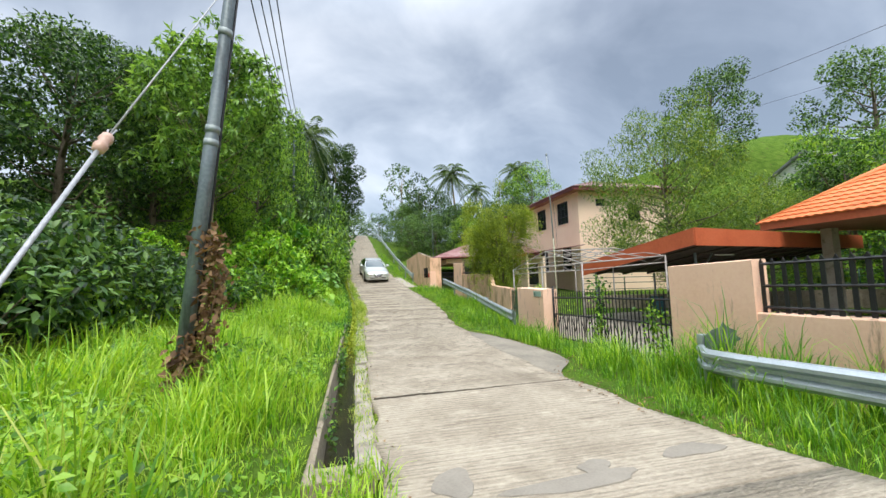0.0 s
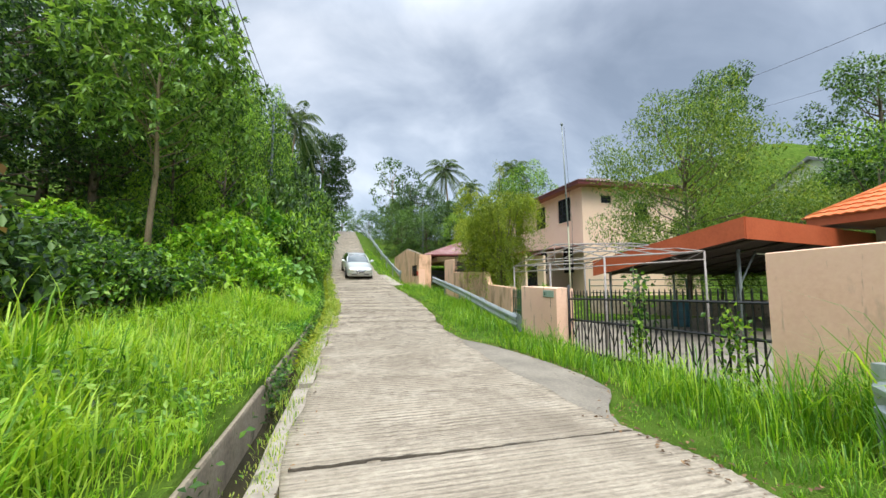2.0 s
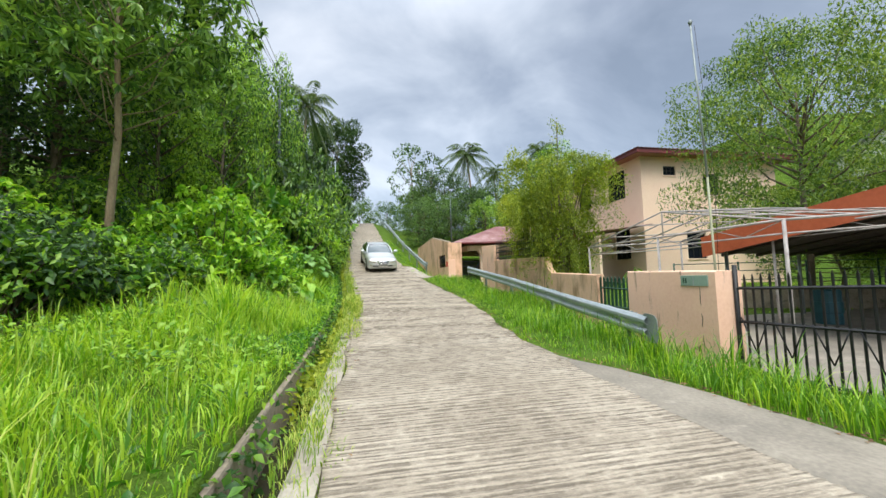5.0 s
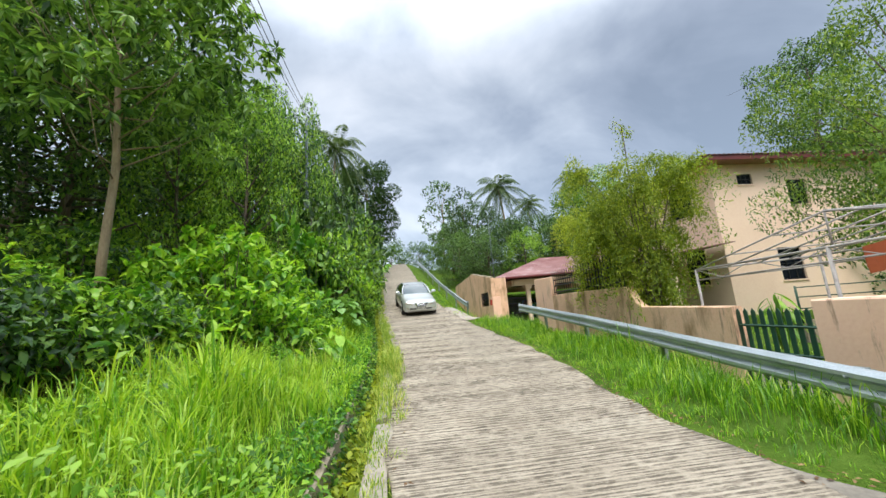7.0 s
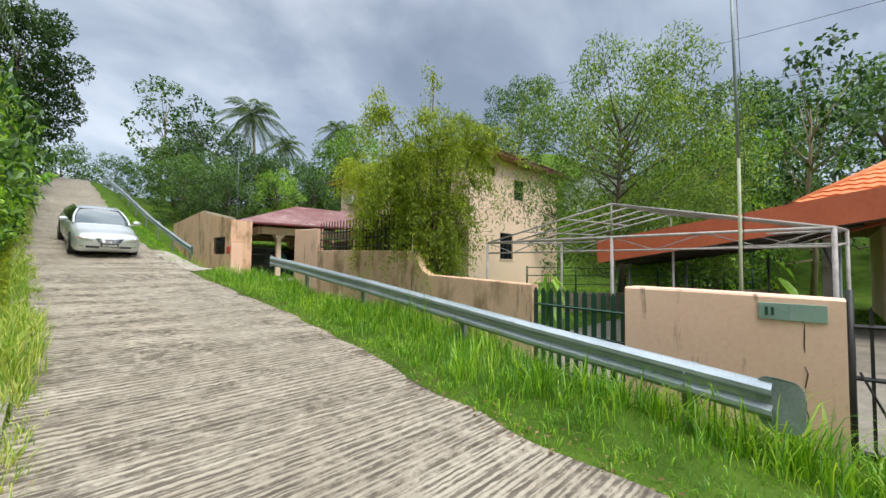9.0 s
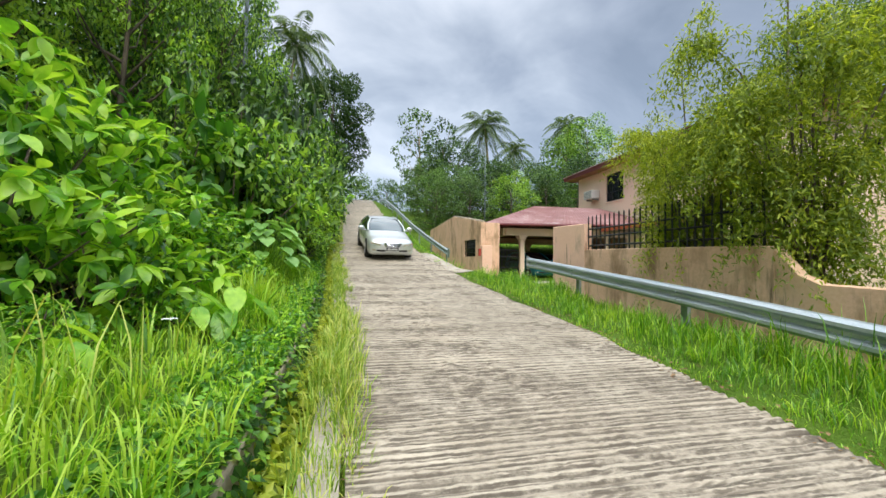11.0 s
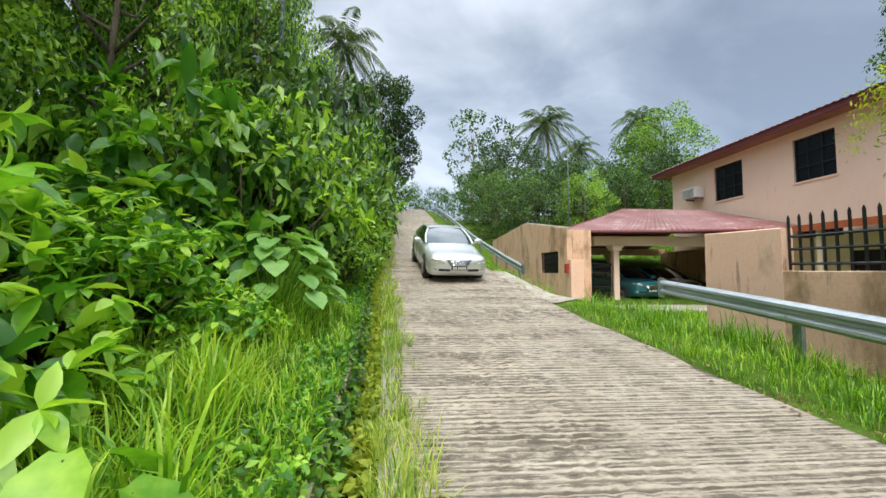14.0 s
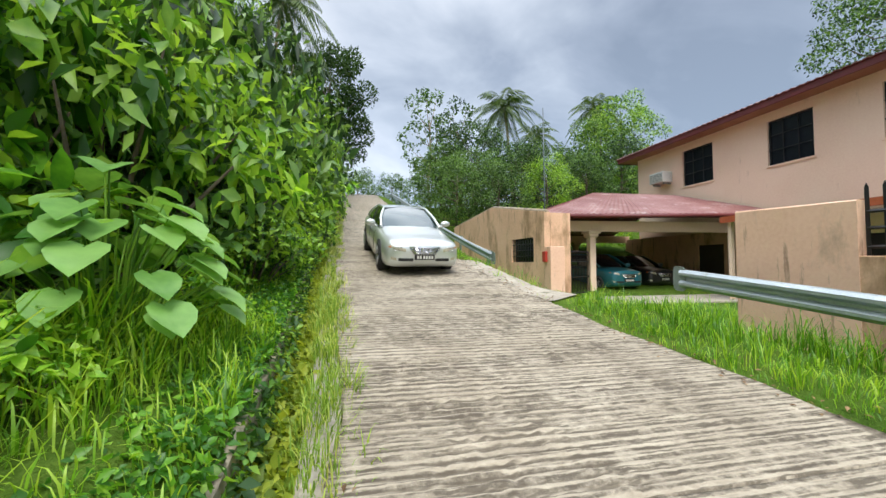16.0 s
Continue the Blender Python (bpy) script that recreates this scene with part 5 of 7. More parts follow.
def make_car(name, label, paint, body, belt, roof, wheels, wheel_r, half, grille, lamp, plate_z, front_glass, screen=SCREEN_GLASS):
    """body: rows (y, half width, bottom, top). belt: (screen foot y, z, rear foot y, z). roof: (front y, rear y, z, half width). Front at y = 0, facing -y."""
    car = thing(name, label, "car")
    rows = catmull(body, 72)
    rows[:, 0] = np.maximum.accumulate(rows[:, 0])
    V = []
    for y, w, zb, zt in rows:
        h = zt - zb
        right = [(0.0, zb), (0.8 * w, zb), (0.95 * w, zb + 0.03), (0.99 * w, zb + 0.22 * h), (1.0 * w, zb + 0.5 * h), (0.985 * w, zb + 0.70 * h), (0.955 * w, zb + 0.84 * h), (0.90 * w, zb + 0.93 * h), (0.80 * w, zt - 0.012), (0.55 * w, zt + 0.022), (0.0, zt + 0.04)]
        ring = right + [(-x, z) for x, z in right[-2:0:-1]]
        V += [(x, y, z) for x, z in ring]
    k = 20
    F = [(i * k + j, i * k + (j + 1) % k, (i + 1) * k + (j + 1) % k, (i + 1) * k + j) for i in range(len(rows) - 1) for j in range(k)]
    F += [tuple(range(k)), tuple(range(len(V) - 1, len(V) - 1 - k, -1))]
    mesh_object("body", V, F, paint, car, "", smooth=True)
    wy, wz, ry, rz = belt
    f0, f1, zr, wr = roof
    bw = half * 0.885

    def side_base(u):
        return Vector((bw * (0.90 + 0.10 * math.sin(math.pi * min(1, 0.15 + 0.7 * u))), wy + 0.06 + (ry - wy - 0.1) * u, wz + 0.02 + (rz - wz) * u))

    def side_top(u):
        return Vector((wr, f0 + (f1 - f0) * u, zr - 0.035 + 0.03 * math.sin(math.pi * u)))

    def side(s):
        def fn(u, v):
            p = side_base(u).lerp(side_top(u), v)
            p.x += 0.045 * math.sin(math.pi * v)
            return (s * p.x, p.y, p.z)
        return fn

    def across(ya, za, wa, yb, zb, wb, bow):
        def fn(u, v):
            q = 2 * u - 1
            w = wa + (wb - wa) * v
            return (q * w, ya + (yb - ya) * v + bow * q * q * (1 - 0.5 * v), za + (zb - za) * v + 0.035 * math.sin(math.pi * v) + 0.03 * (1 - q * q))
        return fn

    surf("windscreen", across(wy, wz - 0.02, bw * 0.90, f0, zr - 0.03, wr, 0.16 if wy < f0 else 0), 12, 8, screen, car, "windscreen reflecting the sky")
    surf("rear_window", across(ry, rz - 0.02, bw * 0.9, f1, zr - 0.03, wr, -0.12), 12, 8, CAR_GLASS, car)
    surf("roof", lambda u, v: ((2 * u - 1) * wr, f0 + (f1 - f0) * v, zr - 0.03 + 0.03 * (1 - (2 * u - 1) ** 2) + 0.03 * math.sin(math.pi * v)), 10, 10, paint, car)
    for s in (-1, 1):
        surf("side_window", side(s), 16, 6, CAR_GLASS, car, "dark tinted side window")
        g = side(s)
        tube("front_pillar", [Vector(g(0, j / 8)) for j in range(9)], 0.038, paint, car)
        tube("roof_rail", [Vector(g(i / 12, 1)) for i in range(13)], 0.035, paint, car)
        surf("rear_pillar", lambda u, v: tuple(Vector(g(0.84 + 0.16 * u, v)) + Vector((s * 0.008, 0, 0))), 4, 6, paint, car)
        tube("rear_edge", [Vector(g(1, j / 8)) for j in range(9)], 0.032, paint, car)
        surf("door_pillar", lambda u, v: tuple(Vector(g(0.42 + 0.045 * u, v)) + Vector((s * 0.006, 0, 0))), 2, 6, RUBBER, car)
        tube("window_trim", [Vector(g(i / 16, 0)) + Vector((s * 0.012, 0, 0.0)) for i in range(17)], 0.012, CHROME, car, 6)
        tube("window_trim", [Vector(g(i / 16 * 0.84, 0.95)) + Vector((s * 0.02, 0, 0.0)) for i in range(17)], 0.009, CHROME, car, 6)
        # mirror on its foot
        mp = Vector((s * (half + 0.10), wy + 0.32, wz + 0.10))
        bm = bmesh.new()
        bmesh.ops.create_icosphere(bm, subdivisions=3, radius=1.0, matrix=Matrix.Translation(mp) @ Matrix.Diagonal((0.135, 0.075, 0.082, 1)))
        mir = part("mirror", bm, paint, car, "", smooth=True)
        tube("mirror_foot", [mp + Vector((0, 0.01, -0.05)), Vector((s * (half - 0.09), wy + 0.36, wz + 0.0))], 0.032, paint, mir)
        for dy in (0.42, 0.72):
            y = wy + (ry - wy) * dy
            hz = wz - 0.13
            x = s * (float(np.interp(y, rows[:, 0], rows[:, 1])) * 0.985 + 0.004)
            h = part("door_handle", box_bm(x - 0.015, y - 0.11, hz - 0.014, x + 0.015, y + 0.11, hz + 0.014, 0.01), CHROME, car)
        for dy in (0.12, 0.44, 0.80):
            y = wy + (ry - wy) * dy
            w = float(np.interp(y, rows[:, 0], rows[:, 1]))
            zb, zt = float(np.interp(y, rows[:, 0], rows[:, 2])), float(np.interp(y, rows[:, 0], rows[:, 3]))
            hh = zt - zb
            pts = [(s * (0.99 * w + 0.001), y, zb + 0.22 * hh), (s * (w + 0.001), y, zb + 0.5 * hh), (s * (0.985 * w + 0.001), y, zb + 0.7 * hh), (s * (0.955 * w + 0.001), y, zb + 0.84 * hh)]
            tube("door_gap", pts, 0.005, RUBBER, car, 4)
        for wyy in wheels:
            w = float(np.interp(wyy, rows[:, 0], rows[:, 1]))
            lathe_x("wheel_arch", [(0.0, 0.0), (0.0, wheel_r + 0.055), (-0.25 * s, wheel_r + 0.055)], RUBBER, car, (s * (w + 0.003), wyy, wheel_r))
            c = (s * (w - 0.06), wyy, wheel_r)
            wh = lathe_x("wheel", [(-0.14 * s, 0.2), (-0.14 * s, wheel_r - 0.02), (-0.11 * s, wheel_r), (0.05 * s, wheel_r), (0.078 * s, wheel_r - 0.025), (0.085 * s, wheel_r - 0.08), (0.07 * s, wheel_r - 0.11)], RUBBER, car, c)
            rr = wheel_r - 0.10
            lathe_x("rim", [(0.0, 0.0), (0.0, rr * 0.9), (0.075 * s, rr), (0.085 * s, rr + 0.012), (0.075 * s, rr + 0.02)], GALV_DARK, wh, c)
            for i in range(10):
                a = 2 * math.pi * (i + (0.18 if i % 2 else -0.18)) / 10
                p0 = Vector(c) + Vector((s * 0.075, 0.04 * math.cos(a), 0.04 * math.sin(a)))
                p1 = Vector(c) + Vector((s * 0.07, rr * math.cos(a), rr * math.sin(a)))
                tube("spoke", [p0, p1], [0.022, 0.016], ALLOY, wh, 5)
            lathe_x("hub", [(0.09 * s, 0.0), (0.09 * s, 0.05), (0.06 * s, 0.065)], ALLOY, wh, c, 14)
    # nose: everything lies on the front of the body

    def nose_y(x, z):
        for y, w, zb, zt in rows:
            h = (z - zb) / (zt - zb)
            lim = float(np.interp(h, [0, 0.05, 0.22, 0.5, 0.7, 0.84, 0.93, 0.98, 1.0], [0.8, 0.95, 0.99, 1.0, 0.985, 0.955, 0.90, 0.80, 0.6])) if h <= 1 else 0
            if h > 0 and abs(x) <= w * lim:
                return y
        return 0.3

    def on_nose(x, z, out=0.006):
        return Vector((x, nose_y(x, z) - out, z))

    gw, gz0, gz1 = grille
    surf("grille", lambda u, v: tuple(on_nose((2 * u - 1) * gw * (0.72 + 0.28 * v), gz0 + (gz1 - gz0) * v, 0.012)), 10, 6, PLATE_BLACK, car, "dark grille with chrome bars")
    for i in range(7):
        v = (i + 0.5) / 7
        z = gz0 + (gz1 - gz0) * v
        tube("grille_bar", [on_nose(q * gw * (0.70 + 0.28 * v), z, 0.02) for q in (-1, -0.5, 0, 0.5, 1)], 0.010, CHROME, car, 5)
    rim = [(-0.72, 0), (0.72, 0), (1.0, 1), (-1.0, 1), (-0.72, 0)]
    pts = []
    for (a, b), (c, d) in zip(rim, rim[1:]):
        pts += [on_nose((a + (c - a) * t) * gw, gz0 + (gz1 - gz0) * (b + (d - b) * t), 0.015) for t in (0, 0.33, 0.66)]
    tube("grille_surround", [*pts, pts[0]], 0.016, CHROME, car, 6)
    ec = on_nose(0, gz0 + (gz1 - gz0) * 0.62, 0.035)
    ring = [ec + Vector((0.085 * math.cos(a), 0, 0.058 * math.sin(a))) for a in [2 * math.pi * i / 16 for i in range(17)]]
    tube("emblem_ring", ring, 0.011, CHROME, car, 6)
    x0, x1, z0, z1 = lamp
    for s in (-1, 1):
        lampo = surf("headlight", lambda u, v: tuple(on_nose(s * (x0 + (x1 - x0) * u), z0 + (z1 - z0) * (0.12 + 0.55 * u) * (1 - v) + (z1 - z0) * (0.62 + 0.38 * u) * v, 0.010)), 12, 5, LAMP, car, "clouded headlight lens")
        surf("side_lens", lambda u, v: tuple(on_nose(s * (x0 + (x1 - x0) * (0.86 + 0.14 * u)), z0 + (z1 - z0) * ((0.60 + 0.08 * u) * (1 - v) + 0.98 * v), 0.014)), 3, 4, AMBER, lampo, "amber side lens")
        for xa in (0.35, 0.62):
            c = on_nose(s * (x0 + (x1 - x0) * xa), z0 + (z1 - z0) * 0.55, 0.012)
            tube("reflector", [c + Vector((0.045 * math.cos(a), 0, 0.045 * math.sin(a))) for a in [2 * math.pi * i / 12 for i in range(13)]], 0.008, CHROME, lampo, 5)
        surf("lower_intake", lambda u, v: tuple(on_nose(s * (0.26 + 0.34 * u), plate_z - 0.10 + 0.07 * v, 0.008)), 6, 3, RUBBER, car, "black lower intake")
        surf("fog_lamp", lambda u, v: tuple(on_nose(s * (0.64 + 0.12 * u), plate_z - 0.09 + 0.06 * v + 0.02 * u, 0.010)), 4, 3, LAMP, car)
    py = nose_y(0, plate_z) - 0.02
    pl = part("number_plate", box_bm(-0.235, py - 0.012, plate_z - 0.06, 0.235, py + 0.04, plate_z + 0.06, 0.006), PLATE_BLACK, car, "black number plate with white bars")
    for i in range(6):
        xa = -0.185 + i * 0.063 + (0.02 if i > 1 else 0)
        part("white_bar", box_bm(xa, py - 0.017, plate_z - 0.036, xa + 0.042, py - 0.011, plate_z + 0.036), WHITE, pl)
    return car


SILVER = car_paint("silver_green_paint", (0.60, 0.63, 0.62), 0.55)
TEAL = car_paint("teal_paint", (0.02, 0.16, 0.20), 0.35)
DARKPAINT = car_paint("black_paint", (0.012, 0.014, 0.016), 0.2)
SEDAN = [(-0.085, 0.10, 0.44, 0.52), (-0.08, 0.36, 0.37, 0.60), (-0.06, 0.54, 0.31, 0.665), (-0.025, 0.66, 0.265, 0.715), (0.025, 0.76, 0.23, 0.745), (0.09, 0.84, 0.20, 0.775), (0.28, 0.89, 0.19, 0.81), (0.7, 0.912, 0.18, 0.855), (1.1, 0.925, 0.18, 0.92), (1.5, 0.932, 0.18, 0.965), (2.2, 0.9375, 0.18, 0.985), (3.0, 0.9375, 0.18, 1.0), (3.8, 0.935, 0.19, 1.03), (4.4, 0.915, 0.21, 1.055), (4.8, 0.87, 0.25, 1.04), (4.98, 0.80, 0.32, 1.0), (5.03, 0.70, 0.40, 0.92)]
sedan = make_car("sedan", "silver saloon car with tinted windows standing on the concrete lane", SILVER, SEDAN, (1.42, 0.965, 4.42, 1.05), (2.36, 3.62, 1.45, 0.60), (0.93, 3.90), 0.335, 0.935, (0.36, 0.535, 0.675), (0.44, 0.815, 0.55, 0.70), 0.455, None)
CAR_Y = 29.3


def road_mid(y):
    return float((smooth_interp(y, RY, RL) + smooth_interp(y, RY, RR)) / 2)


cy0, cy1 = CAR_Y + 0.93, CAR_Y + 3.9
slope = math.atan2(float(road_z(cy1) - road_z(cy0)), cy1 - cy0)
base = Vector((1.42, CAR_Y, float(road_z(cy0)) - 0.93 * math.tan(slope) + 0.012))
sedan.matrix_basis = Matrix.Translation(base) @ Matrix.Rotation(0.10, 4, "Z") @ Matrix.Rotation(slope, 4, "X")
MPV = [(-0.07, 0.10, 0.5, 0.6), (-0.065, 0.34, 0.42, 0.70), (-0.045, 0.52, 0.36, 0.79), (-0.01, 0.64, 0.30, 0.85), (0.04, 0.72, 0.26, 0.88), (0.16, 0.78, 0.22, 0.88), (0.4, 0.83, 0.2, 0.95), (0.8, 0.845, 0.19, 1.02), (1.2, 0.85, 0.19, 1.06), (2.2, 0.85, 0.19, 1.08), (3.2, 0.85, 0.2, 1.1), (3.8, 0.83, 0.22, 1.1), (4.05, 0.8, 0.28, 1.08), (4.15, 0.7, 0.36, 1.0)]
mpv = make_car("hatchback", "teal hatchback parked under the carport", TEAL, MPV, (0.75, 1.03, 4.0, 1.1), (1.75, 3.7, 1.62, 0.58), (0.8, 3.35), 0.31, 0.85, (0.36, 0.62, 0.74), (0.46, 0.74, 0.68, 0.86), 0.50, None, CAR_GLASS)
mpv.matrix_basis = pose(10.75, 34.3, 0.6, 0, 0, 4)
mpv2 = make_car("hatchback", "black hatchback parked beside the teal one", DARKPAINT, MPV, (0.75, 1.03, 4.0, 1.1), (1.75, 3.7, 1.56, 0.58), (0.8, 3.35), 0.31, 0.85, (0.36, 0.62, 0.74), (0.46, 0.74, 0.68, 0.86), 0.50, None, CAR_GLASS)
mpv2.matrix_basis = pose(13.1, 35.0, 0.6, 0, 0, 4)


# ---- plants ----
def leaf_arrays(pos, tip, up, length, width, big=False, rounded=False):
    """Folded pointed leaves: a few triangles each. pos, tip, up: n x 3; length, width: n."""
    tip = tip / np.linalg.norm(tip, axis=1, keepdims=True)
    side = np.cross(tip, up)
    side /= np.linalg.norm(side, axis=1, keepdims=True) + 1e-9
    nrm = np.cross(side, tip)
    L, W = length[:, None], width[:, None]
    n = len(pos)
    if not big:
        a, d = pos, pos + tip * L - nrm * L * 0.12
        b = pos + tip * L * 0.45 + side * W * 0.5 + nrm * W * 0.16
        c = pos + tip * L * 0.45 - side * W * 0.5 + nrm * W * 0.16
        v = np.stack([a, b, d, c], 1).reshape(-1, 3)
        k = np.arange(n)[:, None] * 4
        f = np.stack([k + [0, 1, 2], k + [0, 2, 3]], 1).reshape(-1, 3)
        return v, f
    rows = []
    shape = ((-0.08, 0.20, 0.02), (0.18, 0.47, 0.0), (0.45, 0.5, 0.03), (0.74, 0.36, 0.10), (1.0, 0.0, 0.2)) if rounded else ((0.0, 0.04, 0), (0.25, 0.42, 0.0), (0.5, 0.5, 0.03), (0.75, 0.34, 0.11), (1.0, 0.0, 0.22))
    for t, w, droop in shape:
        mid = pos + tip * L * t - nrm * L * droop
        rows += [mid + side * W * w + nrm * W * 0.12 * (w > 0.1), mid, mid - side * W * w + nrm * W * 0.12 * (w > 0.1)]
    v = np.stack(rows, 1).reshape(-1, 3)
    k = np.arange(n)[:, None] * 15
    f = []
    for r in range(4):
        o = 3 * r
        f += [k + [o, o + 3, o + 4], k + [o, o + 4, o + 1], k + [o + 1, o + 4, o + 5], k + [o + 1, o + 5, o + 2]]
    return v, np.stack(f, 1).reshape(-1, 3)


def rand_dirs(r, n, up_bias=0.0):
    d = r.normal(size=(n, 3))
    d[:, 2] += up_bias
    return d / np.linalg.norm(d, axis=1, keepdims=True)


def clump_leaves(r, clumps, per, size, slim, droop, big=False, whorl=0):
    """Leaves round the outside of clumps (x, y, z, radius). droop: how far the tips hang. whorl: leaves in tufts of that many."""
    P, T, U, L, W = [], [], [], [], []
    for x, y, z, rad in clumps:
        n = int(per * (rad ** 1.7))
        if whorl:
            m = max(3, n // whorl)
            d = rand_dirs(r, m, 0.35)
            c = np.array([x, y, z]) + d * rad * (r.uniform(0.35, 1.0, (m, 1)) ** 0.5) * np.array([1, 1, 0.8])
            c, d = np.repeat(c, whorl, 0), np.repeat(d, whorl, 0)
            t = rand_dirs(r, len(c), 0.1) + d * 0.35
            t[:, 2] -= droop
            face = 0.45 * d
        else:
            d = rand_dirs(r, n, 0.25)
            c = np.array([x, y, z]) + d * rad * (r.uniform(0.25, 1.0, (n, 1)) ** 0.45) * np.array([1, 1, 0.82])
            t = 0.35 * d + 0.9 * rand_dirs(r, n)
            t[:, 2] -= droop
            face = 1.15 * d
        k = len(c)
        s = size * r.uniform(0.6, 1.25, k)
        P.append(c); T.append(t); U.append(np.array([0, 0, 0.8]) + 0.55 * face + 0.45 * rand_dirs(r, k)); L.append(s); W.append(s * slim * r.uniform(0.85, 1.15, k))
    return leaf_arrays(np.concatenate(P), np.concatenate(T), np.concatenate(U), np.concatenate(L), np.concatenate(W), big)


def joined_tubes(name, tubes, mat, parent):
    V, F = [], []
    for pts, rad, sides in tubes:
        v, f = tube_arrays(pts, rad, sides)
        o = len(V)
        V += v
        F += [tuple(i + o for i in q) for q in f]
    return mesh_object(name, V, F, mat, parent, smooth=True)


def make_tree(seed, height, spread, trunk_r, bark, leaf, size, slim, droop, per=90, n_clumps=26, crown_from=0.35, whorl=0, label="", flat=1.0, name="tree", big=False, lean=0.0, clump_r=(0.16, 0.30), limb=0.42, wander=0.02):
    """A tapered trunk, limbs that reach the clumps, and a crown of many leaves with gaps."""
    r = np.random.RandomState(seed)
    t = thing(name, label, "tree")
    top = np.array([lean * height, r.uniform(-0.04, 0.04) * height, height * 0.8])
    trunk = [np.array([0, 0, -0.4]), top * 0.25 + r.normal(0, wander * height, 3) * [1, 1, 0], top * 0.5 + r.normal(0, wander * height, 3) * [1, 1, 0], top * 0.78, top]
    clumps, tubes = [], []
    for i in range(n_clumps):
        a = 2.4 * i + r.uniform(-0.5, 0.5)
        h = crown_from + (1 - crown_from) * ((i + 0.5) / n_clumps)
        u = (h - crown_from) / (1 - crown_from)
        reach = spread * (0.35 + 0.75 * math.sin(math.pi * min(1, 0.18 + 0.74 * u))) * r.uniform(0.45, 1.0)
        c = np.array([top[0] * h + reach * math.cos(a), top[1] * h + reach * math.sin(a), height * h * (1 if flat == 1 else flat) + r.uniform(-0.04, 0.04) * height])
        rad = spread * r.uniform(*clump_r) * 1.5
        clumps.append((*c, rad))
        start = np.array([np.interp(c[2] * 0.72, [p[2] for p in trunk], [p[k] for p in trunk]) for k in range(3)])
        mid = start * 0.5 + c * 0.5 + np.array([0, 0, -0.06 * height * r.uniform(0, 1)])
        if i % 2 == 0 or n_clumps < 18:
            tubes.append(([start, mid, c], [trunk_r * limb, trunk_r * limb * 0.6, trunk_r * 0.07], 5))
    tubes.append((trunk, [trunk_r * 1.25, trunk_r, trunk_r * 0.85, trunk_r * 0.6, trunk_r * 0.25], 9))
    joined_tubes("trunk", tubes, bark, t)
    v, f = clump_leaves(r, clumps, per, size, slim, droop, big, whorl)
    big_mesh("crown", v, f, leaf, t)
    return t


def make_shrub(seed, radius, height, leaf, size, slim, droop, per=120, n_clumps=14, whorl=0, big=False, label="", name="shrub"):
    r = np.random.RandomState(seed)
    t = thing(name, label, "shrub")
    clumps, tubes = [], []
    for i in range(n_clumps):
        a, q = 2.4 * i, math.sqrt((i + 0.5) / n_clumps)
        z = height * (1 - 0.65 * q * q) * r.uniform(0.55, 0.95)
        c = (radius * q * math.cos(a), radius * q * math.sin(a), z)
        clumps.append((*c, radius * r.uniform(0.25, 0.42)))
        tubes.append(([(c[0] * 0.15, c[1] * 0.15, -0.2), (c[0] * 0.6, c[1] * 0.6, z * 0.6), c], [0.03, 0.02, 0.008], 5))
    joined_tubes("stem", tubes, BARK, t)
    v, f = clump_leaves(r, clumps, per, size, slim, droop, big, whorl)
    big_mesh("foliage", v, f, leaf, t)
    return t


def put(ob, x, y, scale=1.0, turn=0.0, lift=0.0, tall=1.0, label=""):
    """A copy of a plant on the ground at (x, y)."""
    m = Matrix.Translation(ground_point(x, y, lift)) @ Matrix.Rotation(turn, 4, "Z") @ Matrix.Diagonal((scale, scale, scale * tall, 1))
    c = copy_thing(ob, m)
    if label:
        tagged(c, label)
    return c


def drop_master(ob):
    for o in [*ob.children_recursive, ob]:
        bpy.data.objects.remove(o)


rng = random.Random(7)
T_MANGO = make_tree(11, 11.0, 3.1, 0.105, PALEBARK, LEAF_MANGO, 0.33, 0.31, 0.6, 240, 46, 0.52, whorl=9, label="tall jungle tree with a pale bare trunk and drooping dark leaves", clump_r=(0.17, 0.28), limb=0.24, wander=0.006)
T_TALL = make_tree(19, 13.0, 4.8, 0.22, BARK, LEAF_DARK, 0.27, 0.50, 0.3, 190, 48, 0.30, label="tall dark jungle tree with a shaded trunk", clump_r=(0.12, 0.22))
T_ROUND = make_tree(20, 11.0, 3.6, 0.16, BARK, LEAF_CASU, 0.30, 0.5, 0.2, 270, 44, 0.28, label="dense dark green tree near the crest", clump_r=(0.14, 0.24))
T_JUNGLE = make_tree(12, 12.0, 4.8, 0.20, BARK, LEAF_DARK, 0.32, 0.54, 0.3, 120, 46, 0.08, label="dense dark green jungle tree on the slope", clump_r=(0.13, 0.24))
T_MID = make_tree(13, 9.0, 3.8, 0.14, BARK, LEAF_MID, 0.225, 0.54, 0.3, 245, 42, 0.06, label="leafy green jungle tree tangled with vines", clump_r=(0.13, 0.24))
T_LIGHT = make_tree(14, 8.0, 3.6, 0.12, BARK, LEAF_FAR, 0.31, 0.52, 0.35, 120, 38, 0.08, label="green broadleaf tree behind the houses", clump_r=(0.16, 0.27))
T_SPARSE = make_tree(15, 13.0, 3.2, 0.14, PALEBARK, LEAF_BLUE, 0.42, 0.6, 0.4, 60, 36, 0.25, label="sparse tree with pale trunk and scattered leaves", clump_r=(0.10, 0.2))
T_ACACIA = make_tree(17, 11.5, 5.6, 0.15, BARK, LEAF_FEATHER, 0.23, 0.32, 0.25, 230, 84, 0.26, label="feathery light green tree behind the tent frame", clump_r=(0.09, 0.19))


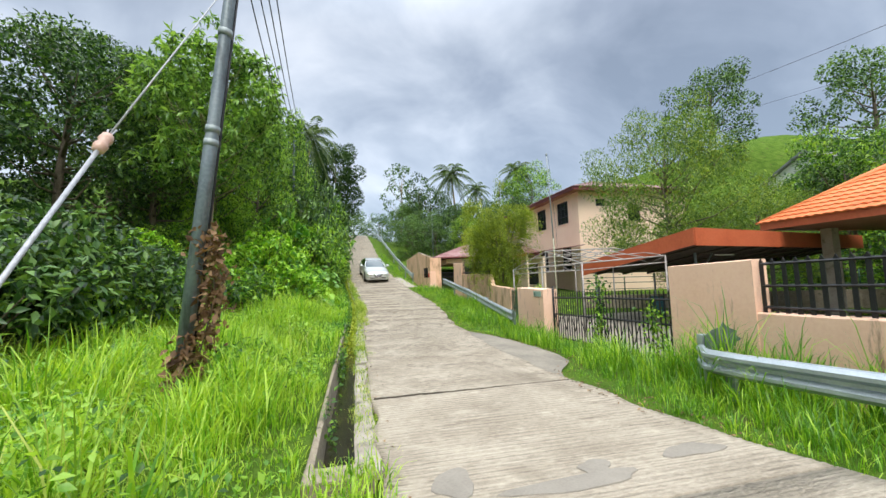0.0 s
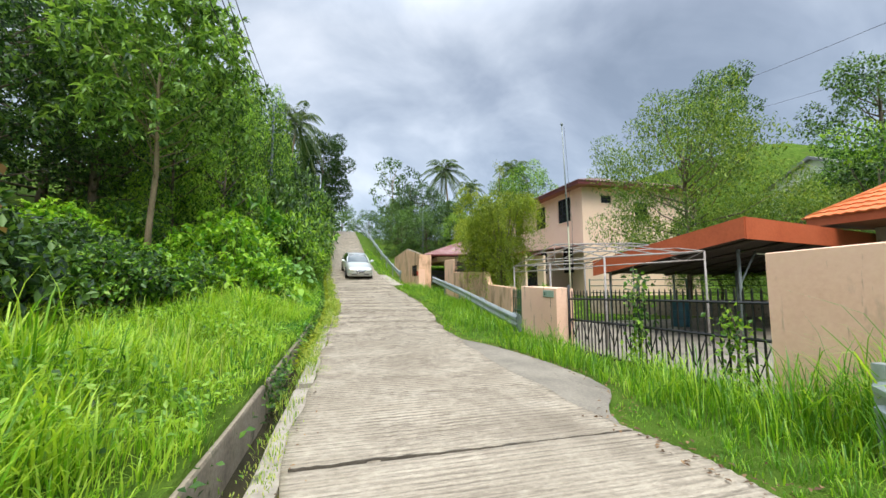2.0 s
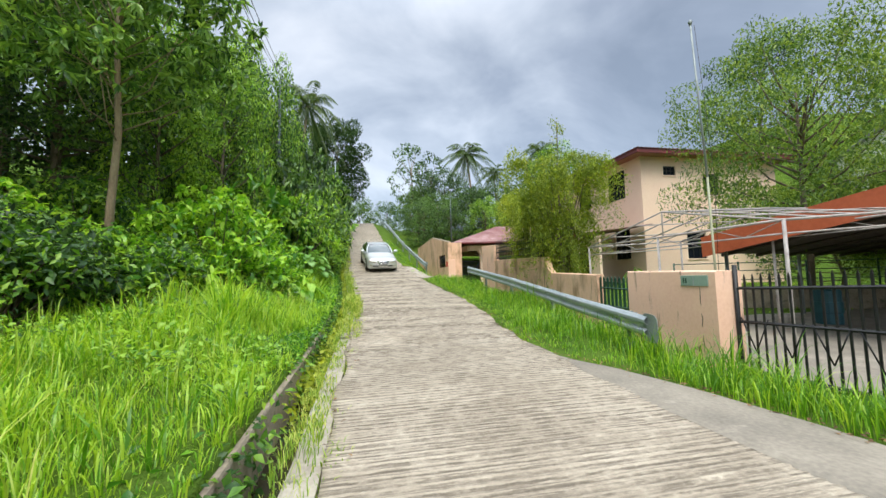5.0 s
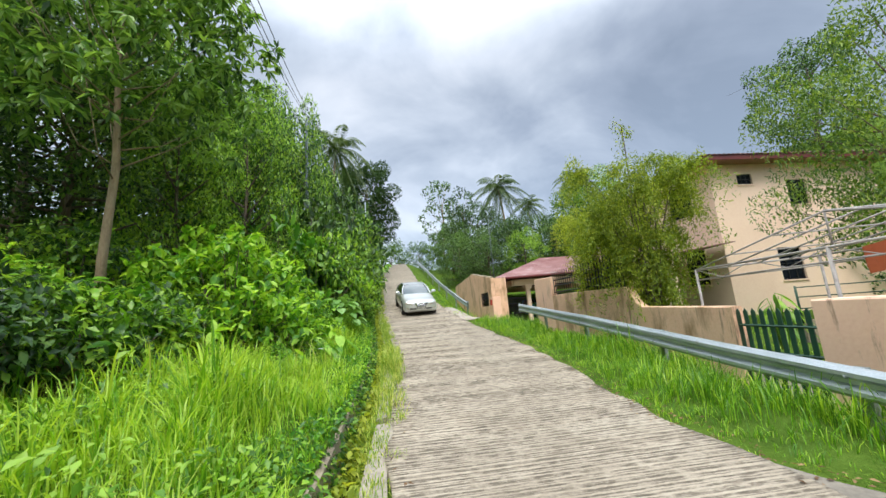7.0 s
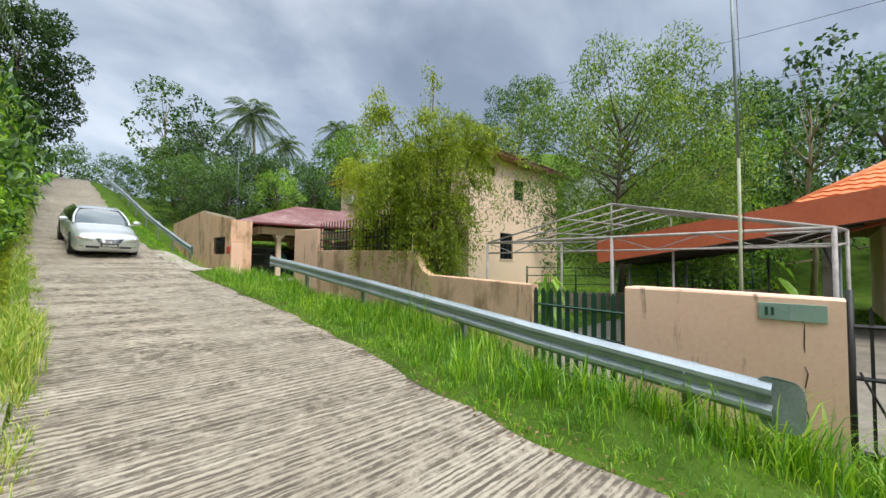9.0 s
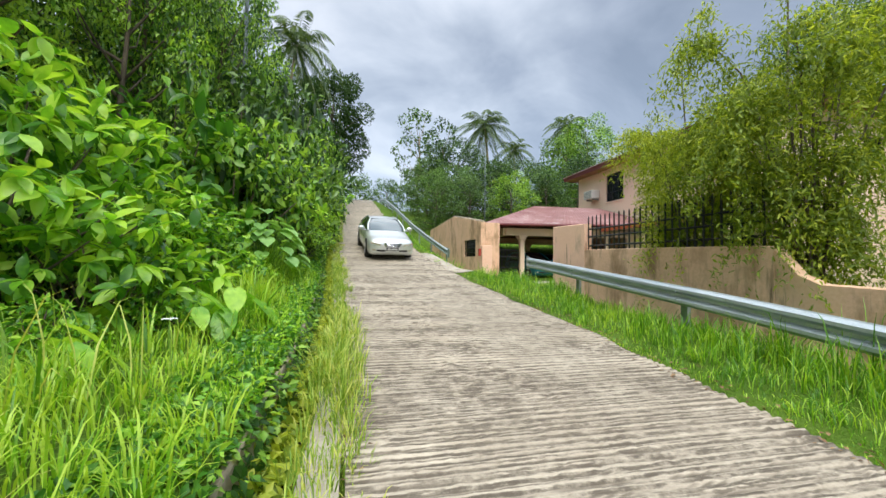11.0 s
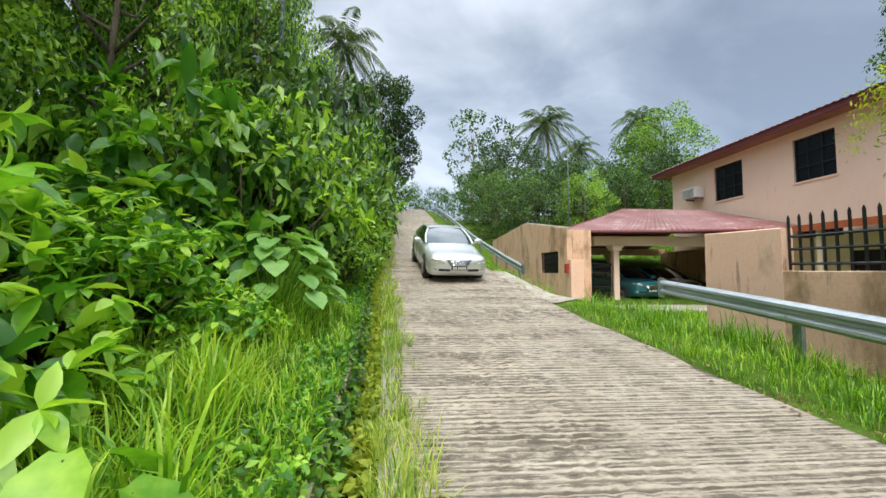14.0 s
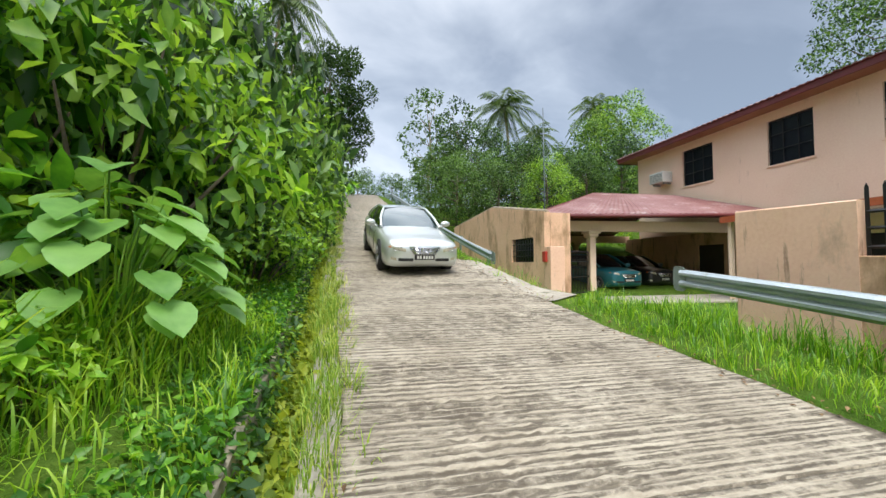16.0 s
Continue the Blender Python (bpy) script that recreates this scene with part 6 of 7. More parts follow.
def make_willow(seed, height, reach, label):
    """Several thin arching stems hung with strands of fine leaves."""
    r = np.random.RandomState(seed)
    t = thing("drooping_tree", label, "tree")
    P, T, U, L, tubes = [], [], [], [], []
    for k in range(15):
        a = 2.4 * k
        h = height * (0.99 if k == 3 else r.uniform(0.50, 0.82))
        out = reach * (0.35 if k == 3 else r.uniform(0.45, 1.0))
        stem = [np.array([0.12 * math.cos(a), 0.12 * math.sin(a), -0.3])]
        for u in (0.25, 0.5, 0.75, 0.9, 1.0):
            stem.append(np.array([out * u ** 1.5 * math.cos(a), out * u ** 1.5 * math.sin(a), h * (1 - (1 - u) ** 1.5)]) + r.normal(0, 0.05, 3))
        tubes.append((stem, [0.045, 0.03, 0.022, 0.015, 0.010, 0.005], 5))
        n = 12 if k == 3 else 27
        for q in range(n):
            u = r.uniform(0.12, 1.0) ** 0.9 * (len(stem) - 1)
            i = min(int(u), len(stem) - 2)
            p = stem[i] + (stem[i + 1] - stem[i]) * (u - i)
            b = a + r.normal(0, 1.0)
            ln = r.uniform(0.7, 2.0) * (0.35 if k == 3 else 1)
            m = int(ln * 84)
            w = np.sort(r.uniform(0, 1, m))[:, None]
            go = np.array([math.cos(b), math.sin(b), 0.0])
            pts = p + go * ln * 0.62 * w ** 0.8 + np.array([0, 0, 1.0]) * ln * (0.50 * w - 1.0 * w ** 2.1) + r.normal(0, 0.075, (m, 3))
            P.append(pts); T.append(rand_dirs(r, m) + go * 0.5 - np.array([0, 0, 0.55])); U.append(np.array([0, 0, 0.8]) + go * 0.5 + 0.6 * rand_dirs(r, m)); L.append(r.uniform(0.06, 0.13, m))
    joined_tubes("trunk", tubes, BARK, t)
    L = np.concatenate(L)
    v, f = leaf_arrays(np.concatenate(P), np.concatenate(T), np.concatenate(U), L, L * 0.32)
    big_mesh("crown", v, f, LEAF_OLIVE, t)
    return t


T_WILLOW = make_willow(18, 6.7, 1.5, "olive green drooping feathery tree by the wall")
S_MOUND = make_shrub(26, 2.3, 4.0, LEAF_BRIGHT, 0.27, 0.46, 0.4, 150, 44, whorl=6, label="tall mound of bright green broad-leaved shrub", big=True)
S_BRIGHT = make_shrub(21, 1.6, 2.3, LEAF_BRIGHT, 0.30, 0.42, 0.35, 130, 22, whorl=6, label="bright green leafy shrub at the jungle edge", big=True)
S_GREEN = make_shrub(22, 1.5, 2.4, LEAF_MID, 0.17, 0.52, 0.3, 420, 22, label="dense green undergrowth shrub")
S_DARK = make_shrub(23, 1.7, 2.8, LEAF_DARK, 0.22, 0.45, 0.25, 320, 20, label="dark undergrowth shrub in the shade")
S_SMALL = make_shrub(24, 0.7, 0.8, LEAF_BRIGHT, 0.15, 0.45, 0.2, 600, 14, label="low bright green ground plants")

J = "jungle plants on the bank"
# tall trees, from the near end of the lane to the crest: x, y, width, and how steeply their tops stand over the lane's start
TALL = {T_MANGO.name: 11.0, T_TALL.name: 13.0, T_JUNGLE.name: 12.0, T_MID.name: 9.0, T_ROUND.name: 11.0}
for ob, x, y, s, k in (
        (T_TALL, -15.0, 12.5, 0.9, 0.54), (T_TALL, -12.0, 18.5, 0.72, 0.49), (T_JUNGLE, -18.5, 15.5, 0.95, 0.52), (T_MANGO, -6.6, 18.7, 1.0, 0.545), (T_TALL, -10.4, 22.5, 0.7, 0.46), (T_JUNGLE, -13.5, 24.0, 0.9, 0.50),
        (T_MID, -8.2, 24.6, 0.6, 0.38), (T_MID, -6.4, 26.6, 0.62, 0.38), (T_MID, -10.5, 27.6, 0.95, 0.46), (T_MID, -7.4, 29.4, 0.7, 0.42), (T_MID, -8.8, 31.5, 0.85, 0.43), (T_MID, -6.0, 32.6, 0.6, 0.43), (T_JUNGLE, -9.6, 35.0, 0.85, 0.42),
        (T_MID, -6.9, 37.0, 0.75, 0.38), (T_JUNGLE, -10.5, 41.0, 0.85, 0.38), (T_MID, -7.4, 42.5, 0.7, 0.33), (T_MID, -8.6, 51.0, 0.7, 0.32), (T_TALL, -20.0, 4.0, 1.0, 0.52), (T_JUNGLE, -24.0, 10.0, 1.1, 0.55), (T_JUNGLE, -15.5, 29.0, 1.0, 0.48), (T_JUNGLE, -14.0, 36.0, 1.0, 0.44),
        (T_ROUND, -3.2, 57.0, 1.0, 0.35), (T_ROUND, -7.0, 58.5, 0.9, 0.345)):
    top = 1.5 + k * math.hypot(x, y)
    tall = (top - float(ground_z(x, y))) / (TALL[ob.name] * s)
    tagged(put(ob, x, y, s, rng.uniform(0, 6.28) if ob is not T_MANGO else 0.6, 0, tall), group=J)
# undergrowth at the foot of the trees
for i in range(52):
    t = i / 51
    y = 6.5 + 50 * t ** 1.25
    edge = float(np.interp(y, [0, 8, 14, 17, 20, 24, 27, 30, 40, 60], [-6.8, -6.2, -5.6, -4.9, -4.0, -3.4, -2.5, -2.2, -2.6, -3.8]))
    x = edge - rng.uniform(0.0, 2.0)
    ob = rng.choice([S_GREEN, S_GREEN, S_DARK, S_BRIGHT] if y > 17 else [S_DARK, S_DARK, S_DARK, S_GREEN])
    tagged(put(ob, x, y, rng.uniform(0.8, 1.15), rng.uniform(0, 6.28), -0.1, rng.uniform(0.9, 1.25)), group=J)
for x, y, s, tall in ((-4.3, 20.0, 0.92, 1.0), (-3.4, 22.6, 0.62, 0.8), (-5.6, 18.6, 0.66, 0.8), (-8.6, 17.0, 0.7, 0.8)):
    tagged(put(S_MOUND, x, y, s, rng.uniform(0, 6.28), -0.1, tall), group=J)
for x, y, s in ((-2.9, 20.0, 0.75), (-2.6, 28.4, 0.8), (-2.6, 31.0, 0.7), (-2.9, 34.0, 0.75), (-4.4, 24.8, 1.3)):
    tagged(put(S_BRIGHT, x, y, s, rng.uniform(0, 6.28), -0.1), group=J)
for ob, x, y, s, tall in ((S_GREEN, -3.6, 26.8, 1.5, 1.5), (S_BRIGHT, -3.4, 28.6, 1.35, 1.3), (S_DARK, -4.2, 29.6, 1.7, 1.5), (S_GREEN, -2.9, 30.6, 1.2, 1.3), (S_GREEN, -4.0, 32.6, 1.8, 1.5), (S_BRIGHT, -2.9, 33.4, 1.1, 1.2), (S_DARK, -4.2, 35.4, 1.9, 1.6), (S_GREEN, -3.2, 36.8, 1.4, 1.4),
                          (S_GREEN, -4.2, 39.0, 1.9, 1.7), (S_BRIGHT, -3.4, 41.0, 1.4, 1.4), (S_GREEN, -4.6, 43.6, 2.0, 1.7), (S_DARK, -4.0, 46.5, 1.8, 1.6), (S_GREEN, -4.6, 50.0, 2.0, 1.6), (S_GREEN, -2.0, 28.0, 0.75, 1.0), (S_GREEN, -2.1, 31.8, 0.8, 1.0), (S_GREEN, -2.3, 35.0, 0.8, 1.0), (S_GREEN, -2.6, 38.6, 0.9, 1.1),
                          (S_BRIGHT, -5.0, 26.4, 1.5, 1.6), (S_GREEN, -8.4, 20.4, 1.2, 1.1)):
    tagged(put(ob, x, y, s, rng.uniform(0, 6.28), -0.1, tall), group=J)
for i in range(18):
    y = 15 + i * 1.2
    x = float(np.interp(y, [15, 20, 25, 36], [-3.2, -2.5, -2.0, -2.0])) + rng.uniform(-0.3, 0.25)
    tagged(put(S_SMALL, x, y, rng.uniform(0.5, 0.8), rng.uniform(0, 6.28), -0.05), group=J)

# trees on the lower side and beyond
put(T_WILLOW, 7.7, 19.4, 1.0, 0.4, 0, 1.14)
put(T_WILLOW, 7.6, 21.6, 0.82, 2.4, 0, 1.2)
put(T_ACACIA, 17.1, 18.0, 0.74, 1.0, 0, 1.24)
put(T_ACACIA, 23.0, 17.4, 0.58, 3.0, label="feathery green tree between the houses")
put(T_ACACIA, 20.2, 19.0, 0.48, 2.0, label="low feathery tree beside the taller one")
put(T_SPARSE, 7.0, 60.0, 0.95, 0.0)
put(T_SPARSE, 9.5, 57.0, 0.8, 2.0)
for ob, x, y, s, tall in ((T_JUNGLE, 10.5, 55.0, 0.72, 1.0), (T_LIGHT, 14.0, 54.0, 0.85, 0.9), (T_JUNGLE, 19.0, 56.0, 0.65, 0.8), (T_LIGHT, 24.0, 55.0, 1.0, 1.0), (T_MID, 29.0, 58.0, 1.1, 1.0), (T_JUNGLE, 6.6, 47.0, 0.44, 0.98), (T_JUNGLE, 7.4, 56.0, 0.6, 0.9), (T_JUNGLE, 8.6, 50.0, 0.58, 0.85),
                          (T_JUNGLE, 12.5, 49.0, 0.58, 0.95), (T_LIGHT, 18.0, 50.0, 0.7, 1.0), (T_JUNGLE, 9.4, 45.6, 0.42, 1.0), (T_MID, 13.6, 46.5, 0.6, 1.0), (T_JUNGLE, 17.5, 47.5, 0.45, 1.05), (T_JUNGLE, 22.5, 50.0, 0.55, 1.0), (T_LIGHT, -1.0, 84.0, 1.0, 1.0), (T_LIGHT, 4.5, 82.0, 0.9, 1.0), (T_MID, -7.0, 78.0, 1.0, 1.0), (T_LIGHT, 9.5, 70.0, 0.9, 1.0),
                          (T_JUNGLE, 36.0, 22.5, 0.8, 0.9), (T_JUNGLE, 31.0, 17.5, 0.75, 1.0), (T_JUNGLE, 27.0, 28.0, 0.62, 0.85), (T_LIGHT, 42.0, 27.0, 1.0, 0.8), (T_MID, 38.0, 18.0, 1.1, 1.0), (T_SPARSE, 34.0, 12.5, 1.05, 1.15), (T_JUNGLE, 39.0, 9.0, 1.0, 1.2), (T_MID, 28.5, 16.5, 0.95, 1.15), (T_JUNGLE, 46.0, 14.0, 1.1, 1.0), (T_MID, 44.0, 24.0, 0.9, 0.8),
                          (T_JUNGLE, 70.0, 36.0, 1.5, 1.0), (T_JUNGLE, 60.0, 52.0, 1.4, 1.0), (T_JUNGLE, 62.0, 20.0, 1.4, 1.0)):
    put(ob, x, y, s, rng.uniform(0, 6.28), 0, tall)


def make_palm(seed, height, lean, label):
    r = np.random.RandomState(seed)
    t = thing("palm_tree", label, "palm")
    pts = [(lean * (k / 8) ** 1.6, 0, height * k / 8 - (0.4 if k == 0 else 0)) for k in range(9)]
    joined_tubes("trunk", [(pts, [0.2 - 0.011 * k for k in range(9)], 10)], PALEBARK, t)
    top = np.array(pts[-1])
    for i in range(26):
        az, el = 2.4 * i, -1.0 + 2.4 * i / 25
        length = r.uniform(4.0, 5.2)
        h = np.array([math.cos(az), math.sin(az), 0])
        P, T, U, L, W = [], [], [], [], []
        rib = []
        for k in range(34):
            s = k / 33
            p = top + h * length * s * math.cos(el * (1 - 0.3 * s)) + np.array([0, 0, length * (math.sin(el) * s - 0.72 * s ** 2.4)])
            rib.append(p)
            if k > 2:
                d = rib[-1] - rib[-2]
                d = d / np.linalg.norm(d)
                sd = np.cross(d, [0, 0, 1]); sd /= np.linalg.norm(sd)
                for q in (-1, 1):
                    P.append(p); T.append(sd * q + d * 0.6 + np.array([0, 0, -0.62 + r.uniform(-0.25, 0.15)])); U.append([0, 0, 1.0])
                    L.append(0.95 * math.sin(math.pi * min(1, 0.15 + 0.8 * s)) + 0.12); W.append(0.09)
        v, f = leaf_arrays(np.array(P), np.array(T), np.array(U), np.array(L), np.array(W))
        fr = big_mesh("frond", v, f, LEAF_PALM, t)
        rv, rf = tube_arrays([rib[j] for j in range(0, 34, 3)], [0.03 - 0.0022 * j for j in range(12)], 4)
        mesh_object("midrib", rv, rf, LEAF_PALM, fr)
    return t


PALM = make_palm(31, 12.0, 1.2, "tall coconut palm with arching fronds")
put(PALM, -6.5, 47.2, 0.88, 0.3, 0, 1.30)
put(PALM, 15.5, 58.0, 0.95, 2.0, label="coconut palm rising behind the trees")
put(PALM, 20.5, 62.0, 0.66, 4.0, label="coconut palm rising behind the trees")
put(PALM, 27.0, 60.0, 0.85, 1.0, label="coconut palm rising behind the trees")
for ob in (T_MANGO, T_JUNGLE, T_MID, T_LIGHT, T_SPARSE, T_TALL, T_ROUND, T_ACACIA, T_WILLOW, S_MOUND, S_BRIGHT, S_GREEN, S_DARK, S_SMALL, PALM):
    drop_master(ob)


# ---- grass ----
def grass_field(name, seed, n, xs, ys, keep, height, width, mat, label):
    """Curved blades, three segments each, where keep(x, y) allows."""
    r = np.random.RandomState(seed)
    x, y = r.uniform(*xs, n), ys[0] + (ys[1] - ys[0]) * r.uniform(0, 1, n) ** 1.25
    k = keep(x, y) > r.uniform(0, 1, n)
    x, y = x[k], y[k]
    n = len(x)
    # two blades in three grow in tufts and lean away from the tuft's heart
    heart = (np.arange(n) // 14) * 14
    tuft = (r.uniform(0, 1, n) < 0.66) & (y[heart] > 0.2)
    ox, oy = r.normal(0, 0.05, n), r.normal(0, 0.05, n)
    x, y = np.where(tuft, x[heart] + ox, x), np.where(tuft, y[heart] + oy, y)
    patch = np.clip(0.75 + 0.36 * waves(x, y, seed + 1, freq=1.6) + 0.26 * waves(x, y, seed + 2, freq=5.0), 0.25, 1.7)
    h = height(x, y) * patch * r.uniform(0.5, 1.25, n)
    a = np.where(tuft, np.arctan2(oy, ox) + r.normal(0, 0.5, n), r.uniform(0, 2 * np.pi, n))
    lean = r.uniform(0.15, 0.95, n)
    h = h * np.where(tuft, 0.8 + 0.45 * r.uniform(0, 1, n)[heart], 0.85)
    d = np.stack([np.cos(a), np.sin(a), np.zeros(n)], 1)
    s = np.stack([-np.sin(a), np.cos(a), np.zeros(n)], 1)
    p = np.stack([x, y, ground_z(x, y) - 0.02], 1)
    w = width * r.uniform(0.6, 1.3, n)[:, None] * (0.7 + 0.6 * h[:, None])
    up = np.array([0, 0, 1.0])
    rows = []
    for t, q in ((0, 0.8), (0.45, 1.0), (0.8, 0.65)):
        c = p + up * (h * t * (1 - 0.30 * lean * t))[:, None] + d * (h * lean * t * t * 0.8)[:, None]
        rows += [c - s * w * q, c + s * w * q]
    rows.append(p + up * (h * (1 - 0.42 * lean))[:, None] + d * (h * lean * 0.95)[:, None])
    v = np.stack(rows, 1).reshape(-1, 3)
    b = np.arange(n)[:, None] * 7
    f = np.stack([b + [0, 1, 3], b + [0, 3, 2], b + [2, 3, 5], b + [2, 5, 4], b + [4, 5, 6]], 1).reshape(-1, 3)
    ob = big_mesh(name, v, f, mat)
    return tagged(ob, label, "grass", kind="stuff")


def d_left(x, y):
    return smooth_interp(y, RY, RL) - x


def d_right(x, y):
    return x - smooth_interp(y, RY, RR)


def bank_edge(y):
    return np.interp(y, [-6, 8, 14, 17, 20, 24, 30, 45], [9, 6.5, 5.6, 4.6, 3.3, 2.6, 2.2, 1.8])


def left_keep(x, y):
    d = d_left(x, y)
    ok = (d > np.where(y < 3.6, -0.1 + 0.3 * (y < 2.6), 0.72)) & (d < bank_edge(y))
    return ok * 1.0


def left_height(x, y):
    d = d_left(x, y)
    h = 0.29 + 0.50 * step(0.8, 2.0, d) * (1 - 0.35 * step(15, 19, y)) - 0.08 * (y < 3.4)
    # shorter round the foot of the pole
    return h * (1 - 0.55 * np.exp(-(((x + 2.2) / 0.7) ** 2 + ((y - 5.0) / 0.9) ** 2)))


grass_field("grass_bank", 51, 132000, (-9, 0.4), (-1.5, 30), left_keep, left_height, 0.0075, GRASS, "lush tall bright green grass on the bank")


def right_keep(x, y):
    d = d_right(x, y)
    wall = np.interp(y, [-10, 6.6, 6.7, 11.6, 11.7, 15.5, 19, 26, 29, 33, 34, 60], [6.15, 6.15, 6.2, 6.2, 5.95, 6.3, 6.65, 6.1, 5.8, 5.8, 5.0, 3.2])
    drive = np.where((y > 6.6) & (y < 13.4), np.clip((d - gate_apron(y)) * 2.0, 0.0, 0.9), 1.0)
    drive = np.where((y > 27.6) & (y < 31.2), np.where(d < 3.4, 0.10, 0.8), drive)
    wall = np.where((y > 26.2) & (y < 30.4), 9.5, wall)
    return ((d > 0.03) & (x < wall)) * drive * np.clip(0.6 + d * 1.6, 0, 1)


def right_height(x, y):
    d = d_right(x, y)
    return 0.15 + 0.22 * (y < 5.6) * step(0.5, 1.1, d) + 0.34 * step(0.15, 0.9, d) + 0.34 * np.exp(-((y - 6.1) / 1.3) ** 2) * step(0.8, 1.6, d) + (0.10 + 0.14 * (y > 12) * (y < 18)) * step(0.9, 1.7, d) * (y < 30) - 0.12 * step(16, 20, y) * step(0.2, 0.9, d)


grass_field("grass_verge", 52, 150000, (1.5, 9.5), (-3, 44), right_keep, right_height, 0.006, GRASS, "green grass verge below the lane")


def curb_keep(x, y):
    d = d_left(x, y)
    return ((d > -0.16) & (d < 0.27)) * np.clip(0.12 + 0.10 * (y - 6) + 0.35 * waves(x, y, 77, freq=1.2), 0.03, 0.95)


grass_field("grass_curb", 53, 150000, (-2.2, 0.5), (3.8, 42), curb_keep, lambda x, y: 0.13 + 0.018 * np.clip(y - 10, 0, 9), 0.0055, GRASS_DRY, "thin yellowed grass along the curb")


grass_field("grass_tufts", 56, 16000, (-8, 0.0), (0.5, 27), lambda x, y: left_keep(x, y) * (waves(x, y, 99, freq=2.4) > 0.5), lambda x, y: 0.62 + 0 * x, 0.011, GRASS, "tufts of tall broad grass on the bank")
grass_field("grass_stalks", 57, 5000, (-8, 0.0), (0.5, 20), lambda x, y: left_keep(x, y) * (d_left(x, y) > 1.2), lambda x, y: 0.85 + 0 * x, 0.004, GRASS_DRY, "thin dry grass stalks on the bank")


def creepers(name, seed, n, ys, ds, zs, size, mat, label, thin=0.0):
    """Small leaves that creep over the drain's wall, densest further up the lane."""
    r = np.random.RandomState(seed)
    y = r.uniform(*ys, n)
    keep = r.uniform(0, 1, n) < np.clip(0.06 + 0.085 * (y - 8) + 0.35 * waves(y * 0, y, seed, freq=2.0), 0.02, 1)
    y = y[keep]
    n = len(y)
    d = r.uniform(*ds, n)
    z = road_z(y) + r.uniform(zs[0], zs[1], n) * np.where(d > 0.66, 0.35, 1.0) + np.where(d > 0.66, 0.06, 0)
    p = np.stack([smooth_interp(y, RY, RL) - d, y, z], 1)
    t = rand_dirs(r, n) + np.array([0.5, 0, -0.35])
    L = size * r.uniform(0.5, 1.3, n)
    v, f = leaf_arrays(p, t, np.array([0.6, 0, 1.0]) + 0.5 * rand_dirs(r, n), L, L * 0.62)
    return tagged(big_mesh(name, v, f, mat), label, "plants", kind="stuff")


creepers("drain_creeper", 61, 19000, (4.5, 42), (0.50, 0.86), (-0.42, 0.10), 0.10, LEAF_MID, "dark green creepers over the drain wall")
creepers("drain_weeds", 63, 16000, (11, 42), (0.24, 0.64), (-0.40, -0.06), 0.11, LEAF_OLIVE, "olive weeds growing in the drain")
creepers("bank_weeds", 62, 26000, (9, 42), (0.66, 1.4), (0.0, 0.45), 0.085, LEAF_BRIGHT, "broadleaf weeds along the bank's edge")


def herbs(name, seed, n, label):
    """Low broadleaf weeds in patches among the bank's grass."""
    r = np.random.RandomState(seed)
    x, y = r.uniform(-7, 0.0, n), r.uniform(0.5, 15, n)
    k = (left_keep(x, y) > 0) & (waves(x, y, seed, freq=1.5) > 0.15) & (d_left(x, y) > 0.8)
    x, y = x[k], y[k]
    m = len(x)
    h = left_height(x, y) * r.uniform(0.25, 0.85, m) ** 0.8
    L = r.uniform(0.05, 0.12, m)
    t = rand_dirs(r, m) * [1, 1, 0.5] - np.array([0, 0, 0.15])
    v, f = leaf_arrays(np.stack([x, y, ground_z(x, y) + h], 1), t, np.array([0, 0, 1.0]) + 0.45 * rand_dirs(r, m), L, L * 0.55)
    tagged(big_mesh(name, v, f, LEAF_MID), label, "plants", kind="stuff")


herbs("bank_herbs", 64, 17000, "broadleaf weeds in patches among the bank's grass")
grass_field("grass_yard", 54, 17000, (7.0, 34.0), (8, 30), lambda x, y: ((y < 26) & (x > 7) & ((x < 16.8) | (y < 26))) * np.where((x < 21.6) & (y < 17.1), 0.0, 0.8), lambda x, y: 0.22 + 0 * x, 0.014, GRASS, "rough grass in the yard")
grass_field("grass_slope", 55, 8000, (6.5, 26.0), (42.8, 54), lambda x, y: 0 * x + 1.0, lambda x, y: 0.3 + 0 * x, 0.03, GRASS, "green grass on the slope behind the carport")


# ---- driveway aprons ----
def apron(name, y0, y1, reach, label, mat):
    """A concrete ramp from the lane's lower edge down towards a gate."""
    ys = np.linspace(y0, y1, 41)
    v, f = [], []
    nu = 10
    for y in ys:
        t = (y - y0) / (y1 - y0)
        r0 = float(smooth_interp(y, RY, RR)) - 0.06
        w = reach(t)
        for i in range(nu + 1):
            x = r0 + w * i / nu
            v.append((x, y, max(float(ground_z(x, y)), float(road_z(y)) - 0.4 if i < 2 else -9) + 0.035 + (0.02 if i == 0 else 0)))
    for j in range(len(ys) - 1):
        for i in range(nu):
            a = j * (nu + 1) + i
            f.append((a, a + 1, a + nu + 2, a + nu + 1))
    ob = mesh_object(name, v, f, mat, None, label, smooth=True)
    tagged(ob, label, "driveway", kind="structure")


apron("driveway_1", 6.3, 12.7, lambda t: 0.06 + float(gate_apron(6.3 + 6.4 * t)), "worn grey concrete apron at the iron gate", APRON)
apron("driveway_2", 27.0, 31.3, lambda t: 0.2 + 3.6 * min(1, 2.2 * t) * min(1, 3 * (1 - t) + 0.3), "worn concrete ramp down to the carport", CONCRETE_EDGE)


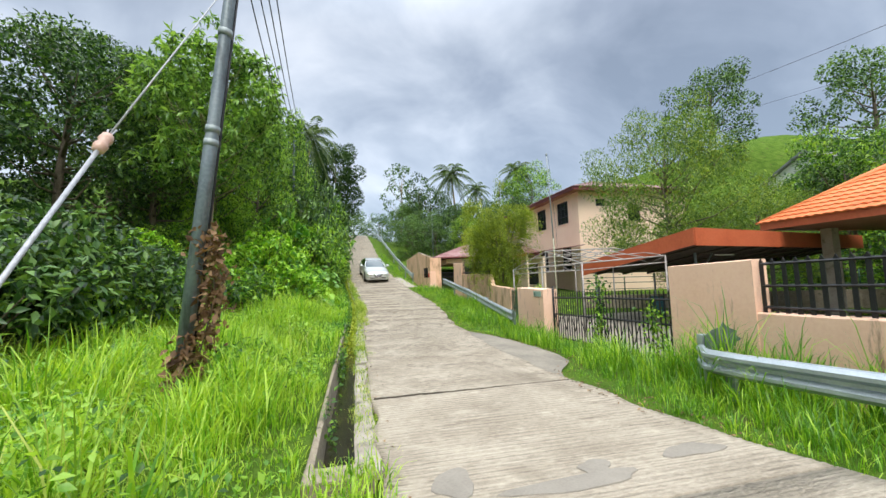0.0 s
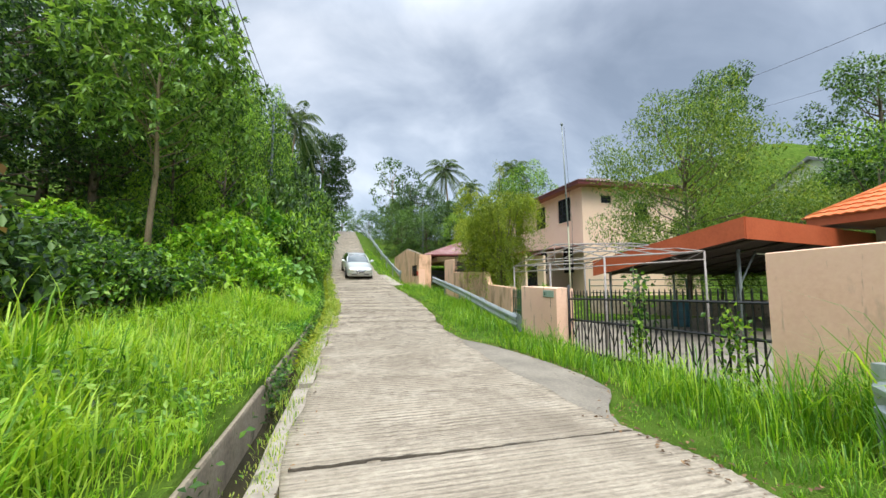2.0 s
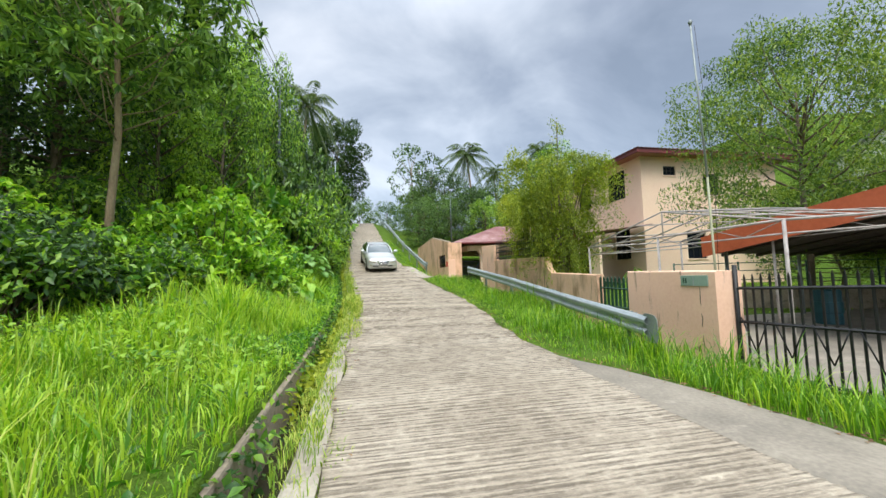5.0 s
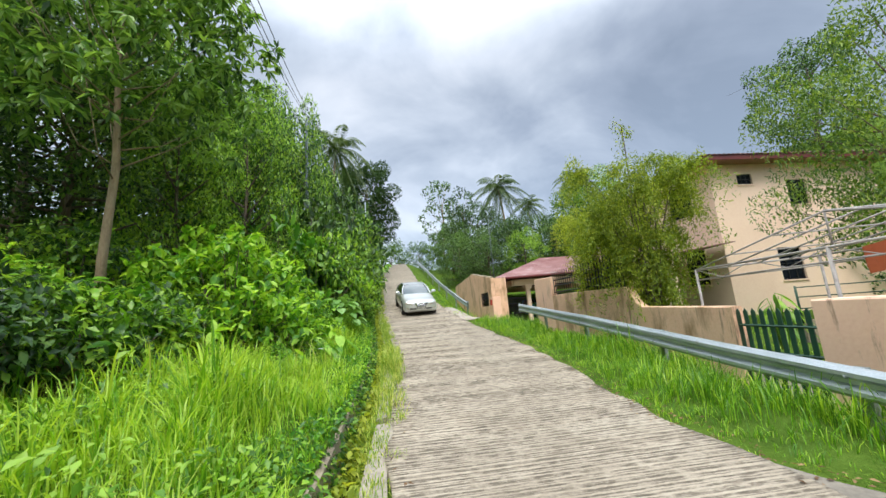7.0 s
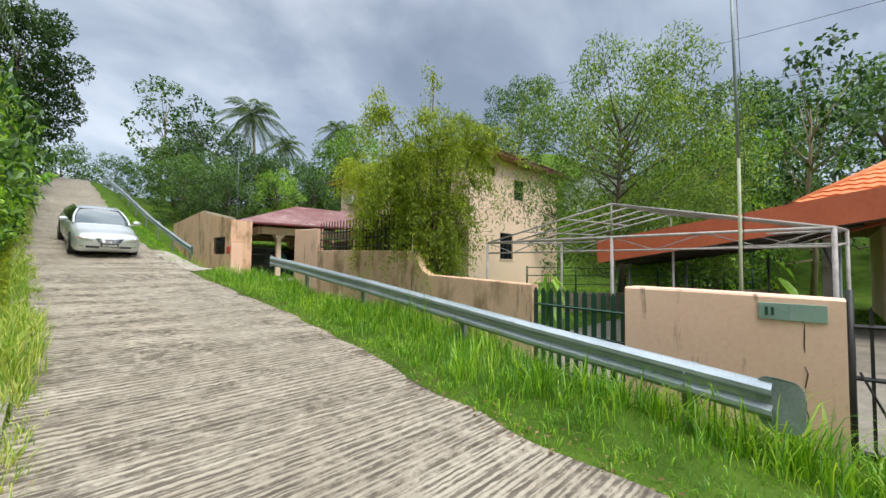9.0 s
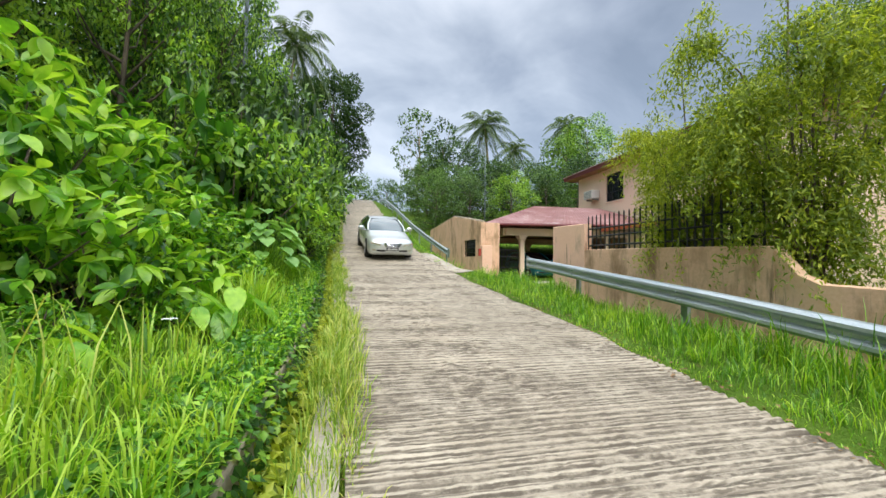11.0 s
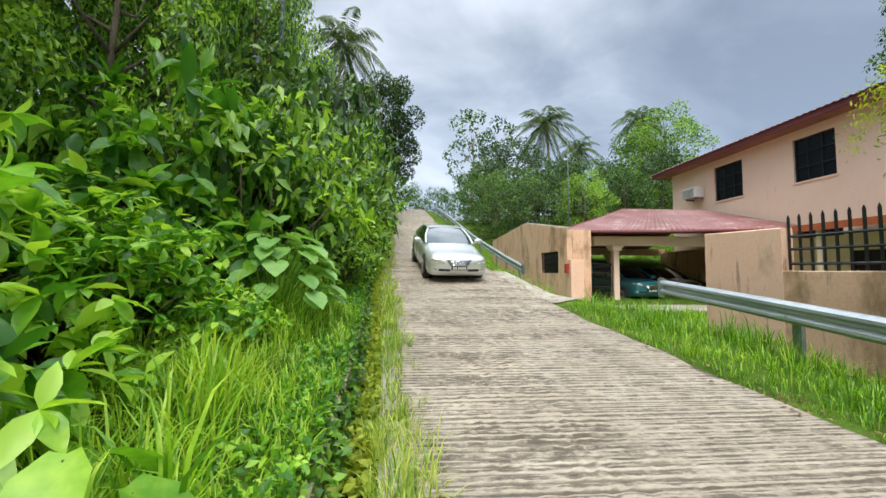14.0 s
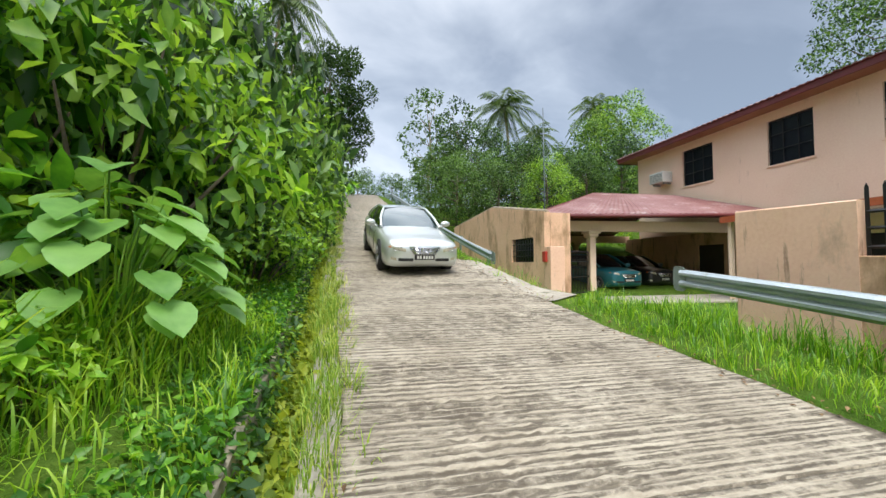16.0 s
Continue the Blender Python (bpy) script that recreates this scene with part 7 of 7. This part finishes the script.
# ---- single plants ----
def big_leaf_plant(seed, n, height, size, slim, mat, label, name="broadleaf_plant", spread=0.9, droop=0.55):
    """Large drooping leaves on stalks, each leaf a mesh of its own."""
    r = np.random.RandomState(seed)
    t = thing(name, label, "plant")
    for i in range(n):
        a, q = 2.4 * i + r.uniform(-0.3, 0.3), math.sqrt((i + 0.5) / n)
        tip = np.array([spread * q * math.cos(a), spread * q * math.sin(a), height * (1.0 - 0.6 * q * q) * r.uniform(0.8, 1.1)])
        s = size * r.uniform(0.7, 1.15)
        d = np.array([math.cos(a), math.sin(a), -droop - 0.4 * q])
        v, f = leaf_arrays(tip[None], d[None], np.array([[0.35 * math.cos(a), 0.35 * math.sin(a), 1.0]]), np.array([s]), np.array([s * slim]), True, slim > 0.5)
        lf = big_mesh("leaf", v, f, mat, t)
        lf.data.shade_smooth()
        sv, sf = tube_arrays([(0.05 * math.cos(a), 0.05 * math.sin(a), -0.1), tuple(tip * [0.6, 0.6, 0.75]), tuple(tip)], [0.014, 0.010, 0.006], 5)
        mesh_object("stalk", sv, sf, LEAF_MID, t)
    return t


LEAF_BROAD = leaf_material("pale_broad_leaf", [(0.10, 0.25, 0.05), (0.19, 0.39, 0.085), (0.28, 0.50, 0.13)], 0.45, 0.34)
P_MACA = big_leaf_plant(71, 74, 1.75, 0.34, 0.92, LEAF_BROAD, "shrub with large rounded pale green leaves", spread=0.95, droop=0.1)
P_TARO = big_leaf_plant(72, 7, 0.75, 0.62, 0.6, LEAF_BRIGHT, "wild taro with broad bright green leaves", spread=0.5)
P_BANANA = big_leaf_plant(73, 9, 2.3, 1.5, 0.3, LEAF_BRIGHT, "broad-leaved banana plant behind the yard", spread=0.8)
P_DRAC = big_leaf_plant(74, 34, 1.0, 0.5, 0.16, LEAF_MID, "small potted plant with long dark leaves", name="garden_plant", spread=0.3)
put(P_MACA, -2.15, 24.5, 1.05, 0.2, -0.35)
put(P_MACA, -2.5, 27.3, 0.8, 2.0, 0.1)
for x, y, sc in ((-1.75, 19.6, 0.7), (-2.2, 20.3, 0.85), (-2.2, 22.6, 0.6), (-2.1, 18.0, 0.6), (-2.6, 19.0, 0.7), (-1.4, 20.0, 0.75)):
    put(P_TARO, x, y, sc, rng.uniform(0, 6.28))
put(P_DRAC, 8.0, 16.1, 1.0, 0.0, 0.75)
put(P_BANANA, 30.0, 17.5, 1.6, 0.3)
put(P_BANANA, 34.0, 15.0, 1.5, 2.0)
for ob in (P_MACA, P_TARO, P_BANANA, P_DRAC):
    drop_master(ob)


def climbing_vine(name, seed, n, path, spread, size, mat, label):
    """Leaves gathered about a line of points."""
    r = np.random.RandomState(seed)
    pts = np.array(path, float)
    t = r.uniform(0, len(pts) - 1, n)
    i = np.minimum(t.astype(int), len(pts) - 2)
    p = pts[i] + (pts[i + 1] - pts[i]) * (t - i)[:, None] + r.normal(0, spread, (n, 3)) * [1, 1, 0.8]
    L = size * r.uniform(0.5, 1.3, n)
    v, f = leaf_arrays(p, rand_dirs(r, n) + np.array([-0.3, -0.2, -0.6]), rand_dirs(r, n) + np.array([0, 0, 0.8]), L, L * 0.6)
    th = thing(name, label, "vine")
    big_mesh("leaves", v, f, mat, th)
    tube("stem", [tuple(q) for q in pts], 0.012, BARK, th, 5)
    return th


climbing_vine("vine", 81, 420, [(6.33, 9.1, -0.45), (6.34, 9.1, 0.3), (6.33, 9.12, 0.9), (6.36, 9.1, 1.45)], 0.12, 0.11, LEAF_MID, "leafy vine climbing the iron gate")
climbing_vine("vine", 82, 260, [(6.33, 7.2, -0.3), (6.34, 7.1, 0.4), (6.33, 7.2, 0.8)], 0.13, 0.10, LEAF_MID, "leafy vine climbing the iron gate")
climbing_vine("dry_vine", 83, 620, [(-2.2, 5.72, 0.35), (-2.06, 5.75, 0.9), (-1.96, 5.76, 1.45), (-1.98, 5.76, 1.9), (-2.05, 5.75, 2.35)], 0.10, 0.12, LEAF_DEAD, "brown withered vine tangled on the utility pole")
climbing_vine("dry_vine", 84, 220, [(-2.38, 5.62, 0.05), (-2.33, 5.6, 0.5), (-2.24, 5.62, 0.9)], 0.05, 0.12, LEAF_DEAD, "brown withered stalks at the foot of the utility pole")

# fallen leaves on the verge and the lane's edge
def litter(n, seed):
    r = np.random.RandomState(seed)
    y = r.uniform(3, 32, n)
    x = smooth_interp(y, RY, RR) + r.normal(0.05, 0.16, n)
    # on the apron the leaves have blown to the grass
    x = np.where((y > 6.6) & (y < 13.4), x + 0.1 + gate_apron(y), x)
    left = r.uniform(0, 1, n) < 0.08
    x = np.where(left, smooth_interp(y, RY, RL) + np.abs(r.normal(0.0, 0.12, n)), x)
    z = np.where(x < smooth_interp(y, RY, RR), road_z(y) + 0.02, ground_z(x, y) + 0.04)
    L = r.uniform(0.02, 0.075, n)
    t = rand_dirs(r, n) * [1, 1, 0.15]
    v, f = leaf_arrays(np.stack([x, y, z], 1), t, np.array([0, 0, 1.0]) + 0.3 * rand_dirs(r, n), L, L * 0.5)
    tagged(big_mesh("leaf_litter", v, f, LEAF_DEAD), "dry fallen leaves along the lane's edge", "leaf litter", kind="stuff")


litter(1300, 91)
flower = thing("white_flower", "single white flower among the bank's weeds", "flower", ground_point(-1.62, 18.75, 0.4))
v, f = leaf_arrays(np.zeros((6, 3)), np.array([[math.cos(a), math.sin(a), 0.35] for a in np.arange(6) * 1.047]), np.tile([[0, 0, 1.0]], (6, 1)), np.full(6, 0.085), np.full(6, 0.06), True)
big_mesh("petals", v, f, WHITE, flower)
tube("stalk", [(0, 0, -0.45), (0, 0, 0.0)], 0.006, LEAF_MID, flower, 5)


# a crack and a chipped mark on the gate wall
crack = thing("wall_crack", "dark jagged crack in the peach gate wall", "crack")
rr = random.Random(5)
for top_z, count in ((0.86, 5), (0.42, 4), (0.06, 5)):
    pts = [(5.999, 11.95 + 0.013 * rr.uniform(-1, 1), top_z - 0.075 * i) for i in range(count)]
    tube("crack_line", pts, [0.002 + 0.005 * math.sin(math.pi * (i + 0.5) / count) for i in range(count)], DARKSHADE, crack, 4)
pts = [(5.999, 11.98 + 0.03 * rr.uniform(-1, 1), 0.95 - 0.02 * i) for i in range(5)]
tube("crack_line", pts, 0.008, DARKSHADE, crack, 4)
for q in range(3):
    tube("chip", [(5.999, 12.02 + 0.05 * q, -0.12 - 0.03 * q), (5.999, 12.05 + 0.05 * q, -0.22 + 0.02 * q)], [0.018, 0.012], DARKSHADE, crack, 4)
